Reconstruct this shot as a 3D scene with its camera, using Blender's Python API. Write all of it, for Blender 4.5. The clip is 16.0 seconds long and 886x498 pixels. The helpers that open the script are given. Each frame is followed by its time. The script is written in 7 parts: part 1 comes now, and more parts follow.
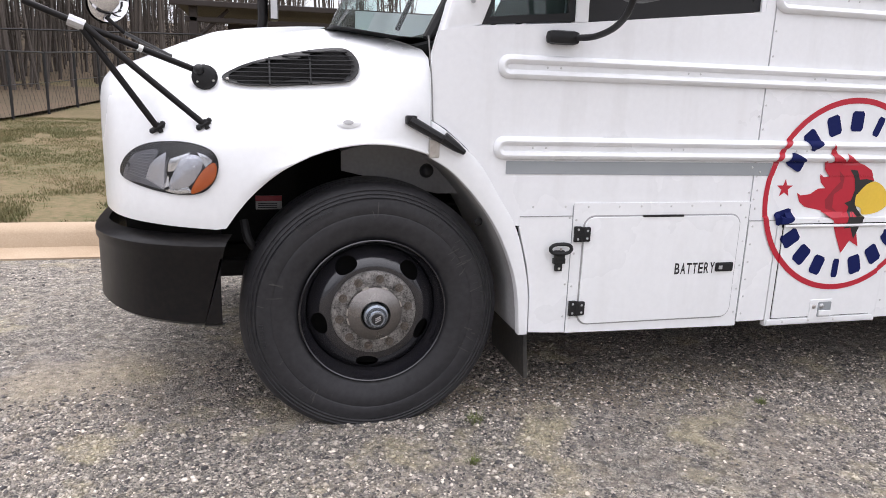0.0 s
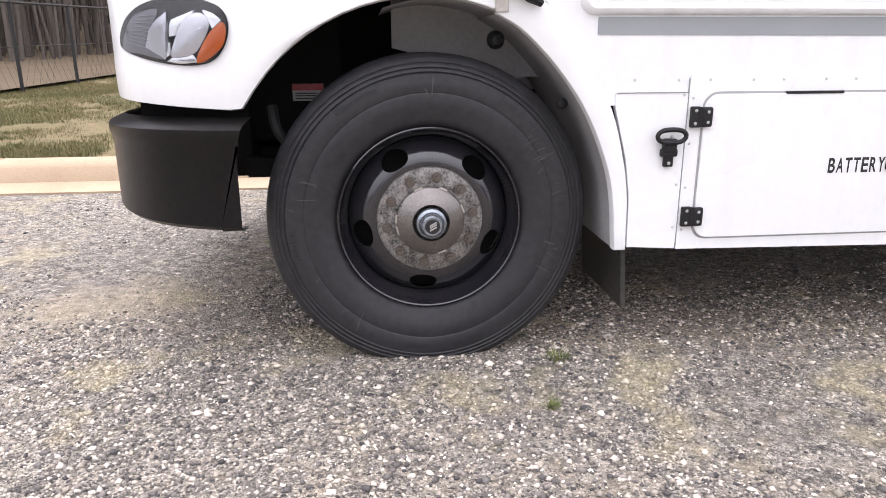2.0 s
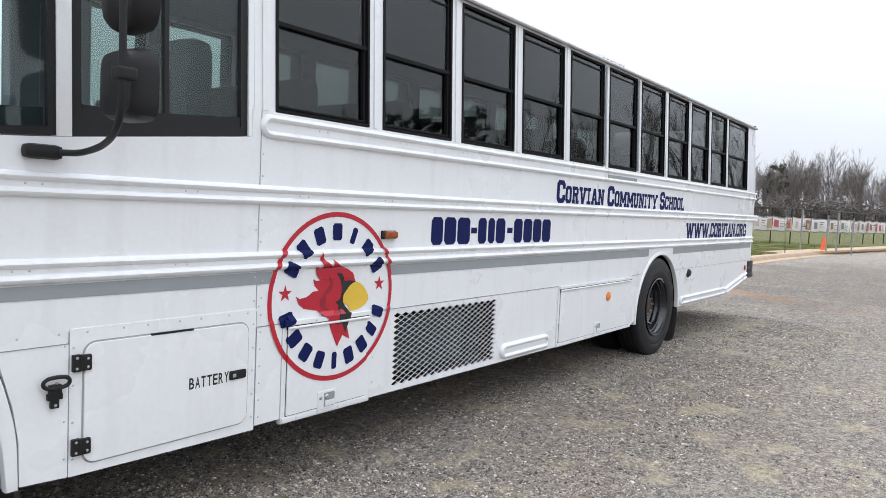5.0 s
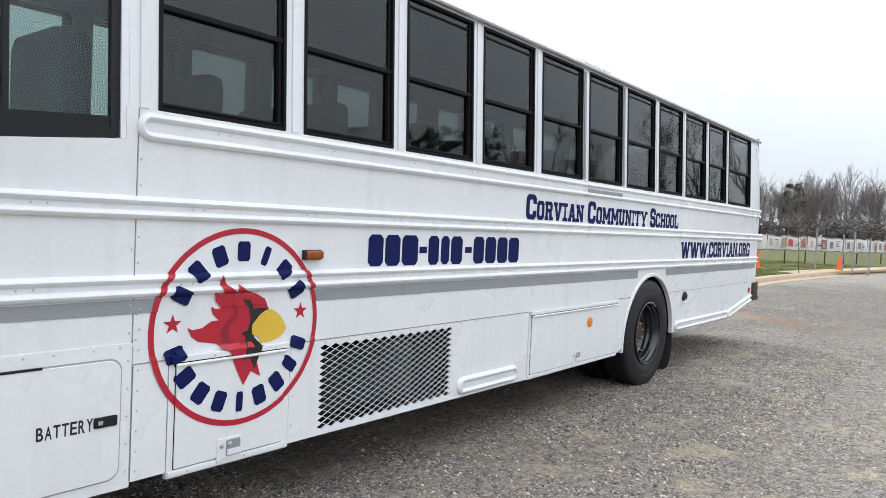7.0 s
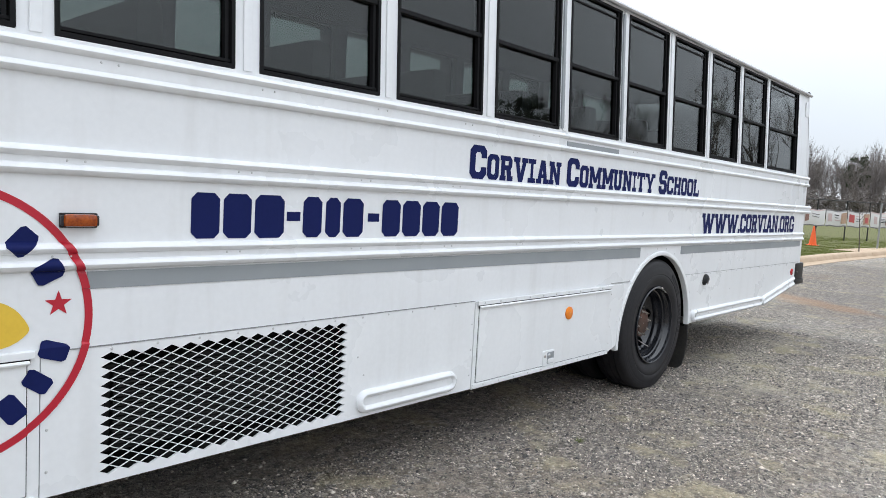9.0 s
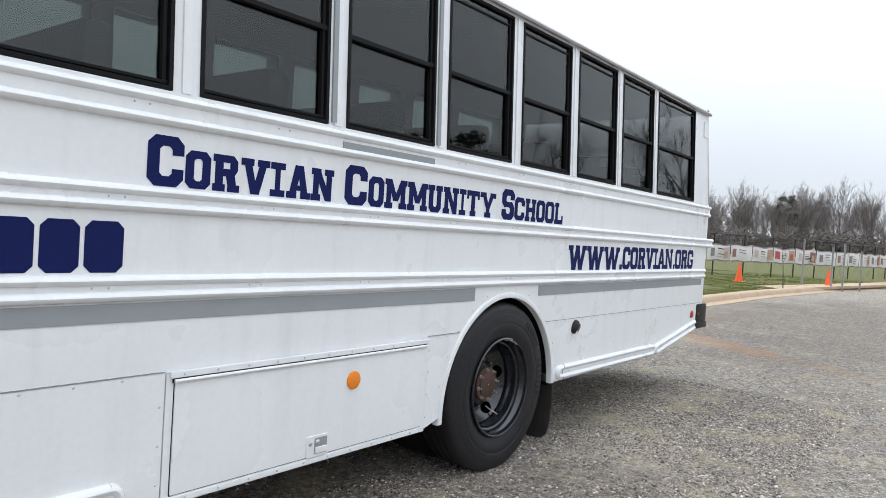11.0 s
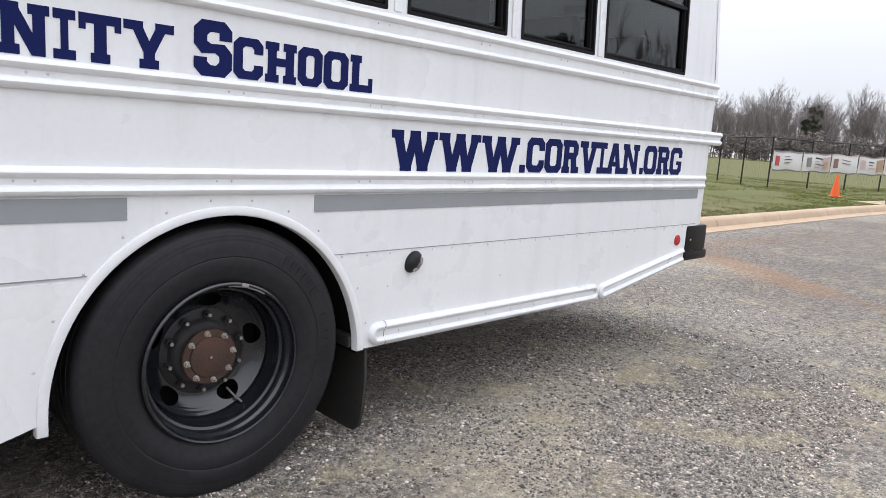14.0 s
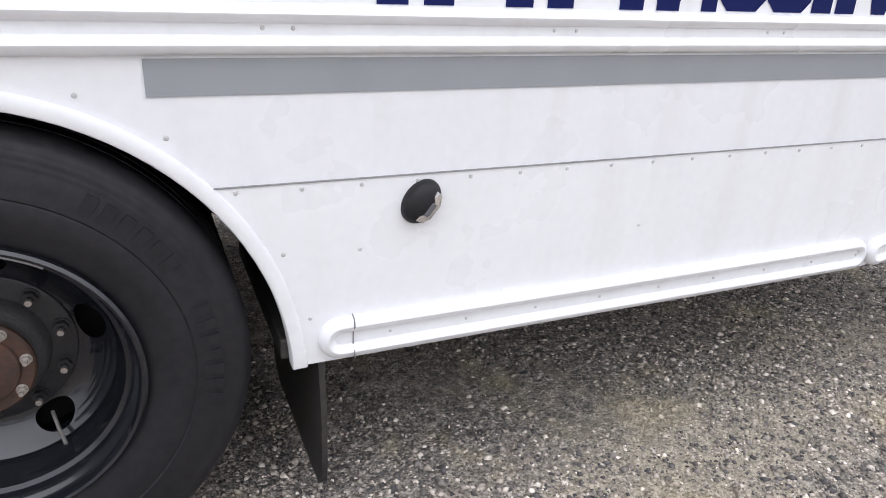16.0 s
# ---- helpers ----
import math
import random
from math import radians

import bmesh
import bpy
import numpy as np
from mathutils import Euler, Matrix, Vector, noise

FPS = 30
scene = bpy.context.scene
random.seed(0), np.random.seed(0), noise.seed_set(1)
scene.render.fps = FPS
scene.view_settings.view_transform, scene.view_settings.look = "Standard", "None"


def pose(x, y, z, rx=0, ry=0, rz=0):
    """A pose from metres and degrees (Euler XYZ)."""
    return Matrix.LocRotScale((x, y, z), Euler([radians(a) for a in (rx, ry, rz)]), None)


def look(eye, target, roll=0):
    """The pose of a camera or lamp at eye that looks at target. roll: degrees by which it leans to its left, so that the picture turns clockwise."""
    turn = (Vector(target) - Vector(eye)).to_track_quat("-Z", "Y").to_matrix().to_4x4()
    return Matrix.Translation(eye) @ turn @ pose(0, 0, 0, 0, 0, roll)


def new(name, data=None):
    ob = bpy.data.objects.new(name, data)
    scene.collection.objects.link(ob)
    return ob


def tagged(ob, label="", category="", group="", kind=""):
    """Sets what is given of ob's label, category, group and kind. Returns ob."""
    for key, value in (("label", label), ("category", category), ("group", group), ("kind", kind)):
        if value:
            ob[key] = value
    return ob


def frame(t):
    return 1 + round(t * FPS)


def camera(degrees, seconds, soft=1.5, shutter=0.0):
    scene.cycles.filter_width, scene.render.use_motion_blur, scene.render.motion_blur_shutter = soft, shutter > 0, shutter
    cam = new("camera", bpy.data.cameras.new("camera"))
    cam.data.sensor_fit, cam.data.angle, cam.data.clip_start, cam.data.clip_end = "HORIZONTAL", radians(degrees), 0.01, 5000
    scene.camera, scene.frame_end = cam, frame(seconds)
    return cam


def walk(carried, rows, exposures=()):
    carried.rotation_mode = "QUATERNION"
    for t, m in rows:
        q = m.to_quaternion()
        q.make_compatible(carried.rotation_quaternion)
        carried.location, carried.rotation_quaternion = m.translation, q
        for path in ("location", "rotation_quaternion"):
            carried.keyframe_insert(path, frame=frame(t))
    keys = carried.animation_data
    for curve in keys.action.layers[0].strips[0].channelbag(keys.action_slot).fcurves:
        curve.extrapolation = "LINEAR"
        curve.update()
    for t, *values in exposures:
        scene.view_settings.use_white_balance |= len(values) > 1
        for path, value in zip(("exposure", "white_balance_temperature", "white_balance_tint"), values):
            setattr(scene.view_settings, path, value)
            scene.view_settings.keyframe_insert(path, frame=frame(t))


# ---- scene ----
cam = camera(64.7, 16.0, soft=0.8)
PATH = [
    (0, (-0.45, -2.578, 1.384), (0.049, -0.695, 0.93), 2.0),
    (0.5, (-0.439, -2.485, 1.35), (-0.002, -0.619, 0.777), 1.8),
    (1, (-0.218, -2.244, 1.085), (0.036, -0.327, 0.574), 0.5),
    (1.1, (-0.158, -1.945, 0.986), (0.066, -0.023, 0.478), 0.3),
    (1.3, (-0.124, -1.803, 0.902), (0.059, 0.128, 0.413), -0.1),
    (1.5, (-0.076, -1.738, 0.872), (0.039, 0.196, 0.377), -0.8),
    (1.9, (-0.17, -1.71, 0.903), (0.029, 0.203, 0.354), -0.5),
    (2, (-0.22, -2.108, 1.031), (-0.011, -0.2, 0.47), -0.2),
    (2.1, (-0.172, -2.476, 1.13), (-0.018, -0.561, 0.574), -0.6),
    (2.5, (-0.46, -2.566, 1.375), (-0.049, -0.723, 0.717), 0.5),
    (3, (-0.443, -2.587, 1.399), (0.185, -0.772, 0.843), 0.9),
    (3.5, (-0.432, -2.588, 1.43), (0.549, -0.893, 1.021), 1.7),
    (4, (-0.42, -2.583, 1.449), (0.85, -1.065, 1.162), 2.3),
    (4.5, (-0.411, -2.597, 1.459), (1.061, -1.256, 1.271), 2.5),
    (5, (-0.413, -2.609, 1.461), (1.172, -1.397, 1.333), 2.7),
    (5.2, (-0.412, -2.609, 1.458), (1.202, -1.433, 1.348), 2.6),
    (7.3, (0.424, -2.601, 1.463), (1.964, -1.328, 1.393), 2.5),
    (7.5, (0.548, -2.578, 1.463), (2.07, -1.281, 1.394), 2.3),
    (8, (0.903, -2.568, 1.453), (2.345, -1.185, 1.364), 2.9),
    (8.5, (1.243, -2.49, 1.437), (2.647, -1.072, 1.297), 3.3),
    (9, (1.623, -2.394, 1.431), (3.094, -1.048, 1.27), 3.2),
    (9.5, (2.034, -2.377, 1.453), (3.566, -1.097, 1.332), 3.2),
    (9.7, (2.164, -2.361, 1.451), (3.713, -1.101, 1.347), 3.2),
    (11.8, (3.864, -2.279, 1.406), (5.43, -1.035, 1.362), 3.9),
    (12, (4.038, -2.339, 1.404), (5.586, -1.075, 1.348), 4.3),
    (12.5, (4.462, -2.369, 1.398), (5.979, -1.07, 1.304), 4.8),
    (13, (4.843, -2.4, 1.402), (6.329, -1.07, 1.26), 4.8),
    (13.5, (5.219, -2.42, 1.395), (6.673, -1.064, 1.178), 4.6),
    (14, (5.557, -2.266, 1.369), (6.945, -0.862, 1.047), 3.8),
    (14.5, (5.924, -2.123, 1.333), (7.208, -0.653, 0.899), 2.9),
    (15, (6.306, -1.899, 1.315), (7.443, -0.345, 0.774), 2.4),
    (15.5, (6.679, -1.607, 1.298), (7.642, 0.024, 0.658), 2.4),
    (16, (7.067, -1.338, 1.279), (7.827, 0.353, 0.528), 2.7),
]
EXPO = [(0.0, 0.16, 6450, 17), (1.0, 0.34, 6450, 18), (2.0, 0.58, 6500, 19), (2.5, 0.38, 6500, 18), (3.0, 0.28, 6450, 18), (4.5, 0.06, 6250, 13), (5.2, 0.02, 6200, 11), (9.0, 0.0, 6150, 9), (12.5, -0.10, 6200, 9), (13.5, -0.03, 6250, 12), (14.5, 0.10, 6350, 15), (15.2, 0.20, 6350, 16), (16.0, 0.26, 6350, 16)]
walk(cam, [(t, look(eye, target, roll)) for t, eye, target, roll in PATH],
     exposures=EXPO)

# ---- world and light ----
world = bpy.data.worlds.new("overcast_sky")
scene.world = world
world.use_nodes = True
wn, wl = world.node_tree.nodes, world.node_tree.links
wn.clear()
w_out = wn.new("ShaderNodeOutputWorld")
w_bg = wn.new("ShaderNodeBackground")
w_sky = wn.new("ShaderNodeTexSky")
w_sky.sky_type = "NISHITA"
w_sky.sun_disc = False
w_sky.sun_elevation, w_sky.sun_rotation = radians(71), radians(-17)
w_geo = wn.new("ShaderNodeTexCoord")
w_sep = wn.new("ShaderNodeSeparateXYZ")
w_ramp = wn.new("ShaderNodeValToRGB")
w_ramp.color_ramp.elements[0].position, w_ramp.color_ramp.elements[0].color = 0.0, (0.76, 0.785, 0.815, 1)
w_ramp.color_ramp.elements[1].position, w_ramp.color_ramp.elements[1].color = 1.0, (2.66, 2.73, 2.84, 1)
w_noise = wn.new("ShaderNodeTexNoise")
w_noise.inputs["Scale"].default_value = 2.2
w_noise.inputs["Detail"].default_value = 5
w_map = wn.new("ShaderNodeMapRange")
w_map.inputs["To Min"].default_value, w_map.inputs["To Max"].default_value = 0.86, 1.14
w_mul = wn.new("ShaderNodeMixRGB")
w_mul.blend_type, w_mul.inputs[0].default_value = "MULTIPLY", 1.0
w_gain = wn.new("ShaderNodeMixRGB")
w_gain.blend_type, w_gain.inputs[0].default_value, w_gain.inputs[2].default_value = "MULTIPLY", 1.0, (0.1, 0.1, 0.1, 1)
w_mix = wn.new("ShaderNodeMixRGB")
w_mix.inputs[0].default_value = 0.88
wl.new(w_geo.outputs["Generated"], w_sep.inputs[0])
wl.new(w_sep.outputs["Z"], w_ramp.inputs[0])
wl.new(w_geo.outputs["Generated"], w_noise.inputs["Vector"])
wl.new(w_noise.outputs[0], w_map.inputs[0])
wl.new(w_ramp.outputs[0], w_mul.inputs[1])
wl.new(w_map.outputs[0], w_mul.inputs[2])
wl.new(w_sky.outputs[0], w_gain.inputs[1])
wl.new(w_gain.outputs[0], w_mix.inputs[1])
wl.new(w_mul.outputs[0], w_mix.inputs[2])
wl.new(w_mix.outputs[0], w_bg.inputs[0])
w_bg.inputs[1].default_value = 1.0
wl.new(w_bg.outputs[0], w_out.inputs[0])

sun_data = bpy.data.lights.new("sun", "SUN")
sun_data.energy, sun_data.angle, sun_data.color = 1.15, radians(30), (1.0, 0.97, 0.93)
sun = new("sun", sun_data)
sun.matrix_world = look((0, 10, 30), (3, 0, 0))


# ---- materials ----
def mat(name, base, rough=0.5, metal=0.0, second=None, scale=8.0, fine=120.0, amount=0.5, bump=0.0, bump_scale=60.0,
        stretch=(1, 1, 1), coat=0.0, detail=5.0, spec=0.5):
    """A procedural surface: base varied towards second by two noises, with fine relief."""
    m = bpy.data.materials.new(name)
    m.use_nodes = True
    n, l = m.node_tree.nodes, m.node_tree.links
    b = n["Principled BSDF"]
    b.inputs["Roughness"].default_value, b.inputs["Metallic"].default_value = rough, metal
    b.inputs["Coat Weight"].default_value = coat
    b.inputs["Specular IOR Level"].default_value = spec
    tc = n.new("ShaderNodeTexCoord")
    mp = n.new("ShaderNodeMapping")
    mp.inputs["Scale"].default_value = stretch
    l.new(tc.outputs["Object"], mp.inputs[0])
    a = n.new("ShaderNodeTexNoise")
    a.inputs["Scale"].default_value, a.inputs["Detail"].default_value = scale, detail
    f = n.new("ShaderNodeTexNoise")
    f.inputs["Scale"].default_value, f.inputs["Detail"].default_value = fine, 3
    l.new(mp.outputs[0], a.inputs["Vector"])
    l.new(mp.outputs[0], f.inputs["Vector"])
    s = n.new("ShaderNodeMath")
    s.operation = "ADD"
    l.new(a.outputs[0], s.inputs[0])
    l.new(f.outputs[0], s.inputs[1])
    r = n.new("ShaderNodeMapRange")
    r.inputs["From Min"].default_value, r.inputs["From Max"].default_value = 0.7, 1.3
    r.inputs["To Min"].default_value, r.inputs["To Max"].default_value = 0.0, amount
    l.new(s.outputs[0], r.inputs[0])
    c = n.new("ShaderNodeMixRGB")
    c.inputs[1].default_value = (*base, 1)
    c.inputs[2].default_value = (*(second or [v * 0.7 for v in base]), 1)
    l.new(r.outputs[0], c.inputs[0])
    l.new(c.outputs[0], b.inputs["Base Color"])
    rr = n.new("ShaderNodeMapRange")
    rr.inputs["To Min"].default_value, rr.inputs["To Max"].default_value = max(rough - 0.1, 0.02), min(rough + 0.12, 1)
    l.new(a.outputs[0], rr.inputs[0])
    l.new(rr.outputs[0], b.inputs["Roughness"])
    if bump:
        g = n.new("ShaderNodeTexNoise")
        g.inputs["Scale"].default_value, g.inputs["Detail"].default_value = bump_scale, 4
        l.new(mp.outputs[0], g.inputs["Vector"])
        bp = n.new("ShaderNodeBump")
        bp.inputs["Strength"].default_value, bp.inputs["Distance"].default_value = bump, 0.01
        l.new(g.outputs[0], bp.inputs["Height"])
        l.new(bp.outputs[0], b.inputs["Normal"])
    return m


def glass(name, tint, rough=0.0, ior=1.5):
    """Thin pane: tinted see-through with a Fresnel gloss."""
    m = bpy.data.materials.new(name)
    m.use_nodes = True
    n, l = m.node_tree.nodes, m.node_tree.links
    n.clear()
    o = n.new("ShaderNodeOutputMaterial")
    t = n.new("ShaderNodeBsdfTransparent")
    t.inputs[0].default_value = (*tint, 1)
    g = n.new("ShaderNodeBsdfGlossy")
    g.inputs["Roughness"].default_value = rough
    # gloss that grows towards grazing angles, alike on both faces of the pane
    lw = n.new("ShaderNodeLayerWeight")
    lw.inputs[0].default_value = 0.5
    f0 = ((ior - 1) / (ior + 1)) ** 2
    pw = n.new("ShaderNodeMath")
    pw.operation = "POWER"
    pw.inputs[1].default_value = 5.0
    l.new(lw.outputs["Facing"], pw.inputs[0])
    fr = n.new("ShaderNodeMath")
    fr.operation = "MULTIPLY_ADD"
    fr.inputs[1].default_value, fr.inputs[2].default_value = 1 - f0, f0
    l.new(pw.outputs[0], fr.inputs[0])
    x = n.new("ShaderNodeMixShader")
    l.new(fr.outputs[0], x.inputs[0])
    l.new(t.outputs[0], x.inputs[1])
    l.new(g.outputs[0], x.inputs[2])
    l.new(x.outputs[0], o.inputs[0])
    return m


def white_paint(name, base, streak):
    """Gloss white vehicle paint with faint grime streaks running down and a thin film of dust."""
    m = mat(name, base, 0.28, 0, [v * 0.9 for v in base], 1.6, 40, 0.5, 0.02, 6, coat=0.25)
    n, l = m.node_tree.nodes, m.node_tree.links
    b = n["Principled BSDF"]
    old = b.inputs["Base Color"].links[0].from_socket
    tc = n.new("ShaderNodeTexCoord")
    mp = n.new("ShaderNodeMapping")
    mp.inputs["Scale"].default_value = (9, 1, 0.9)
    k = n.new("ShaderNodeTexNoise")
    k.inputs["Scale"].default_value, k.inputs["Detail"].default_value = 1.0, 6
    r = n.new("ShaderNodeMapRange")
    r.inputs["From Min"].default_value, r.inputs["From Max"].default_value = 0.52, 0.78
    r.inputs["To Min"].default_value, r.inputs["To Max"].default_value = 0.0, streak
    x = n.new("ShaderNodeMixRGB")
    x.inputs[2].default_value = (0.42, 0.40, 0.36, 1)
    l.new(tc.outputs["Object"], mp.inputs[0])
    l.new(mp.outputs[0], k.inputs["Vector"])
    l.new(k.outputs[0], r.inputs[0])
    l.new(r.outputs[0], x.inputs[0])
    l.new(old, x.inputs[1])
    l.new(x.outputs[0], b.inputs["Base Color"])
    return m


M = {}
M["white"] = white_paint("white_paint", (0.80, 0.81, 0.82), 0.20)
M["white2"] = white_paint("white_skirt_paint", (0.81, 0.82, 0.825), 0.12)
M["seam"] = mat("seam_sealant", (0.20, 0.20, 0.20), 0.7, 0, (0.30, 0.30, 0.29), 8, 60, 0.6)
M["rivet"] = mat("rivet_metal", (0.62, 0.62, 0.62), 0.4, 0.3, (0.4, 0.39, 0.37))
M["grey"] = mat("grey_reflective_tape", (0.30, 0.32, 0.33), 0.45, 0, (0.24, 0.26, 0.27), 6, 700, 0.6)
M["navy"] = mat("navy_vinyl", (0.008, 0.013, 0.078), 0.6, 0, (0.011, 0.017, 0.098), 5, 80, 0.4, spec=0.1)
M["red"] = mat("red_vinyl", (0.46, 0.012, 0.030), 0.4, 0, (0.40, 0.010, 0.026), 6, 80, 0.5)
M["dred"] = mat("dark_red_vinyl", (0.28, 0.012, 0.025), 0.35, 0, (0.22, 0.01, 0.02), 6, 80, 0.5)
M["yellow"] = mat("yellow_vinyl", (0.75, 0.50, 0.05), 0.35, 0, (0.65, 0.42, 0.04), 6, 80, 0.5)
M["black"] = mat("black_vinyl", (0.012, 0.012, 0.014), 0.4, 0, (0.02, 0.02, 0.02), 8, 90, 0.5)
M["plastic"] = mat("black_textured_plastic", (0.010, 0.010, 0.011), 0.5, 0, (0.018, 0.018, 0.018), 14, 260, 0.6, 0.15, 300, spec=0.3)
M["bumper"] = mat("black_bumper_paint", (0.005, 0.005, 0.006), 0.34, 0, (0.017, 0.014, 0.012), 3.0, 50, 0.6, 0.05, 20, spec=0.2)
M["sash"] = mat("black_window_sash", (0.007, 0.007, 0.008), 0.55, 0, (0.012, 0.012, 0.012), 14, 200, 0.5, spec=0.12)
M["core"] = mat("dark_radiator_fins", (0.018, 0.018, 0.019), 0.6, 0.2, (0.035, 0.033, 0.03), 9, 120, 0.6, spec=0.2)
# near-black for underbody parts, and painted shade behind holes and in recesses
M["void"] = mat("dark_underbody_and_shade", (0.008, 0.008, 0.008), 0.85, 0, (0.014, 0.013, 0.012), 5, 60, 0.6, spec=0.15)
M["liner"] = mat("grey_wheel_liner", (0.38, 0.38, 0.385), 0.65, 0, (0.26, 0.255, 0.25), 4, 60, 0.6, 0.1, 40)
M["rim"] = mat("black_wheel_enamel", (0.010, 0.010, 0.014), 0.16, 0, (0.03, 0.028, 0.028), 6, 60, 0.5, 0.02, 30, coat=0.4, spec=0.6)
# darker copy for the rear wheels, with deep shade put into its base
M["rim_rear"] = mat("dusty_shaded_wheel_enamel", (0.007, 0.008, 0.011), 0.2, 0, (0.015, 0.016, 0.020), 5, 60, 0.6, 0.015, 30, coat=0.45, spec=0.5)
M["darknut"] = mat("black_lug_nut", (0.018, 0.018, 0.021), 0.4, 0.2, (0.05, 0.048, 0.046), 40, 200, 0.6, 0.1, 120)
M["castiron"] = mat("dusty_hub_steel", (0.30, 0.285, 0.27), 0.42, 0.35, (0.022, 0.020, 0.018), 26, 150, 1.0, 0.35, 110)
M["drumiron"] = mat("dusty_hub_casting", (0.12, 0.12, 0.124), 0.38, 0.4, (0.06, 0.056, 0.052), 12, 120, 0.6, 0.2, 70)
M["hubtan"] = mat("dusty_hub_cover", (0.22, 0.205, 0.195), 0.28, 0.75, (0.12, 0.11, 0.10), 9, 120, 0.6, 0.08, 60)
M["capblue"] = mat("blue_grey_cap", (0.30, 0.33, 0.37), 0.22, 0.75, (0.20, 0.22, 0.25), 12, 90, 0.5)
M["smoke"] = mat("smoky_lamp_cavity", (0.10, 0.10, 0.11), 0.3, 0.3, (0.22, 0.22, 0.24), 18, 160, 0.6)
M["lampgrey"] = mat("satin_reflector", (0.58, 0.58, 0.61), 0.22, 0.75, (0.34, 0.34, 0.38), 14, 90, 0.6)
M["nut"] = mat("dark_lug_nut", (0.13, 0.115, 0.10), 0.5, 0.5, (0.12, 0.09, 0.07), 40, 200, 0.6, 0.1, 120)
M["zinc"] = mat("zinc_bolt", (0.55, 0.53, 0.50), 0.35, 0.8, (0.35, 0.30, 0.26), 40, 200, 0.6)
M["rust"] = mat("rusty_axle_flange", (0.050, 0.037, 0.031), 0.6, 0.25, (0.115, 0.052, 0.032), 16, 120, 0.9, 0.2, 90)
M["chrome"] = mat("chrome", (0.75, 0.75, 0.76), 0.08, 1.0, (0.7, 0.7, 0.7), 10, 60, 0.3)
M["alu"] = mat("brushed_aluminium", (0.55, 0.55, 0.56), 0.38, 0.85, (0.42, 0.42, 0.42), 10, 200, 0.5)
# two tyre tones: dusty in front; darker behind, with the arch's shade in it
M["rubber"] = mat("tyre_rubber", (0.011, 0.011, 0.013), 0.5, 0, (0.026, 0.025, 0.027), 2.4, 45, 0.7, 0.03, 90, spec=0.28)
M["rubber_dusty"] = mat("dusty_tyre_rubber", (0.015, 0.015, 0.017), 0.48, 0, (0.036, 0.035, 0.038), 2.2, 40, 0.75, 0.03, 90, spec=0.38)
M["flap"] = mat("mud_flap_rubber", (0.018, 0.018, 0.018), 0.6, 0, (0.07, 0.062, 0.052), 4, 60, 0.6, 0.1, 60)
M["dust"] = mat("dry_road_dust", (0.085, 0.080, 0.078), 0.8, 0, (0.045, 0.043, 0.042), 30, 200, 0.8, spec=0.2)
M["amber"] = mat("amber_lens", (0.36, 0.065, 0.005), 0.16, 0, (0.46, 0.09, 0.006), 30, 160, 0.5)
M["marker"] = mat("dark_amber_marker_lens", (0.20, 0.032, 0.004), 0.14, 0, (0.42, 0.09, 0.006), 34, 160, 0.8)
M["amber2"] = mat("orange_reflector", (0.85, 0.24, 0.012), 0.3, 0, (0.75, 0.20, 0.01), 30, 260, 0.4)
M["redlens"] = mat("red_reflector", (0.45, 0.015, 0.02), 0.25, 0, (0.35, 0.01, 0.015), 30, 160, 0.5)
M["win"] = glass("tinted_window_glass", (0.51, 0.545, 0.53), 0.0, 1.60)
M["wsh"] = glass("windshield_glass", (0.86, 0.96, 0.94), 0.0, 1.46)
M["lens"] = glass("clear_lens", (0.90, 0.91, 0.92), 0.03, 1.5)
M["seat"] = mat("dark_vinyl_seat", (0.035, 0.036, 0.040), 0.55, 0, (0.05, 0.05, 0.055), 6, 80, 0.5)
M["inner"] = mat("grey_interior_panel", (0.21, 0.21, 0.235), 0.6, 0, (0.17, 0.17, 0.19), 3, 60, 0.5)
M["paper"] = mat("pale_notice", (0.7, 0.7, 0.68), 0.6, 0, (0.6, 0.6, 0.58), 10, 60, 0.4)


# ---- building helpers ----
def obj(name, verts, faces, material, parent=None, label="", smooth=False):
    me = bpy.data.meshes.new(name)
    me.from_pydata([tuple(v) for v in verts], [], [tuple(f) for f in faces])
    me.validate()
    bm = bmesh.new()
    bm.from_mesh(me)
    bmesh.ops.recalc_face_normals(bm, faces=bm.faces)
    bm.to_mesh(me)
    bm.free()
    if smooth:
        me.shade_smooth()
        me.set_sharp_from_angle(angle=radians(38))
    me.materials.append(material)
    ob = new(name, me)
    if parent:
        ob.parent = parent
    if label:
        tagged(ob, label)
    return ob


def thing(name, label, category, loc=(0, 0, 0), group="", kind=""):
    ob = new(name)
    ob.empty_display_size = 0.1
    ob.location = loc
    return tagged(ob, label, category, group, kind)


def merge(*pieces):
    """Join (verts, faces) pieces into one."""
    vs, fs = [], []
    for v, f in pieces:
        k = len(vs)
        vs.extend(tuple(p) for p in v)
        fs.extend(tuple(i + k for i in q) for q in f)
    return vs, fs


def g_box(x0, x1, y0, y1, z0, z1, bevel=0.0):
    bm = bmesh.new()
    bmesh.ops.create_cube(bm, size=1.0)
    for v in bm.verts:
        v.co = Vector((x0 + (v.co.x + 0.5) * (x1 - x0), y0 + (v.co.y + 0.5) * (y1 - y0), z0 + (v.co.z + 0.5) * (z1 - z0)))
    if bevel:
        bmesh.ops.bevel(bm, geom=bm.edges[:], offset=bevel, segments=2, affect="EDGES", profile=0.6)
    out = [v.co.copy() for v in bm.verts], [[v.index for v in f.verts] for f in bm.faces]
    bm.free()
    return out


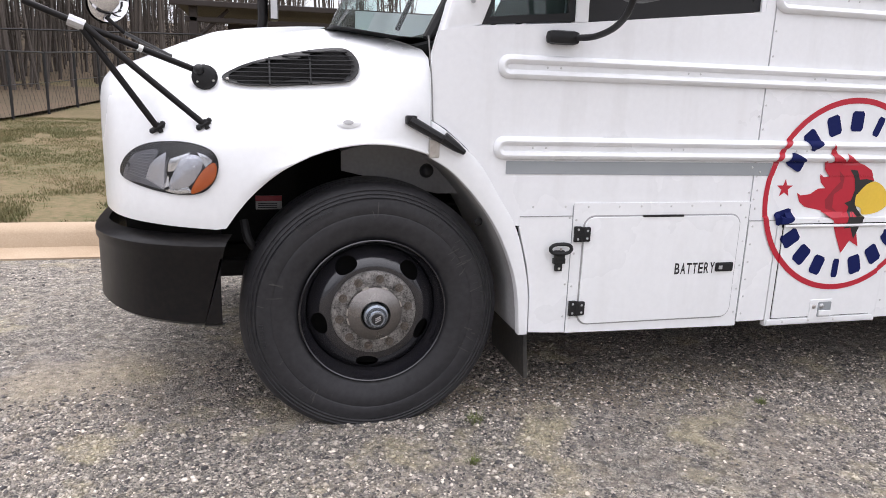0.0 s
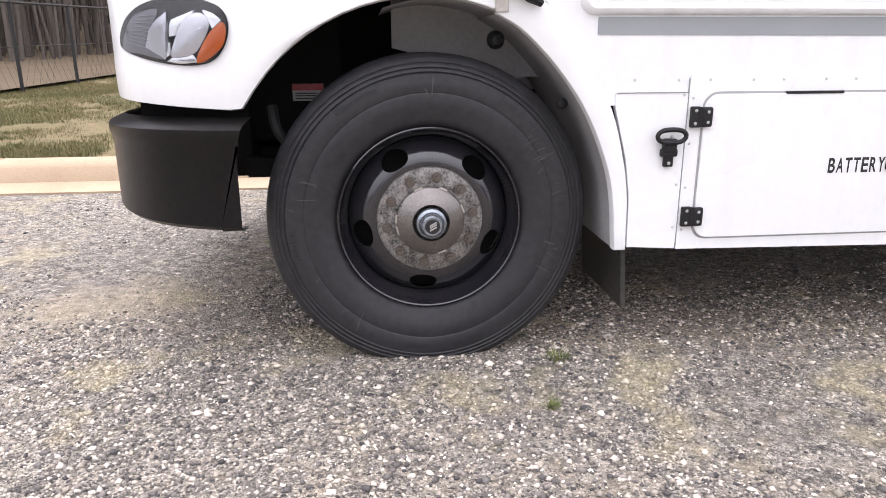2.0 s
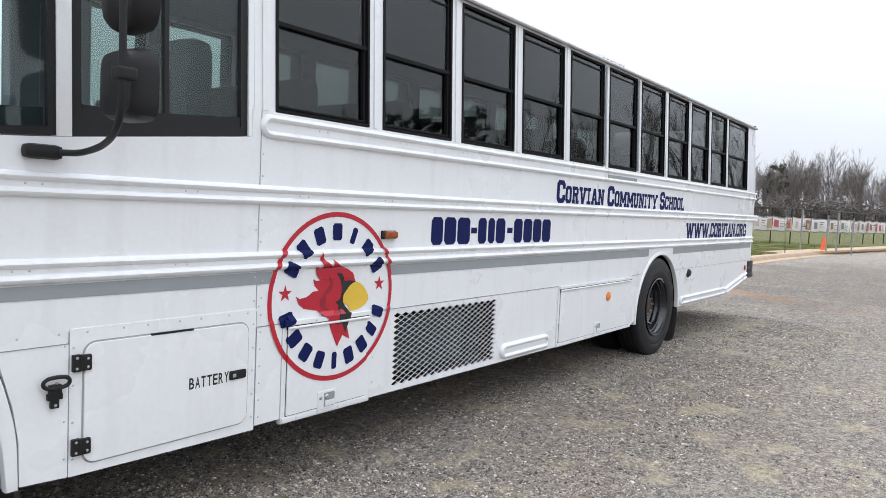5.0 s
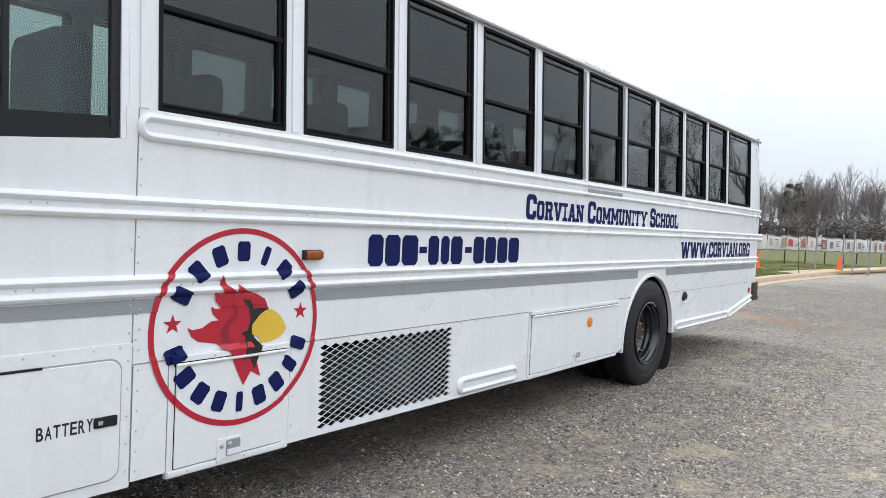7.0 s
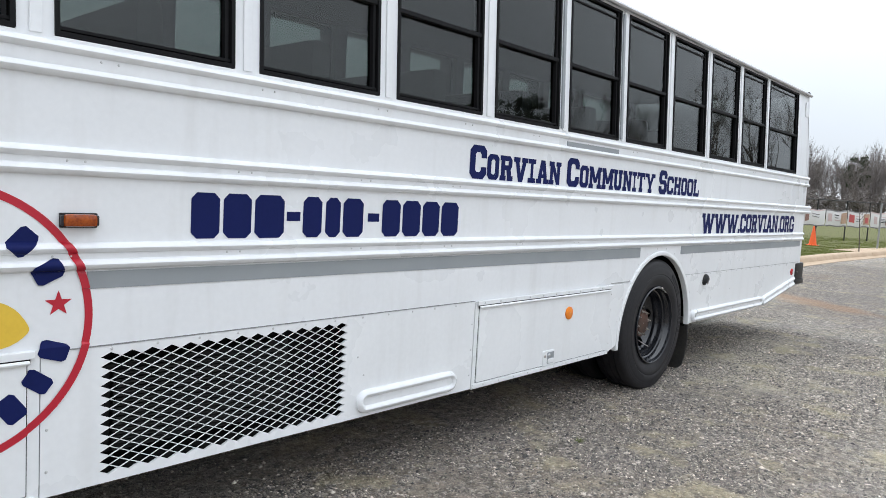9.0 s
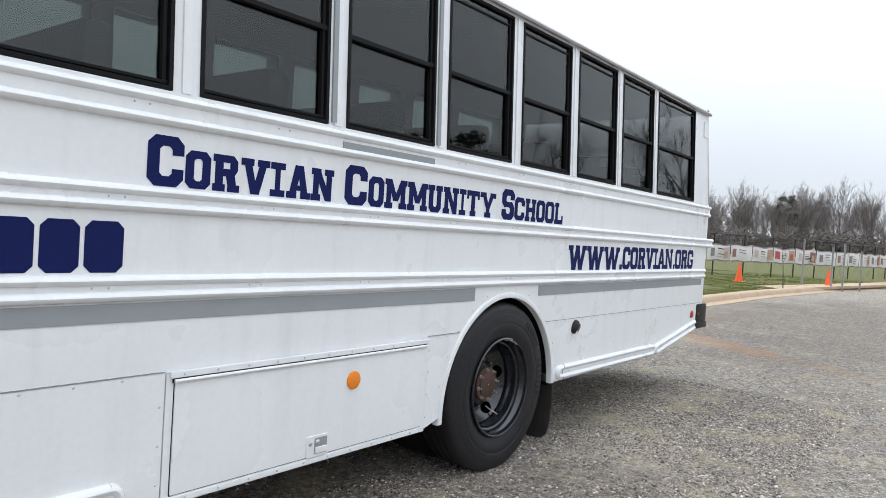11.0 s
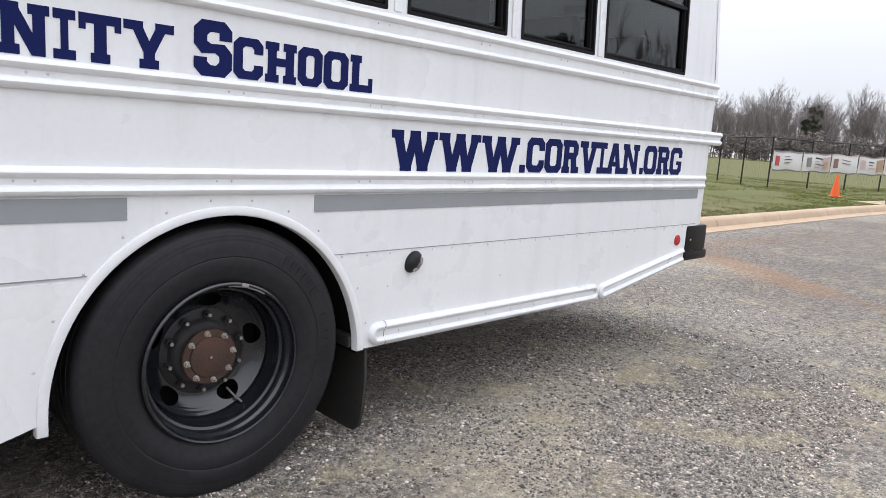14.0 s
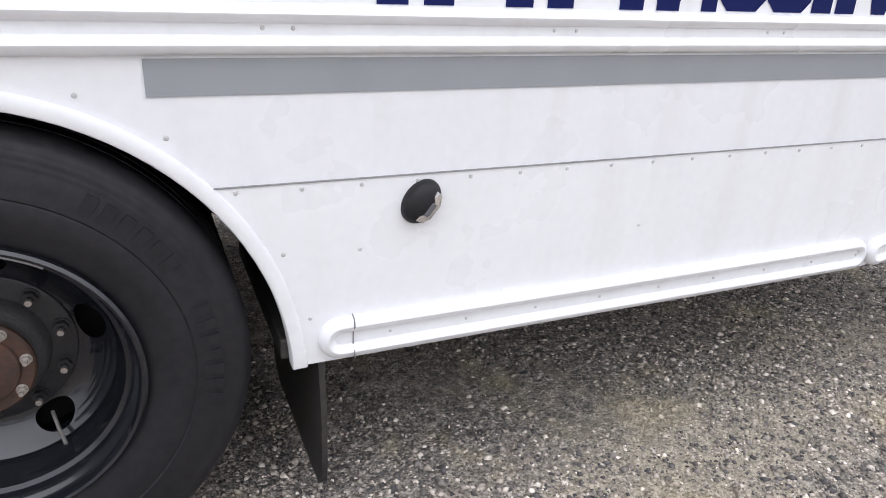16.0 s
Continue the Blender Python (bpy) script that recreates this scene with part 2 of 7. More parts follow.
def g_slab(poly, y0, y1, bevel=0.0):
    """A sheet with the outline poly [(x, z), ...] from y0 (outer face) to y1."""
    bm = bmesh.new()
    vs = [bm.verts.new((x, y0, z)) for x, z in poly]
    f = bm.faces.new(vs)
    edges = list(f.edges)
    r = bmesh.ops.extrude_face_region(bm, geom=[f])
    bmesh.ops.translate(bm, verts=[e for e in r["geom"] if isinstance(e, bmesh.types.BMVert)], vec=(0, y1 - y0, 0))
    if bevel:
        bmesh.ops.bevel(bm, geom=edges, offset=bevel, segments=2, affect="EDGES", profile=0.5)
    bmesh.ops.triangulate(bm, faces=[q for q in bm.faces if len(q.verts) > 4])
    bm.verts.index_update()
    out = [v.co.copy() for v in bm.verts], [[v.index for v in q.verts] for q in bm.faces]
    bm.free()
    return out


def rrect(x0, x1, z0, z1, r, n=6):
    """A rounded rectangle outline in x and z."""
    pts = []
    for cx, cz, a in ((x1 - r, z1 - r, 0), (x0 + r, z1 - r, 90), (x0 + r, z0 + r, 180), (x1 - r, z0 + r, 270)):
        for i in range(n + 1):
            t = radians(a + 90 * i / n)
            pts.append((cx + r * math.cos(t), cz + r * math.sin(t)))
    return pts


def g_lathe(profile, n=64, closed=False, axis="y"):
    """Turn [(r, y), ...] round the y axis."""
    vs, fs = [], []
    m = len(profile)
    for i in range(n):
        a = 2 * math.pi * i / n
        for r, y in profile:
            vs.append((r * math.cos(a), y, r * math.sin(a)))
    for i in range(n):
        j = (i + 1) % n
        for k in range(m if closed else m - 1):
            q = (k + 1) % m
            fs.append((i * m + k, j * m + k, j * m + q, i * m + q))
    return vs, fs


def g_tube(path, r, n=10, cap=True, squash=None):
    """A round bar along a path of points."""
    pts = [Vector(p) for p in path]
    vs, fs = [], []
    up = None
    for i, p in enumerate(pts):
        d = (pts[min(i + 1, len(pts) - 1)] - pts[max(i - 1, 0)]).normalized()
        if up is None:
            up = Vector((0, 0, 1)) if abs(d.z) < 0.9 else Vector((1, 0, 0))
        side = d.cross(up).normalized()
        up = side.cross(d).normalized()
        rad = r[i] if isinstance(r, (list, tuple)) else r
        for k in range(n):
            a = 2 * math.pi * k / n
            o = side * math.cos(a) * rad + up * math.sin(a) * rad
            if squash:
                o = Vector((o.x * squash[0], o.y * squash[1], o.z * squash[2]))
            vs.append(p + o)
    for i in range(len(pts) - 1):
        for k in range(n):
            q = (k + 1) % n
            fs.append((i * n + k, i * n + q, (i + 1) * n + q, (i + 1) * n + k))
    if cap:
        fs.append(tuple(range(n))[::-1])
        fs.append(tuple((len(pts) - 1) * n + k for k in range(n)))
    return vs, fs


def g_cyl(p, q, r, n=16):
    return g_tube([p, q], r, n)


def g_dome(c, r, h, n=10, rings=3):
    """A low dome on the side, bulging to -y."""
    vs, fs = [(c[0], c[1] - h, c[2])], []
    for k in range(1, rings + 1):
        t = k / rings * math.pi / 2
        for i in range(n):
            a = 2 * math.pi * i / n
            vs.append((c[0] + r * math.sin(t) * math.cos(a), c[1] - h * math.cos(t), c[2] + r * math.sin(t) * math.sin(a)))
    for i in range(n):
        fs.append((0, 1 + i, 1 + (i + 1) % n))
        for k in range(rings - 1):
            a, b = 1 + k * n + i, 1 + k * n + (i + 1) % n
            fs.append((a, a + n, b + n, b))
    return vs, fs


def moved(g, m):
    return [m @ Vector(v) for v in g[0]], g[1]


def smooth_path(pts, n=6):
    """Points on a Catmull-Rom line through pts."""
    p = [Vector(q) for q in pts]
    p = [p[0] * 2 - p[1]] + p + [p[-1] * 2 - p[-2]]
    out = []
    for i in range(1, len(p) - 2):
        for k in range(n):
            t = k / n
            a, b, c, d = p[i - 1], p[i], p[i + 1], p[i + 2]
            out.append(0.5 * (2 * b + (c - a) * t + (2 * a - 5 * b + 4 * c - d) * t * t + (3 * b - a - 3 * c + d) * t ** 3))
    out.append(p[-2])
    return out


def part(name, g, material, parent, label="", smooth=False):
    return obj(name, g[0], g[1], M[material], parent, label, smooth)


# ---- ground ----
def gravel_material():
    """Worn chip-seal lot: pale, dark and tan chips in a dusty grey matrix, sandy patches, traces of red clay."""
    m = bpy.data.materials.new("worn_gravel_lot")
    m.use_nodes = True
    n, l = m.node_tree.nodes, m.node_tree.links
    b = n["Principled BSDF"]
    b.inputs["Roughness"].default_value = 0.92
    tc = n.new("ShaderNodeTexCoord")

    def tex(kind, scale, **kw):
        t = n.new(kind)
        t.inputs["Scale"].default_value = scale
        for k, v in kw.items():
            t.inputs[k].default_value = v
        l.new(tc.outputs["Object"], t.inputs["Vector"])
        return t

    def mix(fac, a, c, mode="MIX"):
        x = n.new("ShaderNodeMixRGB")
        x.blend_type = mode
        for i, v in ((0, fac), (1, a), (2, c)):
            if hasattr(v, "is_linked"):
                l.new(v, x.inputs[i])
            else:
                x.inputs[i].default_value = v
        return x.outputs[0]

    def span(v, lo, hi, a=0.0, c=1.0):
        r = n.new("ShaderNodeMapRange")
        r.inputs["From Min"].default_value, r.inputs["From Max"].default_value = lo, hi
        r.inputs["To Min"].default_value, r.inputs["To Max"].default_value = a, c
        l.new(v, r.inputs[0])
        return r.outputs[0]

    chips = tex("ShaderNodeTexVoronoi", 82)
    small = tex("ShaderNodeTexVoronoi", 270)
    ramp = n.new("ShaderNodeValToRGB")
    e = ramp.color_ramp.elements
    e[0].position, e[0].color = 0.0, (0.055, 0.052, 0.050, 1)
    e[1].position, e[1].color = 1.0, (0.92, 0.87, 0.80, 1)
    for p, c in ((0.28, (0.13, 0.122, 0.116, 1)), (0.52, (0.22, 0.203, 0.180, 1)), (0.75, (0.38, 0.348, 0.300, 1)), (0.88, (0.70, 0.65, 0.57, 1))):
        k = e.new(p)
        k.color = c
    sep = n.new("ShaderNodeSeparateColor")
    l.new(chips.outputs["Color"], sep.inputs[0])
    l.new(sep.outputs[0], ramp.inputs[0])
    sep2 = n.new("ShaderNodeSeparateColor")
    l.new(small.outputs["Color"], sep2.inputs[0])
    grit = mix(span(sep2.outputs[0], 0.1, 0.9), (0.035, 0.032, 0.028, 1), (0.68, 0.625, 0.535, 1))
    pick = tex("ShaderNodeTexNoise", 34, Detail=2)
    col = mix(span(pick.outputs[0], 0.40, 0.58, 0.22, 0.92), ramp.outputs[0], grit)
    patch = tex("ShaderNodeTexNoise", 0.9, Detail=6)
    fine = tex("ShaderNodeTexNoise", 9, Detail=5)
    both = n.new("ShaderNodeMath")
    both.operation = "MULTIPLY"
    l.new(patch.outputs[0], both.inputs[0])
    l.new(fine.outputs[0], both.inputs[1])
    col = mix(span(both.outputs[0], 0.24, 0.42, 0.0, 0.6), col, (0.50, 0.42, 0.31, 1))
    dark = tex("ShaderNodeTexNoise", 0.55, Detail=4)
    col = mix(span(dark.outputs[0], 0.35, 0.65, 0.0, 0.20), col, (0.17, 0.163, 0.158, 1))
    mott = tex("ShaderNodeTexNoise", 2.2, Detail=7, Roughness=0.62)
    col = mix(span(mott.outputs[0], 0.54, 0.64, 0.0, 0.55), col, (0.55, 0.485, 0.32, 1))
    cool = tex("ShaderNodeTexNoise", 1.7, Detail=6, Distortion=0.6)
    col = mix(span(cool.outputs[0], 0.52, 0.70, 0.0, 0.28), col, (0.31, 0.285, 0.29, 1))
    clump = tex("ShaderNodeTexNoise", 13, Detail=8, Roughness=0.72)
    col = mix(span(clump.outputs[0], 0.50, 0.36, 0.0, 0.62), col, (0.10, 0.094, 0.088, 1))
    col = mix(span(clump.outputs[0], 0.53, 0.68, 0.0, 0.62), col, (0.60, 0.55, 0.47, 1))
    def blot(x, y, rx, ry, turn, wob, rag):
        """A ragged-edged ellipse mask, for stains and for brightness painted into the lot."""
        mp = n.new("ShaderNodeMapping")
        mp.vector_type = "TEXTURE"
        mp.inputs["Location"].default_value = (x, y, 0)
        mp.inputs["Rotation"].default_value = (0, 0, radians(turn))
        mp.inputs["Scale"].default_value = (rx, ry, 1)
        l.new(tc.outputs["Object"], mp.inputs[0])
        ln = n.new("ShaderNodeVectorMath")
        ln.operation = "LENGTH"
        l.new(mp.outputs[0], ln.inputs[0])
        w = tex("ShaderNodeTexNoise", wob, Detail=6)
        ad = n.new("ShaderNodeMath")
        ad.operation = "ADD"
        l.new(ln.outputs["Value"], ad.inputs[0])
        l.new(span(w.outputs[0], 0.25, 0.75, -rag, rag), ad.inputs[1])
        return ad.outputs[0]

    col = mix(span(blot(14.1, 1.0, 2.3, 0.36, 58, 1.6, 0.6), 0.35, 1.3, 0.75, 0.0), col, (0.43, 0.285, 0.18, 1))
    col = mix(span(blot(16.8, 2.2, 2.2, 0.3, -5, 1.4, 0.6), 0.35, 1.3, 0.35, 0.0), col, (0.42, 0.27, 0.16, 1))
    col = mix(span(blot(-1.25, 0.75, 0.55, 0.28, 10, 5, 0.5), 0.4, 1.2, 0.7, 0.0), col, (0.46, 0.40, 0.31, 1))
    col = mix(span(blot(0.9, 0.25, 1.3, 0.25, -3, 4, 0.6), 0.4, 1.2, 0.55, 0.0), col, (0.40, 0.33, 0.24, 1))
    # sandy patches at the tail, paled further to offset the bus's shade
    col = mix(span(blot(7.9, -0.35, 0.9, 0.3, 5, 4, 0.6), 0.4, 1.2, 0.5, 0.0), col, (0.56, 0.51, 0.40, 1))
    col = mix(span(blot(8.6, -0.1, 1.3, 0.35, 12, 4, 0.7), 0.3, 1.3, 0.45, 0.0), col, (0.58, 0.53, 0.40, 1))
    col = mix(span(blot(7.9, -0.62, 0.5, 0.22, 20, 6, 0.7), 0.3, 1.3, 0.48, 0.0), col, (0.60, 0.54, 0.40, 1))
    # shade put into the colour: darker beside the bus and over the far lot
    col = mix(span(blot(5.0, -0.1, 2.3, 1.7, 0, 1.1, 0.5), 0.5, 1.3, 1.0, 0.0), col, (0.84, 0.81, 0.79, 1), "MULTIPLY")
    col = mix(span(blot(20.0, -2.0, 9.0, 6.5, 0, 0.5, 0.4), 0.7, 1.2, 1.0, 0.0), col, (0.70, 0.685, 0.685, 1), "MULTIPLY")
    clump = tex("ShaderNodeTexNoise", 24, Detail=5, Roughness=0.7)
    col = mix(1.0, col, span(clump.outputs[0], 0.32, 0.68, 0.60, 1.40), "MULTIPLY")
    col = mix(1.0, col, (0.96, 0.94, 0.925, 1), "MULTIPLY")
    l.new(col, b.inputs["Base Color"])
    h1 = n.new("ShaderNodeMath")
    h1.operation = "ADD"
    l.new(span(chips.outputs["Distance"], 0.0, 0.6, 1.0, 0.0), h1.inputs[0])
    l.new(span(small.outputs["Distance"], 0.0, 0.6, 0.4, 0.0), h1.inputs[1])
    bp = n.new("ShaderNodeBump")
    bp.inputs["Strength"].default_value, bp.inputs["Distance"].default_value = 1.0, 0.012
    l.new(h1.outputs[0], bp.inputs["Height"])
    l.new(bp.outputs[0], b.inputs["Normal"])
    return m


M["gravel"] = gravel_material()
M["concrete"] = mat("tan_kerb_concrete", (0.45, 0.345, 0.24), 0.85, 0, (0.33, 0.235, 0.15), 2.5, 90, 0.7, 0.2, 80)
M["soil"] = mat("thin_winter_lawn", (0.215, 0.150, 0.082), 0.95, 0, (0.090, 0.090, 0.030), 0.9, 14, 0.95, 0.5, 30)
M["straw"] = mat("mixed_winter_grass", (0.075, 0.090, 0.024), 0.8, 0, (0.19, 0.150, 0.070), 1.2, 12, 0.95)


def greener(m, colour):
    """Greener growth on the level lawn beyond the tail of the bus."""
    n, l = m.node_tree.nodes, m.node_tree.links
    b = n["Principled BSDF"]
    old = b.inputs["Base Color"].links[0].from_socket
    tc, sp, r, nz, ad, x = [n.new(k) for k in ("ShaderNodeTexCoord", "ShaderNodeSeparateXYZ", "ShaderNodeMapRange", "ShaderNodeTexNoise", "ShaderNodeMath", "ShaderNodeMixRGB")]
    nz.inputs["Scale"].default_value, nz.inputs["Detail"].default_value = 0.9, 6
    r.inputs["From Min"].default_value, r.inputs["From Max"].default_value = 8, 24
    r.inputs["To Min"].default_value, r.inputs["To Max"].default_value = -0.5, 1.55
    ad.operation, ad.use_clamp = "SUBTRACT", True
    l.new(tc.outputs["Object"], sp.inputs[0])
    l.new(tc.outputs["Object"], nz.inputs["Vector"])
    l.new(sp.outputs[0], r.inputs[0])
    l.new(r.outputs[0], ad.inputs[0])
    l.new(nz.outputs[0], ad.inputs[1])
    l.new(ad.outputs[0], x.inputs[0])
    l.new(old, x.inputs[1])
    x.inputs[2].default_value = (*colour, 1)
    l.new(x.outputs[0], b.inputs["Base Color"])


greener(M["soil"], (0.094, 0.096, 0.021))
greener(M["straw"], (0.118, 0.140, 0.022))
M["bark"] = mat("grey_brown_bark", (0.075, 0.060, 0.050), 0.9, 0, (0.125, 0.108, 0.095), 4, 40, 0.8, 0.4, 30)
M["twig"] = mat("bare_twigs", (0.095, 0.078, 0.066), 0.9, 0, (0.13, 0.11, 0.095), 3, 30, 0.7)
# paler than the near twigs: distance haze put into the colour
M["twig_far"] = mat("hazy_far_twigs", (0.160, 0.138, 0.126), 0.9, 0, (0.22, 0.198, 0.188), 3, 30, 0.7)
M["needle"] = mat("pine_needles", (0.030, 0.048, 0.018), 0.8, 0, (0.05, 0.07, 0.03), 2, 30, 0.8)
M["leaf"] = mat("leaf_litter", (0.13, 0.085, 0.05), 0.95, 0, (0.08, 0.065, 0.035), 1.2, 14, 0.9, 0.5, 20)
M["fence"] = mat("black_coated_steel", (0.014, 0.014, 0.015), 0.5, 0.2, (0.03, 0.03, 0.03), 8, 80, 0.5)
M["galv"] = mat("galvanised_steel", (0.32, 0.33, 0.33), 0.5, 0.5, (0.24, 0.24, 0.24), 8, 80, 0.5)
M["cone"] = mat("orange_cone_plastic", (0.80, 0.12, 0.02), 0.5, 0, (0.70, 0.10, 0.015), 5, 80, 0.5)
M["banner"] = mat("white_vinyl_banner", (0.70, 0.69, 0.68), 0.5, 0, (0.6, 0.59, 0.58), 3, 60, 0.4)
M["banner_mark"] = mat("brown_banner_print", (0.22, 0.12, 0.10), 0.5, 0, (0.30, 0.17, 0.14), 3, 20, 0.8)
M["banner_grey"] = mat("grey_banner_print", (0.16, 0.15, 0.155), 0.5, 0, (0.28, 0.26, 0.26), 3, 20, 0.8)
M["banner_pink"] = mat("faded_banner_print", (0.50, 0.36, 0.35), 0.5, 0, (0.60, 0.50, 0.48), 3, 20, 0.8)
M["banner_tan"] = mat("tan_banner_print", (0.52, 0.36, 0.24), 0.5, 0, (0.36, 0.22, 0.16), 3, 20, 0.8)
M["red_print"] = mat("red_banner_print", (0.42, 0.06, 0.07), 0.5, 0, (0.5, 0.12, 0.10), 3, 20, 0.8)
M["wood"] = mat("dark_stained_timber", (0.022, 0.016, 0.014), 0.7, 0, (0.036, 0.025, 0.02), 3, 60, 0.7, 0.15, 40, (1, 8, 8))
M["stone"] = mat("loose_stone", (0.56, 0.525, 0.48), 0.85, 0, (0.24, 0.22, 0.205), 30, 120, 0.8, 0.2, 80)
def stone_random(m):
    """Each stone takes its own tone."""
    n, l = m.node_tree.nodes, m.node_tree.links
    b = n["Principled BSDF"]
    old = b.inputs["Base Color"].links[0].from_socket
    g = n.new("ShaderNodeNewGeometry")
    ramp = n.new("ShaderNodeValToRGB")
    e = ramp.color_ramp.elements
    e[0].color, e[1].color = (0.14, 0.14, 0.155, 1), (2.1, 2.04, 1.95, 1)
    for p, c in ((0.25, (0.34, 0.335, 0.345, 1)), (0.5, (0.66, 0.63, 0.60, 1)), (0.7, (0.98, 0.92, 0.83, 1)), (0.86, (1.30, 1.24, 1.17, 1))):
        k = e.new(p)
        k.color = c
    x = n.new("ShaderNodeMixRGB")
    x.blend_type, x.inputs[0].default_value = "MULTIPLY", 1.0
    l.new(g.outputs["Random Per Island"], ramp.inputs[0])
    l.new(old, x.inputs[1])
    l.new(ramp.outputs[0], x.inputs[2])
    # the sandy patches of the lot colour the chips that lie in them
    tc, nz, mr, y = [n.new(k) for k in ("ShaderNodeTexCoord", "ShaderNodeTexNoise", "ShaderNodeMapRange", "ShaderNodeMixRGB")]
    nz.inputs["Scale"].default_value, nz.inputs["Detail"].default_value, nz.inputs["Roughness"].default_value = 2.2, 7, 0.62
    mr.inputs["From Min"].default_value, mr.inputs["From Max"].default_value, mr.inputs["To Max"].default_value = 0.54, 0.64, 0.62
    l.new(tc.outputs["Object"], nz.inputs["Vector"])
    l.new(nz.outputs[0], mr.inputs[0])
    l.new(mr.outputs[0], y.inputs[0])
    l.new(x.outputs[0], y.inputs[1])
    y.inputs[2].default_value = (0.52, 0.455, 0.29, 1)
    l.new(y.outputs[0], b.inputs["Base Color"])


stone_random(M["stone"])


def kerb_y(x):
    """Edge of the gutter along the lot."""
    return float(np.interp(x, [-60, -3, 18, 26, 32, 36.5, 48, 120, 400], [3.1, 2.80, 2.70, 2.70, 2.37, 2.02, 0.4, -12, -58]))


def lawn_z(x, y):
    """Height of the lawn behind the kerb: a bank behind the bus, level beyond its tail."""
    d = max(0.0, y - kerb_y(x) - 0.9)
    bank = float(np.interp(x, [-60, 4, 20], [1.0, 1.0, 0.0]))
    rise = float(np.interp(d, [0, 3, 12, 24, 45, 110], [0, 0.06, 0.24, 0.75, 3.0, 9.0]))
    return 0.17 + rise * bank - 0.03 * (1 - bank) * min(d / 8.0, 1)


def ground_sheet():
    xs = [-1500, -300, -80] + [i * 4.0 for i in range(-12, 25)] + [160, 400, 1500]
    ys = [-1500, -300, -80, -30, -14, -6, -3, -1.5, 0, 1.5, 3, 6, 14, 40, 300, 1500]
    vs = [(x, y, 0) for x in xs for y in ys]
    n = len(ys)
    fs = [(i * n + j, (i + 1) * n + j, (i + 1) * n + j + 1, i * n + j + 1) for i in range(len(xs) - 1) for j in range(n - 1)]
    g = obj("ground", vs, fs, M["gravel"])
    tagged(g, "worn grey gravel parking lot with sandy patches and traces of red clay", "ground", kind="structure")


ground_sheet()


def lawn_sheet():
    xs = [-60 + i * 1.5 for i in range(0, 95)] + [85 + i * 12 for i in range(0, 12)]
    ds = [0.86, 1.2, 2, 3, 4.5, 6, 8, 10, 13, 17, 22, 30, 45, 70, 110, 180]
    vs = []
    for x in xs:
        for d in ds:
            y = kerb_y(x) + d
            vs.append((x, y, lawn_z(x, y) + (0.05 * noise.noise((x * 0.5, y * 0.5, 0)) if d > 1.3 else -0.02)))
    n = len(ds)
    fs = [(i * n + j, (i + 1) * n + j, (i + 1) * n + j + 1, i * n + j + 1) for i in range(len(xs) - 1) for j in range(n - 1)]
    g = obj("lawn", vs, fs, M["soil"], smooth=True)
    tagged(g, "patchy winter lawn of straw and green grass behind the kerb", "lawn", kind="structure")


lawn_sheet()


def kerb():
    """Concrete kerb with its gutter, cast in lengths of three metres with open joints."""
    root = thing("kerb", "tan concrete kerb and gutter stained by clay along the lot", "kerb", kind="structure")
    prof = [(0.34, -0.05), (0.34, 0.014), (0.49, 0.022), (0.56, 0.05), (0.60, 0.15), (0.64, 0.185), (0.70, 0.198), (0.82, 0.198), (0.87, 0.185), (0.88, -0.05)]
    x = -30.0
    while x < 100:
        step = 3.0 if x < 60 else 10.0
        a, b = x + 0.008, x + step - 0.008
        vs = [(q, kerb_y(q) + d, z) for q in (a, (a + b) / 2, b) for d, z in prof]
        n = len(prof)
        fs = [(i * n + k, i * n + k + 1, (i + 1) * n + k + 1, (i + 1) * n + k) for i in range(2) for k in range(n - 1)]
        fs += [tuple(range(n)), tuple(2 * n + k for k in range(n))[::-1]]
        part("kerb_length", (vs, fs), "concrete", root, smooth=True)
        x += step


kerb()

# ---- the bus ----
BUS_W = 2.44
bus = thing("school_bus", "long white school bus with navy lettering, parked on gravel", "bus", (3, 1.2, 0))
bus.matrix_world = Matrix.Identity(4)
ARCH_R = (6.70, 0.47)


def arc_pts(cx, cz, rx, rz, a0, a1, n):
    return [(cx + rx * math.cos(radians(a0 + (a1 - a0) * i / n)), cz + rz * math.sin(radians(a0 + (a1 - a0) * i / n))) for i in range(n + 1)]


WHEEL_CUT = arc_pts(6.731, 0.42, 0.594, 0.626, 180, 0, 40)     # rear wheel opening, front foot to back foot
FRONT_CUT = [(0.604, 0.40), (0.597, 0.56), (0.578, 0.681), (0.530, 0.84), (0.452, 0.968), (0.380, 1.08), (0.308, 1.160), (0.226, 1.228), (0.168, 1.262)]


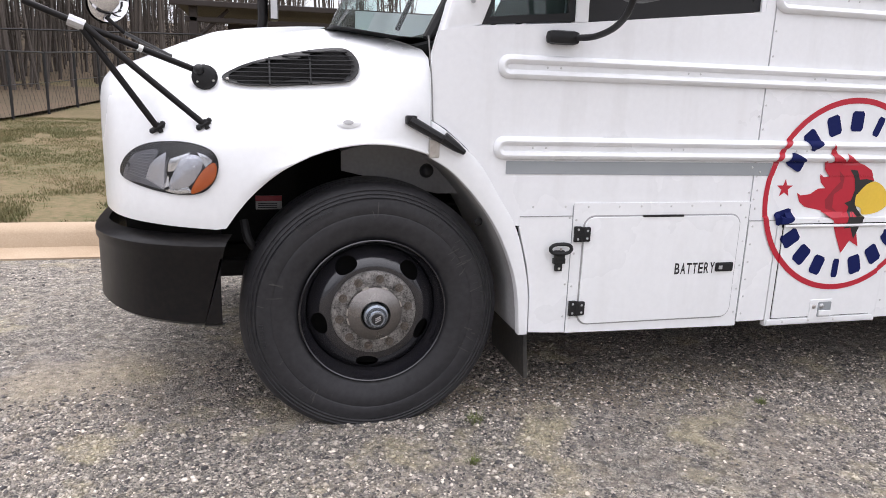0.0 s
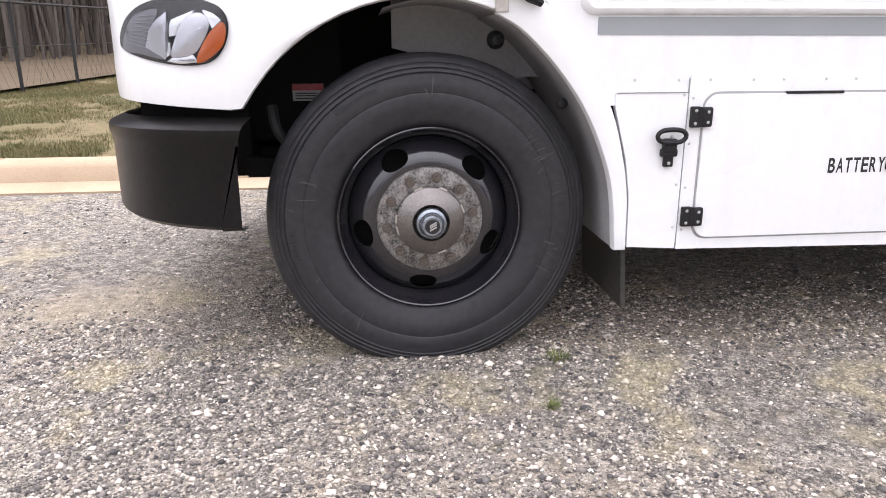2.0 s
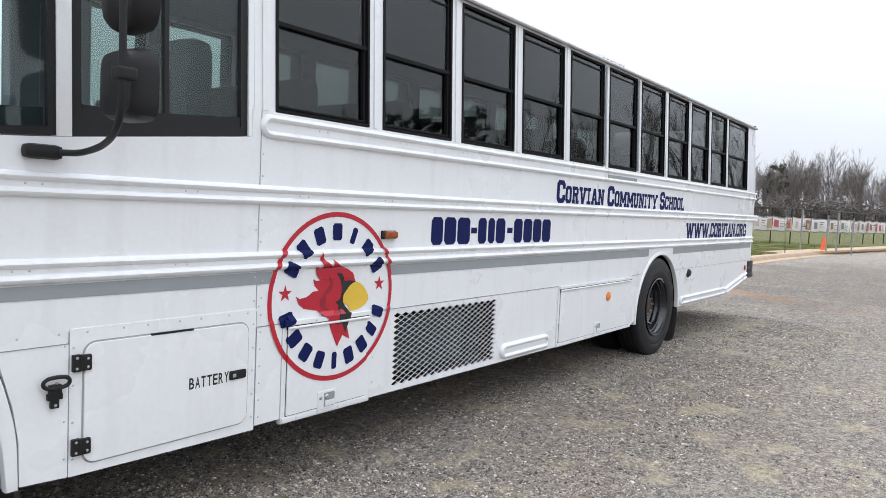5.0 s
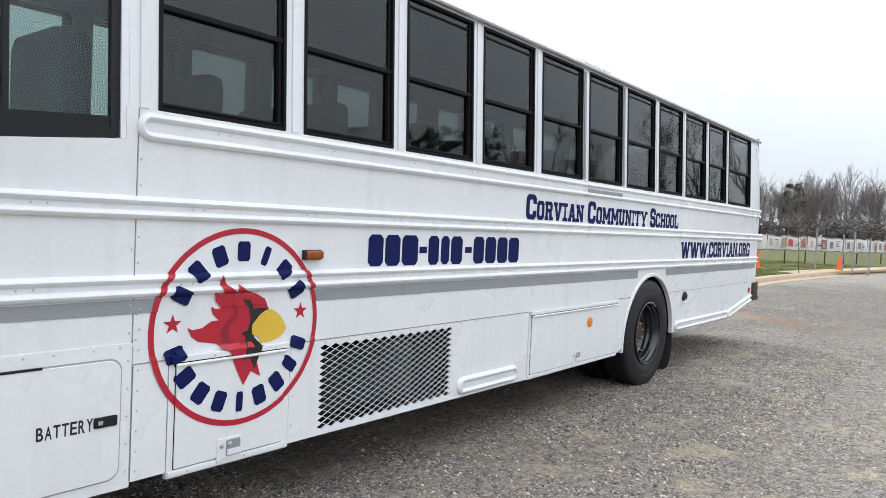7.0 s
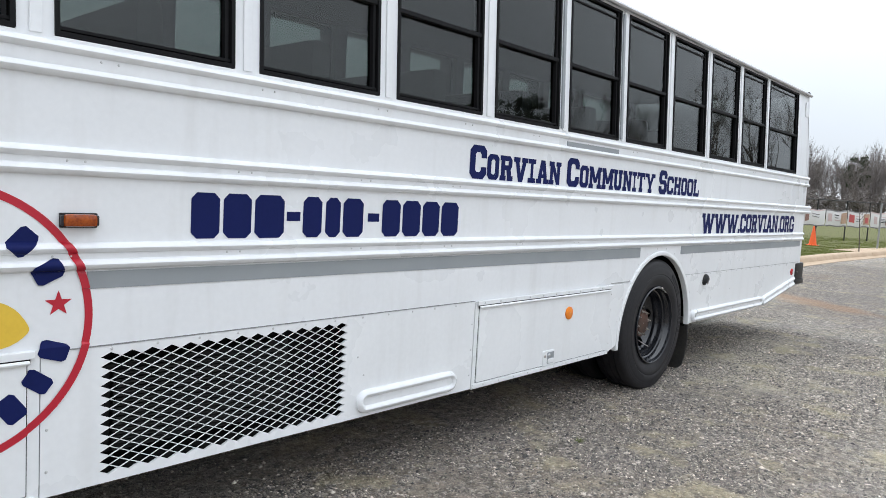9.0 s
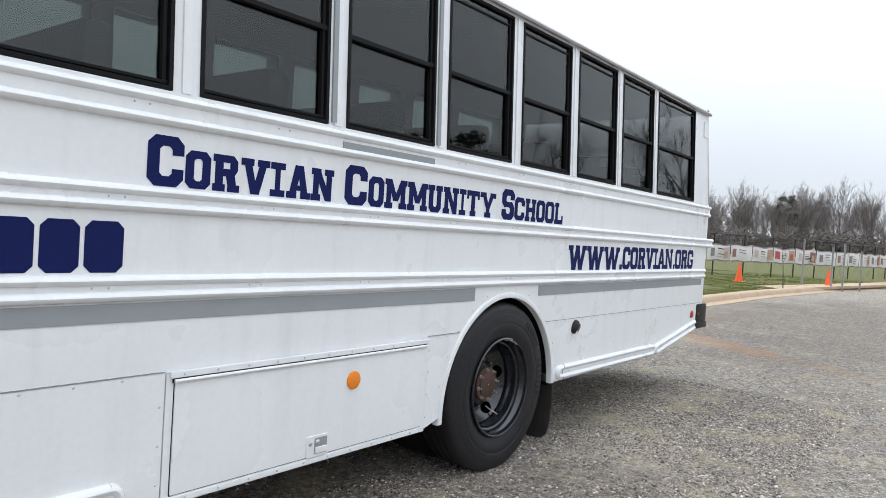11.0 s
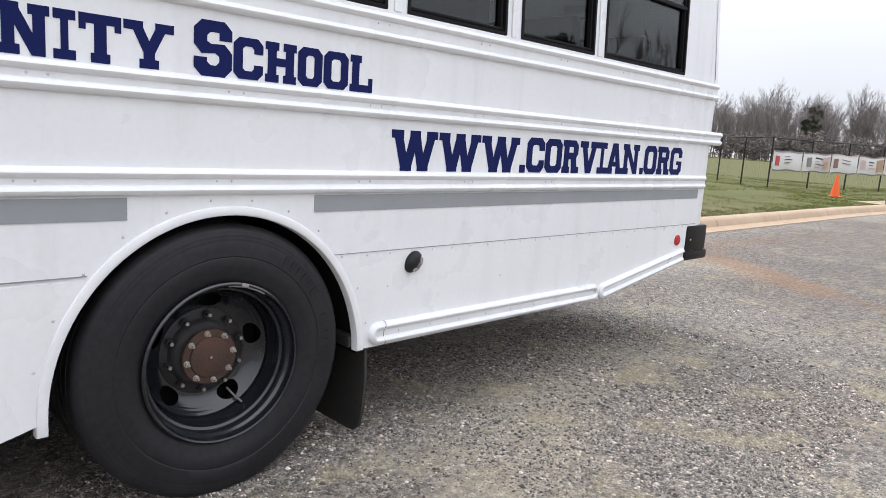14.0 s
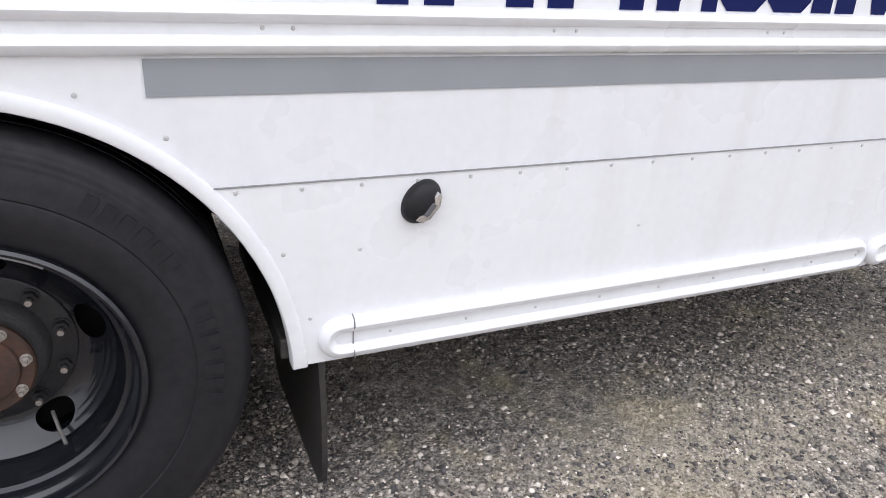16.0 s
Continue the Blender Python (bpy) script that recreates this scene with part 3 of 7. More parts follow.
def side_panels():
    z0, z1 = 0.850, 1.846
    # cab side, behind the bonnet shut line
    cab = [p for p in FRONT_CUT if p[1] > z0] 
    cab = [(0.525, z0)] + cab + [(0.168, 1.50), (0.19, 1.58), (0.30, 1.60), (0.352, 1.606), (0.74, 1.636), (1.56, 1.722), (1.56, z1), (1.604, z1), (1.604, z0)]
    part("cab_side_panel", g_slab(cab, 0.0, 0.03), "white", bus, "white painted steel with grey weather streaks")
    body = [(1.610, z0), (1.610, z1), (10.3195, z1), (10.3195, z0)]
    cut = [(6.298, z0)] + [p for p in WHEEL_CUT if p[1] > z0 + 0.002] + [(7.164, z0)]
    body = body[:3] + [(10.3195, z0)] + cut[::-1]
    part("body_side_panel", g_slab(body, 0.0, 0.03), "white", bus, "white painted steel with faint grime")
    # lower skirt, lapped 4 mm proud
    y = -0.004
    lo = [(0.610, 0.398), (0.606, 0.56), (0.588, 0.681), (0.545, 0.84), (0.541, 0.886), (0.772, 0.886), (0.772, 0.388)]
    part("skirt_panel", g_slab(lo, y, 0.02), "white2", bus)
    part("skirt_panel", g_slab([(0.776, 0.386), (0.776, 0.94), (1.608, 0.94), (1.608, 0.374)], y, 0.02), "white2", bus)
    part("skirt_panel", g_slab([(1.613, 0.392), (1.613, 0.852), (1.758, 0.852), (1.758, 0.392)], y, 0.02), "white2", bus)
    part("skirt_panel", g_slab([(1.762, 0.364), (1.762, 0.866), (2.377, 0.866), (2.377, 0.362)], y - 0.003, 0.02), "white2", bus)
    part("skirt_panel", g_slab([(4.520, 0.366), (4.520, 0.848), (5.984, 0.848), (5.984, 0.370)], y - 0.003, 0.02), "white2", bus)
    a = [p for p in WHEEL_CUT if p[0] < 6.71 and p[1] < 0.855 and p[1] > 0.40]
    part("skirt_panel", g_slab([(5.988, 0.378), (5.988, 0.852)] + [(a[-1][0], 0.852)] + a[::-1], y, 0.02), "white2", bus)
    b = [p for p in WHEEL_CUT if p[0] > 6.73 and p[1] < 0.866 and p[1] > 0.45]
    part("skirt_panel", g_slab([(b[0][0], 0.866)] + b + [(b[-1][0], 0.448), (9.12, 0.455), (10.12, 0.60), (10.30, 0.62), (10.30, 0.866)], y, 0.02), "white2", bus)


side_panels()

for xa, xb in ((0.545, 0.772), (1.613, 1.757), (2.381, 4.516), (5.988, 6.26), (7.16, 10.28)):
    up = 0.032 if xa < 0.6 else 0.011 if xa > 5 else 0.0
    part("panel_seam", g_box(xa, xb, -0.0062, 0.0, 0.8545 + up, 0.8565 + up), "seam", bus)
part("shut_line", g_tube([(0.178, -0.004, 1.225), (0.166, -0.004, 1.41), (0.152, 0.004, 1.56)], 0.003, 6), "seam", bus)
for xs, z0, z1 in ((1.607, 0.40, 0.93), (0.774, 0.40, 0.93)):
    part("panel_seam", g_box(xs - 0.0012, xs + 0.0012, -0.005, 0.0, z0, z1), "grey", bus)


def grille():
    """Louvred radiator opening: a skirt panel with a sawtooth-edged hole and a net of white strands before a dark core."""
    x0, x1, z0, z1 = 2.563, 3.636, 0.400, 0.830
    nx, nz = 15, 13
    dx, dz = (x1 - x0) / nx, (z1 - z0) / nz
    # hole outline with teeth
    hole = []
    for i in range(nx):
        hole += [(x0 + i * dx + dx * 0.5, z1)] + ([(x0 + (i + 1) * dx, z1 - dz / 2)] if i < nx - 1 else [])
    for k in range(nz):
        hole += [(x1, z1 - (k + 0.5) * dz)] + ([(x1 - dx / 2, z1 - (k + 1) * dz)] if k < nz - 1 else [])
    for i in range(nx):
        hole += [(x1 - i * dx - dx * 0.5, z0)] + ([(x1 - (i + 1) * dx, z0 + dz / 2)] if i < nx - 1 else [])
    for k in range(nz):
        hole += [(x0, z0 + (k + 0.5) * dz)] + ([(x0 + dx / 2, z0 + (k + 1) * dz)] if k < nz - 1 else [])
    outer = [(2.381, 0.852), (4.516, 0.852), (4.516, 0.370), (2.381, 0.376)]
    # one outline: the panel's edge, a slit to the hole, round the hole, and back
    k0 = max(range(len(hole)), key=lambda i: hole[i][1] - hole[i][0] * 0.01)
    ring = hole[k0:] + hole[:k0]
    poly = [(ring[0][0], 0.852)] + outer[1:] + [outer[0], (ring[0][0] - 0.0008, 0.852), (ring[0][0] - 0.0008, ring[0][1])] + ring[::-1]
    part("grille_panel", g_slab(poly, -0.004, 0.012), "white2", bus)
    strands = []

    def bar(a, b):
        d = Vector((b[0] - a[0], 0, b[1] - a[1])).normalized()
        s = Vector((-d.z, 0, d.x)) * 0.0014
        p, q = Vector((a[0], 0, a[1])), Vector((b[0], 0, b[1]))
        vs = [p + s, p - s, q - s, q + s]
        strands.append(([(v.x, yy, v.z) for yy in (-0.001, 0.0025) for v in vs],
                        [(0, 1, 2, 3), (4, 5, 6, 7), (0, 1, 5, 4), (1, 2, 6, 5), (2, 3, 7, 6), (3, 0, 4, 7)]))

    w, h = nx * dx, nz * dz
    for sgn in (1, -1):
        for c in range(-nz, nx + nz):
            # line u/dx - sgn*v/dz = c + 0.5 in cells, clipped to the hole
            pts = []
            for v in (0.0, float(nz)):
                u = c + 0.5 + sgn * v
                if 0 <= u <= nx:
                    pts.append((u, v))
            for u in (0.0, float(nx)):
                v = sgn * (u - c - 0.5)
                if 0 <= v <= nz:
                    pts.append((u, v))
            if len(pts) >= 2:
                a, b = min(pts), max(pts)
                if b[0] - a[0] > 0.2:
                    bar((x0 + a[0] * dx, z0 + a[1] * dz), (x0 + b[0] * dx, z0 + b[1] * dz))
    part("grille_net", merge(*strands), "white2", bus, "white expanded-metal net")
    # near-black box and dark fins: unlit depth behind the net put into colour
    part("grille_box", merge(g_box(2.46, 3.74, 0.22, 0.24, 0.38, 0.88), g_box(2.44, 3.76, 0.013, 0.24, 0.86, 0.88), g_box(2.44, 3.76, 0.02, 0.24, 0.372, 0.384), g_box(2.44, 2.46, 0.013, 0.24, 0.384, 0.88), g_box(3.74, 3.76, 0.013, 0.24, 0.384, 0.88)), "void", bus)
    fins = [g_box(2.65, 3.39, 0.10, 0.13, 0.44 + i * 0.0115, 0.446 + i * 0.0115) for i in range(26)]
    part("radiator_core", merge(g_box(2.63, 3.41, 0.131, 0.2, 0.43, 0.75), *fins), "core", bus, "dark finned radiator core")["kind"] = "stuff"


grille()


def rib(x0, x1, za, zb, name="rub_rail", y=0.0, z1a=None, z1b=None, far_end=False):
    """A pressed rub rail: two round beads with a flat web, closed by a round end."""
    r = 0.019
    h = (zb - za) / 2 - r
    c = (za + zb) / 2
    c1 = c if z1a is None else (z1a + z1b) / 2
    xe = x1 - h - r if far_end else x1
    path = [(xe, y, c1 + h), (x0 + h + r, y, c + h)]
    path += [(x0 + h + r - h * math.sin(radians(a)), y, c + h * math.cos(radians(a))) for a in range(15, 180, 15)]
    path += [(x0 + h + r, y, c - h), (xe, y, c1 - h)]
    if far_end:
        path += [(xe + h * math.sin(radians(a)), y, c1 - h * math.cos(radians(a))) for a in range(15, 195, 15)]
    g = g_tube(path, r, 10, squash=(1, 1.15, 1))
    x1 = xe + (h if far_end else 0)
    hw = h - r * 0.6
    web = ([(x0 + h, y - 0.008, c + hw), (x1, y - 0.008, c1 + hw), (x1, y - 0.008, c1 - hw), (x0 + h, y - 0.008, c - hw),
            (x0 + h, y + 0.01, c + hw), (x1, y + 0.01, c1 + hw), (x1, y + 0.01, c1 - hw), (x0 + h, y + 0.01, c - hw)],
           [(0, 1, 2, 3), (4, 5, 6, 7), (0, 1, 5, 4), (1, 2, 6, 5), (2, 3, 7, 6), (3, 0, 4, 7)])
    web = ([(p[0], p[1], p[2]) for p in web[0]], web[1])
    return part(name, merge(g, web), "white", bus, "white pressed rub rail", smooth=True)


rib(0.420, 10.50, 1.418, 1.510)
rib(0.417, 10.33, 1.113, 1.205)
rib(1.598, 10.36, 1.722, 1.834)
rib(3.700, 4.385, 0.390, 0.500, y=-0.008, far_end=True)
rib(7.375, 9.105, 0.456, 0.556, y=-0.008, far_end=True)
part("rail_joint", g_tube([(7.452, -0.012, 0.562), (7.452, -0.029, 0.556), (7.452, -0.033, 0.540), (7.452, -0.020, 0.522), (7.452, -0.018, 0.490), (7.452, -0.033, 0.472), (7.452, -0.028, 0.456)], 0.0016, 5), "seam", bus)
rib(9.115, 10.12, 0.456, 0.552, y=-0.008, z1a=0.606, z1b=0.702)

part("reflective_stripe", g_slab([(0.475, 1.058), (0.475, 1.108), (1.690, 1.108), (1.684, 1.053)], -0.003, 0.001), "grey", bus, "grey reflective tape")
part("reflective_stripe", g_slab([(2.524, 1.050), (2.518, 1.108), (6.383, 1.108), (6.383, 1.036)], -0.003, 0.001), "grey", bus, "grey reflective tape")
part("reflective_stripe", g_slab([(7.084, 1.042), (7.084, 1.108), (10.262, 1.108), (10.262, 1.046)], -0.003, 0.001), "grey", bus, "grey reflective tape")

# wheel arch trims
def arch_trim():
    out = [(6.109, 0.374)] + arc_pts(6.731, 0.42, 0.622, 0.654, 180, 2, 48)
    inn = arc_pts(6.731, 0.42, 0.588, 0.620, 2, 180, 48) + [(6.143, 0.374)]
    part("wheel_arch_trim", g_slab(out + inn, -0.012, 0.03, 0.008), "white2", bus, "white arch lip", smooth=True)


arch_trim()

# ---- windows ----
WX = [2.306 + 0.7275 * i for i in range(10)]
OPEN = [(x - 0.620, x) for x in WX] + [(8.955, 9.882)]
ZB, ZT, ZM = 1.849, 2.715, 2.258


def lean(z):
    """Tumblehome of the window band."""
    return max(0.0, (z - 1.87)) * 0.05


def leaned(g):
    return [(v[0], v[1] + lean(v[2]), v[2]) for v in g[0]], g[1]


def frame_g(x0, x1, z0, z1, w, y0, y1):
    return merge(g_box(x0, x1, y0, y1, z0, z0 + w), g_box(x0, x1, y0, y1, z1 - w, z1),
                 g_box(x0, x0 + w, y0, y1, z0 + w, z1 - w), g_box(x1 - w, x1, y0, y1, z0 + w, z1 - w))


def side_windows():
    xs = [1.655 - 0.055] + [v for o in OPEN for v in o] + [10.29]
    # pillars between the windows
    px = [(1.57, OPEN[0][0])] + [(OPEN[i][1], OPEN[i + 1][0]) for i in range(10)] + [(OPEN[10][1], 10.28)]
    for a, b in px:
        m = (a + b) / 2
        w = 0.018 if b - a < 0.2 else 0
        g = g_box(a, b, 0.004, 0.05, 1.846, 2.745)
        if w:
            g = merge(g, g_box(m - w, m + w, -0.004, 0.004, 1.846, 2.725, 0.003))
        part("window_pillar", leaned(g), "white", bus)
    part("window_header", leaned(g_box(1.57, 10.28, 0.003, 0.05, ZT, 2.748)), "white", bus)
    for i, (a, b) in enumerate(OPEN):
        w = new("side_window")
        w.parent = bus
        part("window_frame", leaned(merge(frame_g(a, b, ZB, ZT, 0.015, -0.002, 0.035),
                                          g_box(b - 0.036, b - 0.022, 0.010, 0.045, ZB + 0.015, ZT - 0.015))), "sash", w, "black window frame")
        part("meeting_rail", leaned(g_box(a + 0.015, b - 0.015, 0.004, 0.045, ZM - 0.011, ZM + 0.011, 0.003)), "sash", w)
        part("bottom_rail", leaned(g_box(a + 0.015, b - 0.015, 0.008, 0.03, ZB + 0.020, ZB + 0.032, 0.002)), "sash", w)
        part("top_rail", leaned(g_box(a + 0.015, b - 0.036, 0.010, 0.03, ZT - 0.062, ZT - 0.052, 0.002)), "sash", w)
        for z0, z1, y in ((ZB + 0.012, ZM, 0.030), (ZM, ZT - 0.012, 0.018)):
            part("pane", leaned(g_box(a + 0.012, b - 0.034, y, y + 0.004, z0, z1)), "win", w, "dark tinted glass")


side_windows()


def roof():
    """Roof shell with a rain gutter, curved down to both sides."""
    prof = [(0.052, 2.744), (0.10, 2.765), (0.25, 2.815), (0.45, 2.855), (0.75, 2.895), (1.22, 2.925)]
    prof = prof + [(BUS_W - y, z) for y, z in prof[-2::-1]]
    vs, fs = [], []
    xs = [0.62, 0.8, 1.2, 3, 5, 7, 9, 10.0, 10.2, 10.34]
    for x in xs:
        drop = {0.62: 0.16, 0.8: 0.05, 10.2: 0.03, 10.34: 0.12}.get(x, 0)
        for y, z in prof:
            vs.append((x, y, z - drop * max(0, (z - 2.744) / 0.18)))
    n = len(prof)
    for i in range(len(xs) - 1):
        for k in range(n - 1):
            fs.append((i * n + k, i * n + k + 1, (i + 1) * n + k + 1, (i + 1) * n + k))
    fs.append(tuple(range(n)))
    fs.append(tuple((len(xs) - 1) * n + k for k in range(n)))
    part("roof", (vs, fs), "white", bus, "white roof shell", smooth=True)
    part("rain_gutter", g_tube([(1.2, 0.026, 2.740), (10.27, 0.026, 2.740)], 0.017, 8), "alu", bus, "dull metal rain gutter", smooth=True)
    part("roof_hatch", merge(g_box(5.58, 6.24, 0.30, 0.95, 2.80, 2.925, 0.012)), "white", bus, "white roof escape hatch")
    part("corner_lamp", g_dome((0, 0, 0), 0.02, 0.03), "plastic", bus).matrix_local = pose(10.24, 0.05, 2.755, -90)


roof()


def shell():
    """Floor, far side, rear wall and lining that close the body."""
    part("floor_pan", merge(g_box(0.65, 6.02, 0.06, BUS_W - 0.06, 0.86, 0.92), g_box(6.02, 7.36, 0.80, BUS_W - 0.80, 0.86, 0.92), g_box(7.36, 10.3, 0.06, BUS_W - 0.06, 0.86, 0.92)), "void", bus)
    # near-black housing walls keep light from leaking into the wheel opening
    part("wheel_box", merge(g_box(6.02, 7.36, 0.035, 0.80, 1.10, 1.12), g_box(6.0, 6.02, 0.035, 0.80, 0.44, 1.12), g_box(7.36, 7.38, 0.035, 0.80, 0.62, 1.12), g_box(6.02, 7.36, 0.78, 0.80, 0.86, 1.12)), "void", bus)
    far = [(0.2, 0.37), (0.2, 1.86), (10.28, 1.86), (10.28, 0.60), (9.1, 0.42), (7.4, 0.37)]
    part("far_side_panel", g_slab(far, BUS_W - 0.03, BUS_W), "white", bus)
    for a, b in [(1.57, OPEN[0][0])] + [(OPEN[i][1], OPEN[i + 1][0]) for i in range(10)] + [(OPEN[10][1], 10.28)]:
        part("far_pillar", g_box(a, b, BUS_W - 0.26, BUS_W - 0.04, 1.86, 2.77), "inner", bus)
    part("far_header", g_box(1.57, 10.28, BUS_W - 0.262, BUS_W - 0.045, 2.712, 2.77), "inner", bus)
    for a, b in OPEN:
        part("far_pane", g_box(a, b, BUS_W - 0.20, BUS_W - 0.196, 1.86, 2.712), "win", bus)
    part("inner_lining", merge(g_box(1.62, 6.0, 0.031, 0.05, 0.92, 1.86), g_box(6.0, 7.38, 0.031, 0.05, 1.125, 1.86), g_box(7.38, 10.25, 0.031, 0.05, 0.92, 1.86)), "inner", bus)
    part("far_lining", g_box(1.62, 10.25, BUS_W - 0.06, BUS_W - 0.035, 0.92, 1.86), "inner", bus)
    part("ceiling_lining", g_box(1.2, 10.25, 0.10, BUS_W - 0.10, 2.74, 2.76), "inner", bus)
    # rear wall with rounded corner posts
    vs, fs = [], []
    n = 9
    for z in (0.62, 1.87, 2.35, 2.77):
        d = lean(z)
        for k in range(n):
            t = radians(90 * k / (n - 1))
            vs.append((10.32 + 0.17 * math.sin(t) - d * 1.8, 0.17 - 0.17 * math.cos(t) + d, z))
        vs.append((10.49 - d * 1.8, 1.22, z))
    n += 1
    for i in range(3):
        for k in range(n - 1):
            fs.append((i * n + k, i * n + k + 1, (i + 1) * n + k + 1, (i + 1) * n + k))
    part("rear_corner", (vs, fs), "white", bus, "white rounded rear corner", smooth=True)
    vs2 = [(x, BUS_W - y, z) for x, y, z in vs]
    part("rear_corner", (vs2, fs), "white", bus, smooth=True)
    # chassis rails and axles, with unseen blocks added to darken the ground beneath
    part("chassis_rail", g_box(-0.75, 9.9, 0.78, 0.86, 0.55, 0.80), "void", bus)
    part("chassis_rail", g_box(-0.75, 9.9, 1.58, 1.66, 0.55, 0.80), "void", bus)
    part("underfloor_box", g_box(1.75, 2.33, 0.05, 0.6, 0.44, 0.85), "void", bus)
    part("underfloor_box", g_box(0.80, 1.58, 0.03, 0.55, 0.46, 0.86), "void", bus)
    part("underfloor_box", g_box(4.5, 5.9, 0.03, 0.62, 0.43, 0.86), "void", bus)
    part("mid_shade_block", g_box(2.45, 5.9, 0.28, 2.2, 0.42, 0.86, 0.05), "void", bus)
    part("front_shade_block", g_box(0.7, 2.4, 0.7, 1.7, 0.42, 0.86, 0.08), "void", bus)
    part("tail_shade_block", g_box(7.6, 9.6, 0.5, 1.95, 0.62, 0.86, 0.08), "void", bus)
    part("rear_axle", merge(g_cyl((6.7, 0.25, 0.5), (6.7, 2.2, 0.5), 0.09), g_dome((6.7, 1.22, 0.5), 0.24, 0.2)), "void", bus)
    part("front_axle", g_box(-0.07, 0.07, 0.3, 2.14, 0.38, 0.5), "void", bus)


shell()

from mathutils.bvhtree import BVHTree


# ---- wheels ----
def tyre(r_out=0.525, width=0.28, rib=1.0):
    """Truck tyre: grooved tread, ribbed shoulder, bulging sidewall, flattened where it stands."""
    o = r_out
    prof = [(0.298, 0.034), (0.306, 0.024), (0.325, 0.016), (0.36, 0.006), (0.40, 0.0), (0.405, 0.0025), (0.409, 0.0), (0.44, 0.003), (0.462, 0.007), (0.465, 0.0075 + 0.0035 * rib), (0.469, 0.008),
            (0.476, 0.010), (0.479, 0.0105 + 0.0035 * rib), (0.483, 0.011), (0.491, 0.014), (0.494, 0.015 + 0.003 * rib), (0.498, 0.016), (o - 0.018, 0.022), (o - 0.006, 0.032), (o, 0.046)]
    for a, b in ((0.085, 0.094), (0.134, 0.143), (0.183, 0.192)):
        prof += [(o, a), (o - 0.014, a + 0.001), (o - 0.014, b - 0.001), (o, b)]
    prof += [(o, width - 0.046), (o - 0.018, width - 0.02), (0.44, width - 0.003), (0.36, width - 0.006), (0.30, width - 0.03)]
    vs, fs = g_lathe(prof, 96)
    return vs, fs


def settle(vs, hub_z):
    """Press the foot of the tyre flat on the ground and let its wall bulge a little."""
    out = []
    for v in vs:
        x, y, z = v
        floor = -hub_z
        if z < floor + 0.004:
            z = floor + 0.002
        k = max(0.0, min(1.0, (-z - 0.30) / 0.2)) * max(0.0, 1 - abs(x) / 0.30)
        y = y - 0.012 * k if y < 0.1 else y
        out.append((x, y, z))
    return out


def raised_mark(parent, arcs, y, material):
    """Raised plain bars where the tyre wall carries moulded writing."""
    gs = []
    for a0, a1, rr, hh, n in arcs:
        for i in range(n):
            a = radians(a0 + (a1 - a0) * i / max(1, n - 1))
            w = (radians(abs(a1 - a0)) / max(1, n - 1)) * rr * 0.32
            c = Vector((math.cos(a) * rr, y, math.sin(a) * rr))
            t = Vector((-math.sin(a), 0, math.cos(a)))
            q = Vector((math.cos(a), 0, math.sin(a)))
            pts = []
            for yy in (0.0, 0.006):
                for s, u in ((-1, -1), (1, -1), (1, 1), (-1, 1)):
                    pts.append(c + t * s * w + q * u * hh / 2 + Vector((0, yy, 0)))
            gs.append((pts, [(0, 1, 2, 3), (4, 5, 6, 7), (0, 1, 5, 4), (1, 2, 6, 5), (2, 3, 7, 6), (3, 0, 4, 7)]))
    part("raised_moulding", merge(*gs), material, parent)["kind"] = "stuff"


def holed_disc(r0, y0, r1, y1, holes, hr, ha, hw, n=100, thick=0.012):
    """A cone of sheet steel from (r0, y0) to (r1, y1) with oval hand holes."""
    rings = 30
    vs, fs = [], []
    for k in range(rings + 1):
        r = r0 + (r1 - r0) * k / rings
        y = y0 + (y1 - y0) * math.sin(k / rings * math.pi / 2)
        for i in range(n):
            a = 2 * math.pi * i / n
            for h in range(holes):
                # draw the edge of each hole onto its oval
                d = radians((math.degrees(a) - (ha + h * 360 / holes) + 180) % 360 - 180)
                f = math.sqrt(((r - hr) / hw[0]) ** 2 + (d * r / hw[1]) ** 2)
                if 0.86 < f < 1.04:
                    rn = hr + (r - hr) / f
                    a, y = a - d + d / f * r / rn, y0 + (y1 - y0) * math.sin((rn - r0) / (r1 - r0) * math.pi / 2)
                    vs.append((rn * math.cos(a), y, rn * math.sin(a)))
                    break
            else:
                vs.append((r * math.cos(a), y, r * math.sin(a)))
    for k in range(rings):
        for i in range(n):
            j = (i + 1) % n
            r = r0 + (r1 - r0) * (k + 0.5) / rings
            a = 360 * (i + 0.5) / n
            hit = False
            for h in range(holes):
                d = (a - (ha + h * 360 / holes) + 180) % 360 - 180
                if ((r - hr) / hw[0]) ** 2 + (radians(d) * r / hw[1]) ** 2 < 0.93:
                    hit = True
            if not hit:
                fs.append((k * n + i, k * n + j, (k + 1) * n + j, (k + 1) * n + i))
    return vs, fs


def nut(parent, r, a, y, size, stud, material, out=-1):
    c = (r * math.cos(a), y, r * math.sin(a))
    g = merge(g_tube([(c[0], y, c[2]), (c[0], y + out * size * 0.25, c[2])], size * 1.25, 14),
              g_tube([(c[0], y + out * size * 0.25, c[2]), (c[0], y + out * size * 1.2, c[2])], size, 6),
              g_tube([(c[0], y + out * size * 1.2, c[2]), (c[0], y + out * (size * 1.2 + stud), c[2])], size * 0.5, 8))
    return part("lug_nut", g, material, parent)


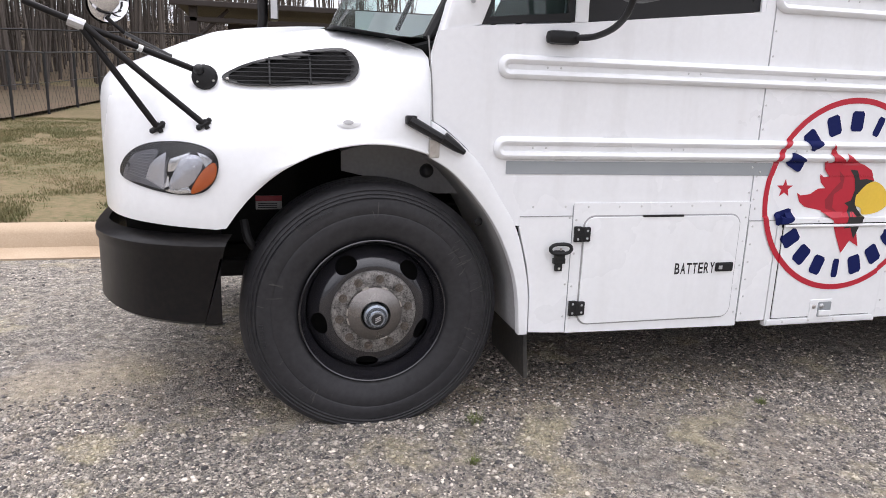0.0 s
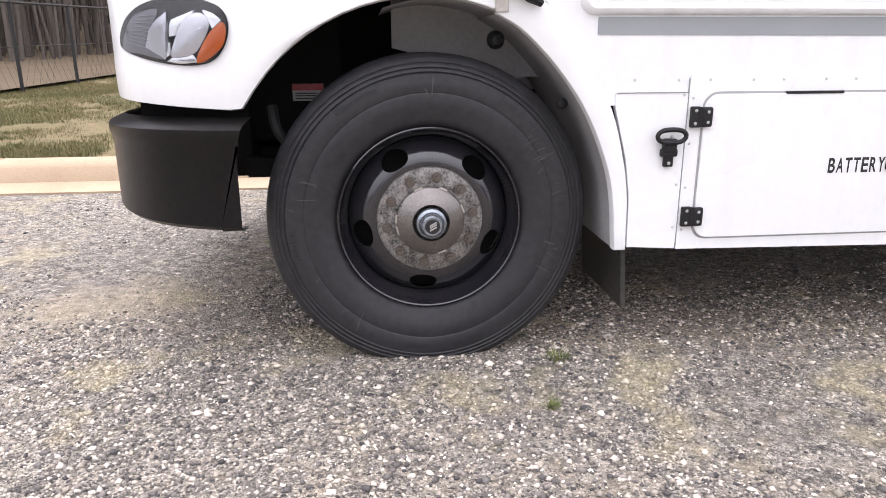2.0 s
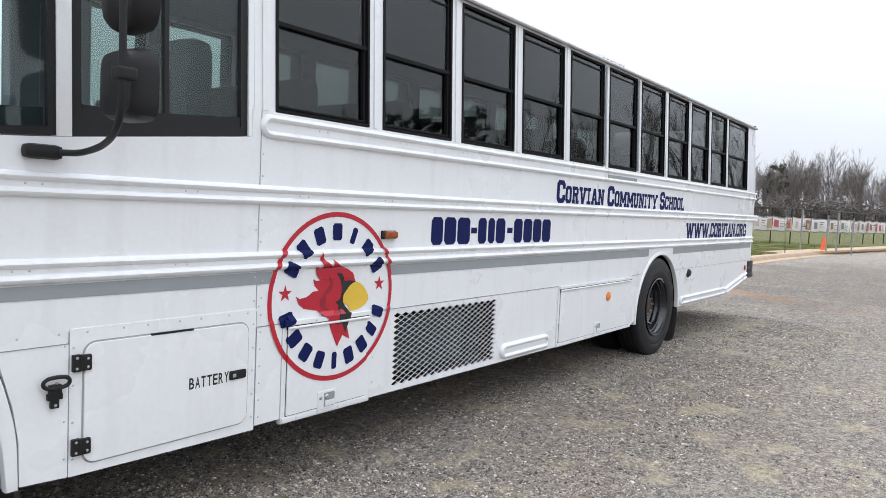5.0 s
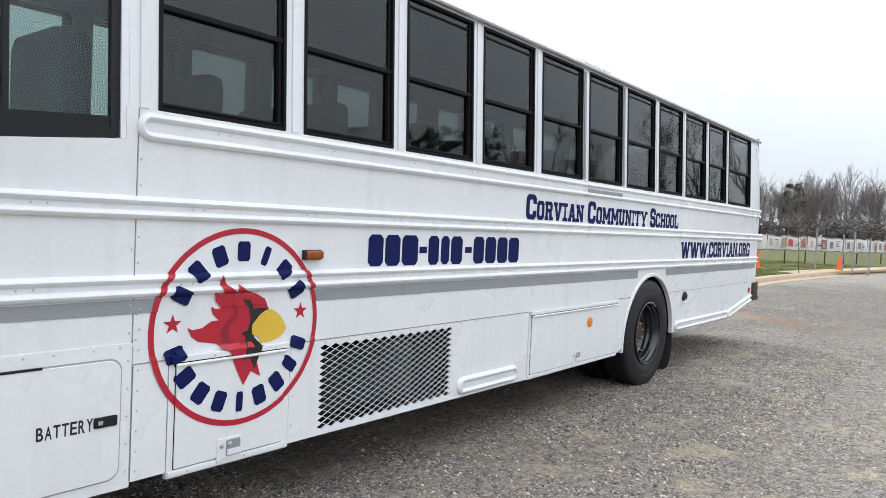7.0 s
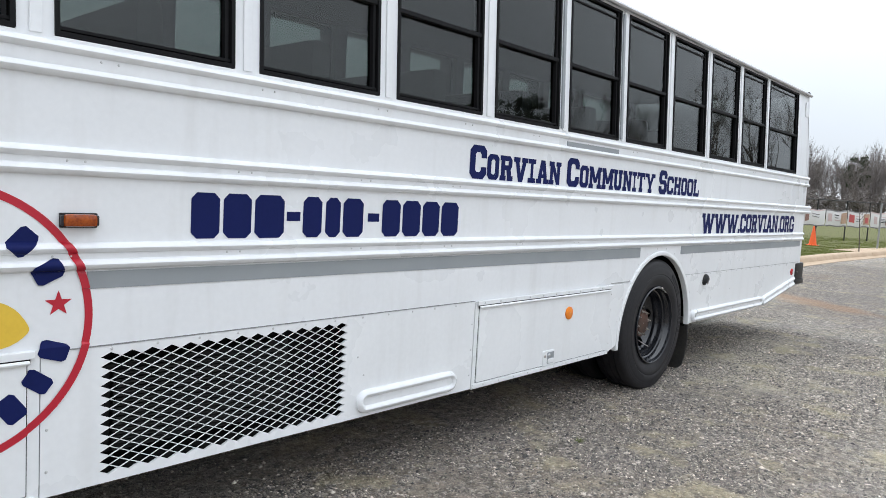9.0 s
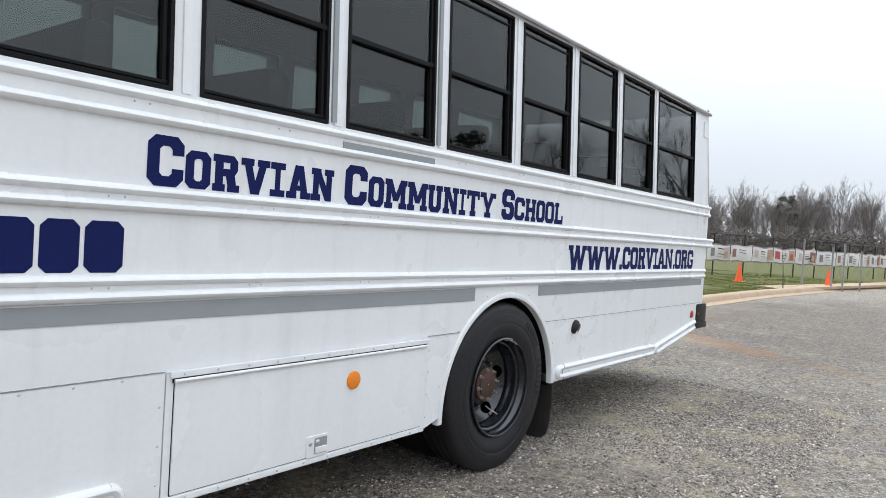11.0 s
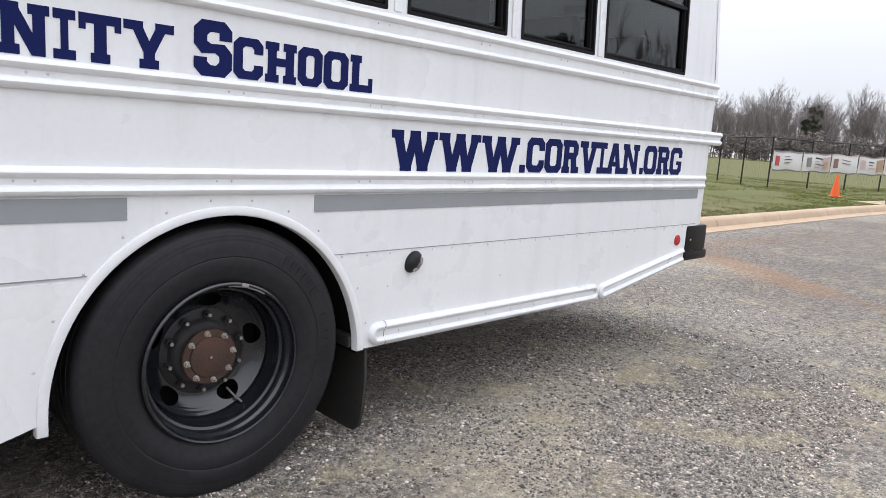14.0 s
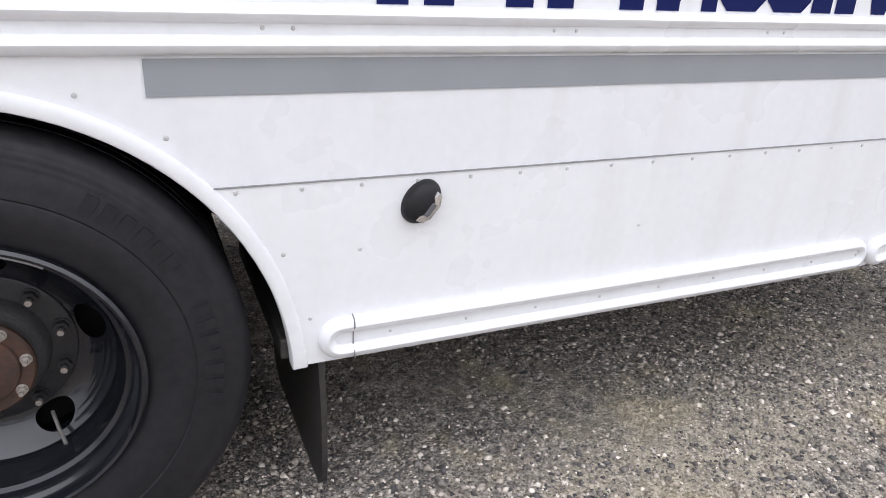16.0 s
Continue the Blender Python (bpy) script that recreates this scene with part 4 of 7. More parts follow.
def front_wheel(x, z, y):
    root = new("front_wheel")
    root.parent = bus
    root.location = (x, y, z)
    tagged(root, "black steel front wheel with a dusty grey hub")
    v, f = tyre()
    part("tyre", (settle(v, z), f), "rubber_dusty", root, "worn dusty black truck tyre", smooth=True)
    raised_mark(root, [(58, 34, 0.428, 0.042, 6), (18, -10, 0.428, 0.040, 7), (-108, -86, 0.428, 0.036, 6), (196, 184, 0.445, 0.012, 9), (130, 112, 0.445, 0.012, 12)], 0.0004, "rubber_dusty")
    rng = random.Random(17)
    scuffs = []
    for _ in range(34):
        # dry scratches across the tyre wall
        a = radians(rng.choice((rng.uniform(-30, 42), rng.uniform(-30, 42), rng.uniform(80, 250))))
        r0 = rng.uniform(0.37, 0.44)
        r1 = min(0.475, r0 + rng.uniform(0.015, 0.06))
        a1, w = a + rng.uniform(-0.03, 0.03), rng.uniform(0.0008, 0.0022)
        pts = []
        for t in range(5):
            r, b = r0 + (r1 - r0) * t / 4, a + (a1 - a) * t / 4
            yy = float(np.interp(r, [0.36, 0.40, 0.44, 0.462, 0.48], [0.006, 0.0, 0.003, 0.007, 0.012])) - 0.0012
            for sgn in (-1, 1):
                pts.append((r * math.cos(b + sgn * w / r), yy, r * math.sin(b + sgn * w / r)))
        scuffs.append((pts, [(2 * t, 2 * t + 1, 2 * t + 3, 2 * t + 2) for t in range(4)]))
    part("scuff", merge(*scuffs), "dust", root)["kind"] = "stuff"
    rim = [(0.300, 0.020), (0.2995, 0.012), (0.296, 0.009), (0.292, 0.012), (0.288, 0.030), (0.283, 0.050), (0.274, 0.058), (0.267, 0.075), (0.262, 0.11)]
    part("rim", g_lathe(rim, 96), "rim", root, smooth=True)
    part("wheel_disc", merge(holed_disc(0.262, 0.085, 0.182, 0.022, 5, 0.222, 48, (0.030, 0.046), 320), g_lathe([(0.182, 0.022), (0.05, 0.022)], 80)), "rim", root, "glossy black disc with oval hand holes", smooth=True)
    # near-black disc paints the shade seen through the hand holes
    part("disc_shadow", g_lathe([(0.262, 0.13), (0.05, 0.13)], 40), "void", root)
    part("mounting_face", g_lathe([(0.173, 0.0215), (0.171, 0.013), (0.166, 0.011), (0.10, 0.010), (0.02, 0.010)], 64), "castiron", root, "grey flange speckled with brake dust", smooth=True)
    part("hub", merge(g_lathe([(0.112, 0.011), (0.110, -0.006), (0.104, -0.012), (0.080, -0.024), (0.066, -0.032), (0.060, -0.034), (0.055, -0.020)], 56)), "hubtan", root, smooth=True)
    part("hub_cap", merge(g_lathe([(0.050, -0.012), (0.048, -0.046), (0.040, -0.052)], 40), g_lathe([(0.039, -0.050), (0.036, -0.072), (0.030, -0.078), (0.001, -0.078)], 36)), "capblue", root, "blue-grey oil cap", smooth=True)
    part("cap_badge", merge(g_lathe([(0.024, -0.0785), (0.022, -0.0805), (0.001, -0.0805)], 30)), "black", root)
    part("badge_bars", merge(*[moved(g_box(-0.012, 0.012, -0.0825, -0.0804, -0.0022, 0.0022), pose(0.002, 0, dz, 0, -28, 0)) for dz in (-0.007, 0.001, 0.008)]), "alu", root)
    for i in range(10):
        nut(root, 0.141, radians(36 * i + 9), 0.012, 0.0140, 0.013, "nut")
    for a in (70, 165, 185, 292, 340, 250):
        part("pilot_tab", moved(g_box(0.107, 0.114, -0.008, 0.012, -0.014, 0.014, 0.002), pose(0, 0, 0, 0, a, 0)), "zinc", root)
    return root


def rear_wheel(x, z, y):
    root = new("rear_wheel")
    root.parent = bus
    root.location = (x, y, z)
    tagged(root, "black dual rear wheel with a rusty axle flange")
    v, f = tyre(rib=0.2)
    v = [(p[0] * 0.973, p[1], p[2] * 0.973) for p in v]
    part("tyre", (settle(v, z), f), "rubber", root, "worn black truck tyre", smooth=True)
    v2 = [(p[0], p[1] + 0.335, p[2]) for p in settle(v, z)]
    part("tyre", (v2, f), "rubber", root, "inner black truck tyre", smooth=True)
    raised_mark(root, [(56, 32, 0.428, 0.042, 6), (16, -12, 0.428, 0.040, 7)], 0.0004, "rubber")
    rim = [(0.302, 0.020), (0.301, 0.008), (0.295, 0.003), (0.289, 0.006), (0.286, 0.022), (0.283, 0.034), (0.276, 0.040), (0.272, 0.056), (0.269, 0.066), (0.260, 0.072), (0.256, 0.090), (0.253, 0.110), (0.246, 0.120), (0.243, 0.140), (0.241, 0.165), (0.240, 0.20)]
    part("rim", g_lathe(rim, 96), "rim_rear", root, smooth=True)
    part("wheel_disc", merge(holed_disc(0.243, 0.146, 0.164, 0.198, 5, 0.202, -60, (0.029, 0.044), 320), g_lathe([(0.164, 0.198), (0.05, 0.198)], 60)), "rim_rear", root, "glossy black dished disc with hand holes", smooth=True)
    # shade behind the hand holes, put in as a near-black sheet
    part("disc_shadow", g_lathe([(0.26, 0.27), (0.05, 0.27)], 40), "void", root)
    part("mounting_face", g_lathe([(0.168, 0.199), (0.167, 0.193), (0.162, 0.191), (0.10, 0.191)], 64), "darknut", root, "black mounting face", smooth=True)
    part("hub", g_lathe([(0.128, 0.192), (0.125, 0.180), (0.121, 0.163), (0.114, 0.150), (0.106, 0.143), (0.103, 0.130), (0.104, 0.124), (0.05, 0.124)], 56), "drumiron", root, "dusty grey cast hub", smooth=True).location.x = -0.010
    part("axle_flange", g_lathe([(0.106, 0.125), (0.106, 0.112), (0.102, 0.108), (0.080, 0.107), (0.077, 0.101), (0.072, 0.099), (0.012, 0.099), (0.010, 0.097), (0.001, 0.097)], 56), "rust", root, "rusty brown axle flange", smooth=True).location.x = -0.011
    part("axle_centre", g_dome((-0.011, 0.098, 0), 0.006, 0.002, 10, 2), "zinc", root)
    for i in range(8):
        nut(root, 0.091, radians(45 * i + 8), 0.108, 0.0095, 0.013, "zinc").location.x = -0.011
    for i in range(10):
        nut(root, 0.145, radians(36 * i + 14), 0.192, 0.0150, 0.010, "darknut")
        a = radians(36 * i + 14)
        part("stud", g_tube([(0.145 * math.cos(a), 0.166, 0.145 * math.sin(a)), (0.145 * math.cos(a), 0.154, 0.145 * math.sin(a))], 0.007, 8), "zinc", root)
    part("balance_weight", moved(g_tube([(0.289 * math.cos(radians(a)), 0, 0.289 * math.sin(radians(a))) for a in range(58, 91, 3)], 0.006, 6), pose(0, 0.012, 0)), "alu", root, "worn grey balance weight")
    part("weight_clip", moved(g_box(-0.014, 0.014, -0.004, 0.006, 0.287, 0.300, 0.002), pose(0, 0.006, 0, 0, 14, 0)), "zinc", root)
    part("valve_stem", g_tube([(0.095, 0.180, -0.165), (0.106, 0.145, -0.186), (0.120, 0.105, -0.204)], 0.004, 8), "zinc", root)
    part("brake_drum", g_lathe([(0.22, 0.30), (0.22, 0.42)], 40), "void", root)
    return root


FW = front_wheel(-0.021, 0.484, 0.082)
RW = rear_wheel(6.728, 0.497, -0.006)
for far_y, nm in ((BUS_W - 0.1, "front_wheel"), (BUS_W - 0.05, "rear_wheel")):
    v, f = tyre()
    zz, xx = (0.484, -0.020) if nm == "front_wheel" else (0.485, 6.715)
    w = part("far_tyre", ([(p[0], -p[1], p[2]) for p in settle(v, zz)], f), "rubber", bus, smooth=True)
    w.location = (xx, far_y, zz)

# wheel wells, with their shade put into near-black colour, and mud flaps
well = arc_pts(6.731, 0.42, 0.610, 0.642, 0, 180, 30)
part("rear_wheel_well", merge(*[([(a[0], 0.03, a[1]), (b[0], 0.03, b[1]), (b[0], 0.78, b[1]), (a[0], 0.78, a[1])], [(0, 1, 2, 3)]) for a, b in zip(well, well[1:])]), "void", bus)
flap = [(0.02, 0.46), (0.012, 0.30), (0.03, 0.14), (0.05, 0.07), (0.085, 0.04), (0.13, 0.035), (0.60, 0.035), (0.66, 0.09), (0.66, 0.46)]
fv = [(7.380 + dx + 0.02 * (0.46 - z), y, z) for dx in (0.0, 0.014) for y, z in flap]
ff = [tuple(range(9)), tuple(range(17, 8, -1))] + [(i, (i + 1) % 9, 9 + (i + 1) % 9, 9 + i) for i in range(9)]
part("mud_flap", merge((fv, ff), g_box(7.30, 7.386, 0.03, 0.66, 0.45, 0.50, 0.006)), "flap", bus, "black rubber mud flap")
part("mud_flap", moved(g_box(-0.009, 0.009, 0.06, 0.50, -0.26, 0.22, 0.005), pose(0.62, 0, 0.42, 0, -4)), "flap", bus, "black rubber mud flap")


# ---- bonnet ----
def bonnet():
    """Sloping fibreglass bonnet with bulging wings, open wheel arches and a rounded nose."""
    # plan of the wing edge, from the rear shut line round the nose to the middle
    plan = smooth_path([(0.195, 0.0, 0), (0.0, -0.004, 0), (-0.35, 0.0, 0), (-0.62, 0.028, 0), (-0.82, 0.10, 0), (-0.96, 0.22, 0), (-1.05, 0.43, 0), (-1.095, 0.75, 0), (-1.11, 1.22, 0)], 7)
    ns = len(plan)
    # profiles: inset from the edge and height, at the shut line, over the wheel and for the nose
    rear = [(0.0, 1.13), (0.0, 1.20), (0.003, 1.28), (0.010, 1.35), (0.022, 1.42), (0.042, 1.475), (0.072, 1.515), (0.115, 1.545), (0.19, 1.570), (0.30, 1.592), (0.52, 1.625), (0.80, 1.655), (1.22, 1.67)]
    over = [(0.0, 1.13), (0.006, 1.19), (0.03, 1.255), (0.075, 1.31), (0.125, 1.35), (0.165, 1.39), (0.195, 1.44), (0.225, 1.50), (0.262, 1.555), (0.34, 1.598), (0.52, 1.642), (0.80, 1.675), (1.22, 1.695)]
    nose = [(0.0, 1.02), (0.0, 1.10), (0.0, 1.18), (0.002, 1.24), (0.005, 1.305), (0.014, 1.355), (0.033, 1.398), (0.07, 1.432), (0.13, 1.458), (0.25, 1.492), (0.46, 1.545), (0.80, 1.615), (1.20, 1.69)]
    rows = []
    for i, p in enumerate(plan):
        w = min(1.0, max(0.0, (-p.x - 0.45) / 0.60)) ** 1.3
        if p.y > 0.4:
            w = 1.0 - (1.0 - w) * max(0, (0.75 - p.y) / 0.35)
        drop = 0.11 * min(1.0, max(0.0, (0.195 - p.x) / 1.1)) ** 1.5
        # inward direction: across at the side, backwards at the nose
        q = min(1.0, max(0.0, (p.y - 0.02) / 1.0)) ** 0.8
        rows.append((p, w, drop, q))
    cols = []
    for p, w, drop, q in rows:
        # lower edge: wheel arch, then the lip above the bumper
        x = p.x
        if x > -0.575:
            zb = 0.50 + 0.662 * math.sqrt(max(0.0, 1 - ((x + 0.015) / 0.628) ** 2)) if abs(x + 0.015) < 0.628 else 0.85
            zb = max(zb, 0.85)
        else:
            zb = 0.845 + 0.025 * min(1, (-0.575 - x) / 0.45)
        col = []
        prof = []
        e = min(1.0, max(0.0, (0.195 - p.x) / 0.45))
        e = e * e * (3 - 2 * e)
        for (da, ha), (db, hb), (d1, h1) in zip(rear, over, nose):
            d0, h0 = da + (db - da) * e, ha + (hb - ha) * e
            d, h = d0 + (d1 - d0) * w, h0 + (h1 - h0) * w
            prof.append((d, h - drop * (1 - w)))
        col.append((p.x, p.y + 0.03, zb))
        col.append((p.x, p.y + 0.002, zb + 0.004))
        for k in range(1, 5):
            t = k / 5
            col.append((p.x, p.y - 0.006 * math.sin(t * math.pi), zb + (max(prof[0][1], zb + 0.015) - zb) * t))
        for j, (d, h) in enumerate(prof):
            h = max(h, zb + 0.018 + 0.008 * j)
            ty = p.y + d * (1 - q)
            tx = p.x + d * q
            ty = min(ty, 1.22)
            ty = ty + (1.22 - ty) * (q * d / 1.22)
            # the rear edge follows the foot of the bowed windscreen
            u = min(1.0, max(0.0, (ty - 0.10) / 2.24))
            tx = min(tx, 0.195 - 0.28 * (1 - (2 * u - 1) ** 2) ** 0.8 if ty > 0.10 else 0.195)
            col.append((tx, ty, h))
        cols.append(col)
    m = len(cols[0])
    def shaped(x, y, z):
        """The nose stands more upright and the crown falls away towards it."""
        top = min(1.0, max(0.0, (z - 1.34) / 0.16))
        z -= 0.02 * min(1.0, max(0.0, (z - 1.2) / 0.2)) + top * (0.010 + 0.040 * math.exp(-((x + 0.62) / 0.34) ** 2))
        return (x - 0.026 + 0.030 * min(1.0, max(0.0, (-0.72 - x) / 0.30)), y, z)

    vs = [shaped(*v) for c in cols for v in c]
    fs = [(i * m + k, i * m + k + 1, (i + 1) * m + k + 1, (i + 1) * m + k) for i in range(ns - 1) for k in range(m - 1)]
    part("bonnet", (vs, fs), "white2", bus, "glossy white bonnet with bulging wings", smooth=True)
    part("bonnet", ([(x, BUS_W - y, z) for x, y, z in vs], fs), "white2", bus, "far half of the glossy white bonnet", smooth=True)
    return BVHTree.FromPolygons([Vector(v) for v in vs], fs)


HOOD = bonnet()


def hood_y(x, z, off=0.0):
    """The depth at which the bonnet's side lies at x and z, less off."""
    hit = HOOD.ray_cast(Vector((x, -2, z)), Vector((0, 1, 0)))
    return (hit[0].y if hit[0] else 0.3) - off


# white rear lip of the front arch, between the tyre and the cab
lip_in = [(0.168, 1.117), (0.25, 1.068), (0.35, 0.970), (0.44, 0.850), (0.507, 0.714), (0.547, 0.58), (0.567, 0.388)]
lip_out = [(0.606, 0.388), (0.600, 0.56), (0.580, 0.681), (0.532, 0.84), (0.452, 0.967), (0.380, 1.08), (0.306, 1.157), (0.224, 1.224), (0.168, 1.258)]
li = [(p.x, p.z) for p in smooth_path([(x, 0, z) for x, z in lip_in], 4)]
lo = [(p.x, p.z) for p in smooth_path([(x, 0, z) for x, z in lip_out], 4)]
part("arch_lip", g_slab(lo + li, -0.010, 0.03, 0.008), "white2", bus, "white wing lip behind the front tyre", smooth=True)
wl_in = [(x, z) for x, z in li]
liner = merge(*[([(a[0] + 0.005, 0.028, a[1]), (b[0] + 0.005, 0.028, b[1]), (b[0] + 0.005, 0.62, b[1]), (a[0] + 0.005, 0.62, a[1])], [(0, 1, 2, 3)]) for a, b in zip(li, li[1:])])
part("wheel_liner", liner, "liner", bus, "grey moulded wheel arch liner", smooth=True)
part("wheel_liner", merge(*[([(0.56 * math.cos(a) - 0.005, 0.05, 0.50 + 0.66 * math.sin(a)), (0.56 * math.cos(b) - 0.005, 0.05, 0.50 + 0.66 * math.sin(b)), (0.56 * math.cos(b) - 0.005, 0.62, 0.50 + 0.66 * math.sin(b)), (0.56 * math.cos(a) - 0.005, 0.62, 0.50 + 0.66 * math.sin(a))], [(0, 1, 2, 3)]) for a, b in zip([radians(k) for k in range(66, 106, 4)], [radians(k) for k in range(70, 110, 4)])]), "liner", bus, smooth=True)
part("wheel_liner", g_slab([(-0.12, 1.02), (-0.12, 1.235), (0.20, 1.235), (0.30, 1.17), (0.40, 1.06), (0.46, 0.92), (0.30, 0.92)], 0.40, 0.412), "liner", bus, smooth=False)
# plain near-black fill: the darkness of the bay is put into its colour
part("firewall", merge(g_box(0.22, 0.24, 0.66, BUS_W - 0.66, 0.5, 1.56), g_box(0.22, 0.24, 0.06, BUS_W - 0.06, 1.20, 1.55), g_box(0.60, 0.62, 0.06, 0.66, 0.5, 0.95)), "void", bus)
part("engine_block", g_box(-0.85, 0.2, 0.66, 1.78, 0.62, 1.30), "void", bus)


def bumper():
    """Swept black steel bumper, open underneath, with a rolled top edge."""
    plan = smooth_path([(-0.575, -0.005, 0), (-0.73, 0.03, 0), (-0.90, 0.13, 0), (-1.04, 0.32, 0), (-1.12, 0.60, 0), (-1.15, 1.22, 0)], 6)
    prof = [(0.06, 0.02), (0.0, 0.0), (-0.012, -0.012), (-0.012, -0.04), (0.0, -0.06), (0.0, -0.305), (0.02, -0.32), (0.05, -0.32)]
    vs = []
    for p in plan:
        q = min(1.0, max(0.0, p.y / 0.9))
        for d, h in prof:
            rise = -0.02 * min(1, q * 1.6)
            hh = h * (1 - 0.10 * min(1, q * 1.4)) 
            skew = -0.085 * (h / -0.3) if p is plan[0] else 0
            vs.append((p.x + d * (0.2 + 0.8 * q) + skew, p.y + d * (1 - 0.6 * q), 0.806 + rise + hh))
    n = len(prof)
    fs = [(i * n + k, i * n + k + 1, (i + 1) * n + k + 1, (i + 1) * n + k) for i in range(len(plan) - 1) for k in range(n - 1)]
    part("front_bumper", merge((vs, fs), ([(x, BUS_W - y, z) for x, y, z in vs], fs)), "bumper", bus, "black painted steel front bumper with road dust", smooth=True)
    part("bumper_bracket", g_box(-0.75, -0.45, 0.62, 0.80, 0.55, 0.66), "void", bus)
    # near-black block paints the shade under the nose
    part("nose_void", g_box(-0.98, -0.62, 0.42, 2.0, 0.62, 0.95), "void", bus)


bumper()


# ---- cab glass ----
def cab():
    y = 0.012
    # quarter window and driver's window with dark surrounds
    tops = 2.50
    qx = lambda z: 0.358 + (z - 1.606) * 0.36
    quarter = [(0.358, 1.612), (0.727, 1.642), (0.727, tops), (qx(tops) - 0.02, tops)]
    driver = [(0.780, 1.640), (1.540, 1.724), (1.540, tops), (0.780, tops)]

    def inset(poly, d):
        c = (sum(p[0] for p in poly) / len(poly), sum(p[1] for p in poly) / len(poly))
        return [(p[0] + (d if p[0] < c[0] else -d), p[1] + (d if p[1] < c[1] else -d)) for p in poly]

    for poly, w in ((quarter, 0.028), (driver, 0.035)):
        inn = inset(poly, w)
        pts, fs = [], []
        k = len(poly)
        for yy in (y, y + 0.025):
            pts += [(p[0], yy, p[1]) for p in poly] + [(p[0], yy, p[1]) for p in inn]
        for i in range(k):
            j = (i + 1) % k
            fs += [(i, j, k + j, k + i), (2 * k + i, 2 * k + j, 3 * k + j, 3 * k + i), (i, j, 2 * k + j, 2 * k + i), (k + i, k + j, 3 * k + j, 3 * k + i)]
        part("cab_window_frame", leaned((pts, fs)), "plastic", bus, "black rubber window surround")
        g = part("cab_pane", leaned(g_slab(inn, y + 0.014, y + 0.018)), "wsh", bus, "clear greenish glass")
        g.visible_shadow = False
    part("window_slider", leaned(merge(g_box(1.145, 1.165, y + 0.004, y + 0.03, 1.70, tops), g_box(0.82, 1.52, y + 0.006, y + 0.026, 1.742, 1.762))), "plastic", bus)
    ledge = [(0.815, 1.668), (1.505, 1.745), (1.505, 1.80), (0.815, 1.745)]
    part("window_ledge", leaned(g_slab(ledge, y + 0.005, y + 0.022)), "plastic", bus)
    # white posts round the cab windows
    part("cab_post", leaned(g_slab([(0.727, 1.636), (0.780, 1.640), (0.780, 2.55), (0.727, 2.55)], 0.002, 0.05, 0.006)), "white", bus, smooth=True)
    part("cab_post", leaned(g_slab([(1.540, 1.722), (1.600, 1.722), (1.600, 2.79), (1.540, 2.79)], 0.002, 0.05)), "white", bus)
    part("cab_header", leaned(g_slab([(0.62, 2.50), (1.60, 2.50), (1.60, 2.80), (0.70, 2.80)], 0.004, 0.05)), "white", bus)
    # screen pillar
    pil = [(0.20, 1.57), (0.358, 1.606), (0.39, 1.69), (qx(2.5) - 0.02, 2.55), (qx(2.5) - 0.16, 2.55), (0.31, 1.87), (0.23, 1.68)]
    part("screen_pillar", leaned(g_slab(pil, 0.004, 0.14, 0.02)), "white", bus, "white windscreen pillar", smooth=True)
    # windscreen: a curved raked sheet
    vs, fs = [], []
    nu, nv = 14, 8
    for i in range(nu + 1):
        u = i / nu
        yy = 0.10 + u * (BUS_W - 0.20)
        bow = 0.30 * (1 - (2 * u - 1) ** 2) ** 0.8
        for k in range(nv + 1):
            v = k / nv
            vs.append((0.175 - bow + v * 0.42 + 0.03 * math.sin(v * 3.14), yy, 1.555 + v * 0.98 + 0.05 * (1 - (2 * u - 1) ** 2) * (1 - v)))
    for i in range(nu):
        for k in range(nv):
            a = i * (nv + 1) + k
            fs.append((a, a + 1, a + nv + 2, a + nv + 1))
    g = part("windscreen", (vs, fs), "wsh", bus, "curved raked windscreen", smooth=True)
    g.visible_shadow = False
    edge = [vs[k] for k in range(nv + 1)][::-1] + [vs[i * (nv + 1)] for i in range(nu + 1)]
    part("windscreen_seal", g_tube(smooth_path([(p[0] - 0.004, p[1] - 0.002, p[2]) for p in edge], 2), 0.022, 8), "plastic", bus, "black screen seal", smooth=True)
    part("cowl", ([(0.2, 0.06, 1.555), (0.2, BUS_W - 0.06, 1.555), (-0.16, BUS_W - 0.4, 1.61), (-0.16, 0.4, 1.61), (0.06, 0.10, 1.56), (0.06, BUS_W - 0.10, 1.56)], [(0, 4, 3, 2, 5, 1)]), "plastic", bus)
    part("far_door_post", g_box(1.40, 1.90, BUS_W - 0.24, BUS_W - 0.10, 0.95, 2.70, 0.02), "inner", bus, "grey inner face of the entrance door")
    part("quarter_sill", leaned(g_slab([(0.40, 1.628), (0.69, 1.655), (0.69, 1.735), (0.44, 1.715)], y + 0.022, y + 0.034)), "plastic", bus)
    part("dashboard", g_box(0.26, 0.66, 0.15, BUS_W - 0.15, 1.30, 1.62, 0.05), "plastic", bus)
    part("steering_wheel", moved(g_lathe([(0.22 + 0.014 * math.cos(a), 0.014 * math.sin(a)) for a in [k * math.pi / 4 for k in range(8)]], 40, closed=True), pose(0.66, 0.62, 1.80, 0, 0, 0) @ pose(0, 0, 0, 0, 62, 90)), "plastic", bus, smooth=True)
    part("wiper", g_tube([(0.10, 0.35, 1.60), (0.16, 0.37, 1.72), (0.30, 0.42, 2.0)], 0.010, 6), "plastic", bus)
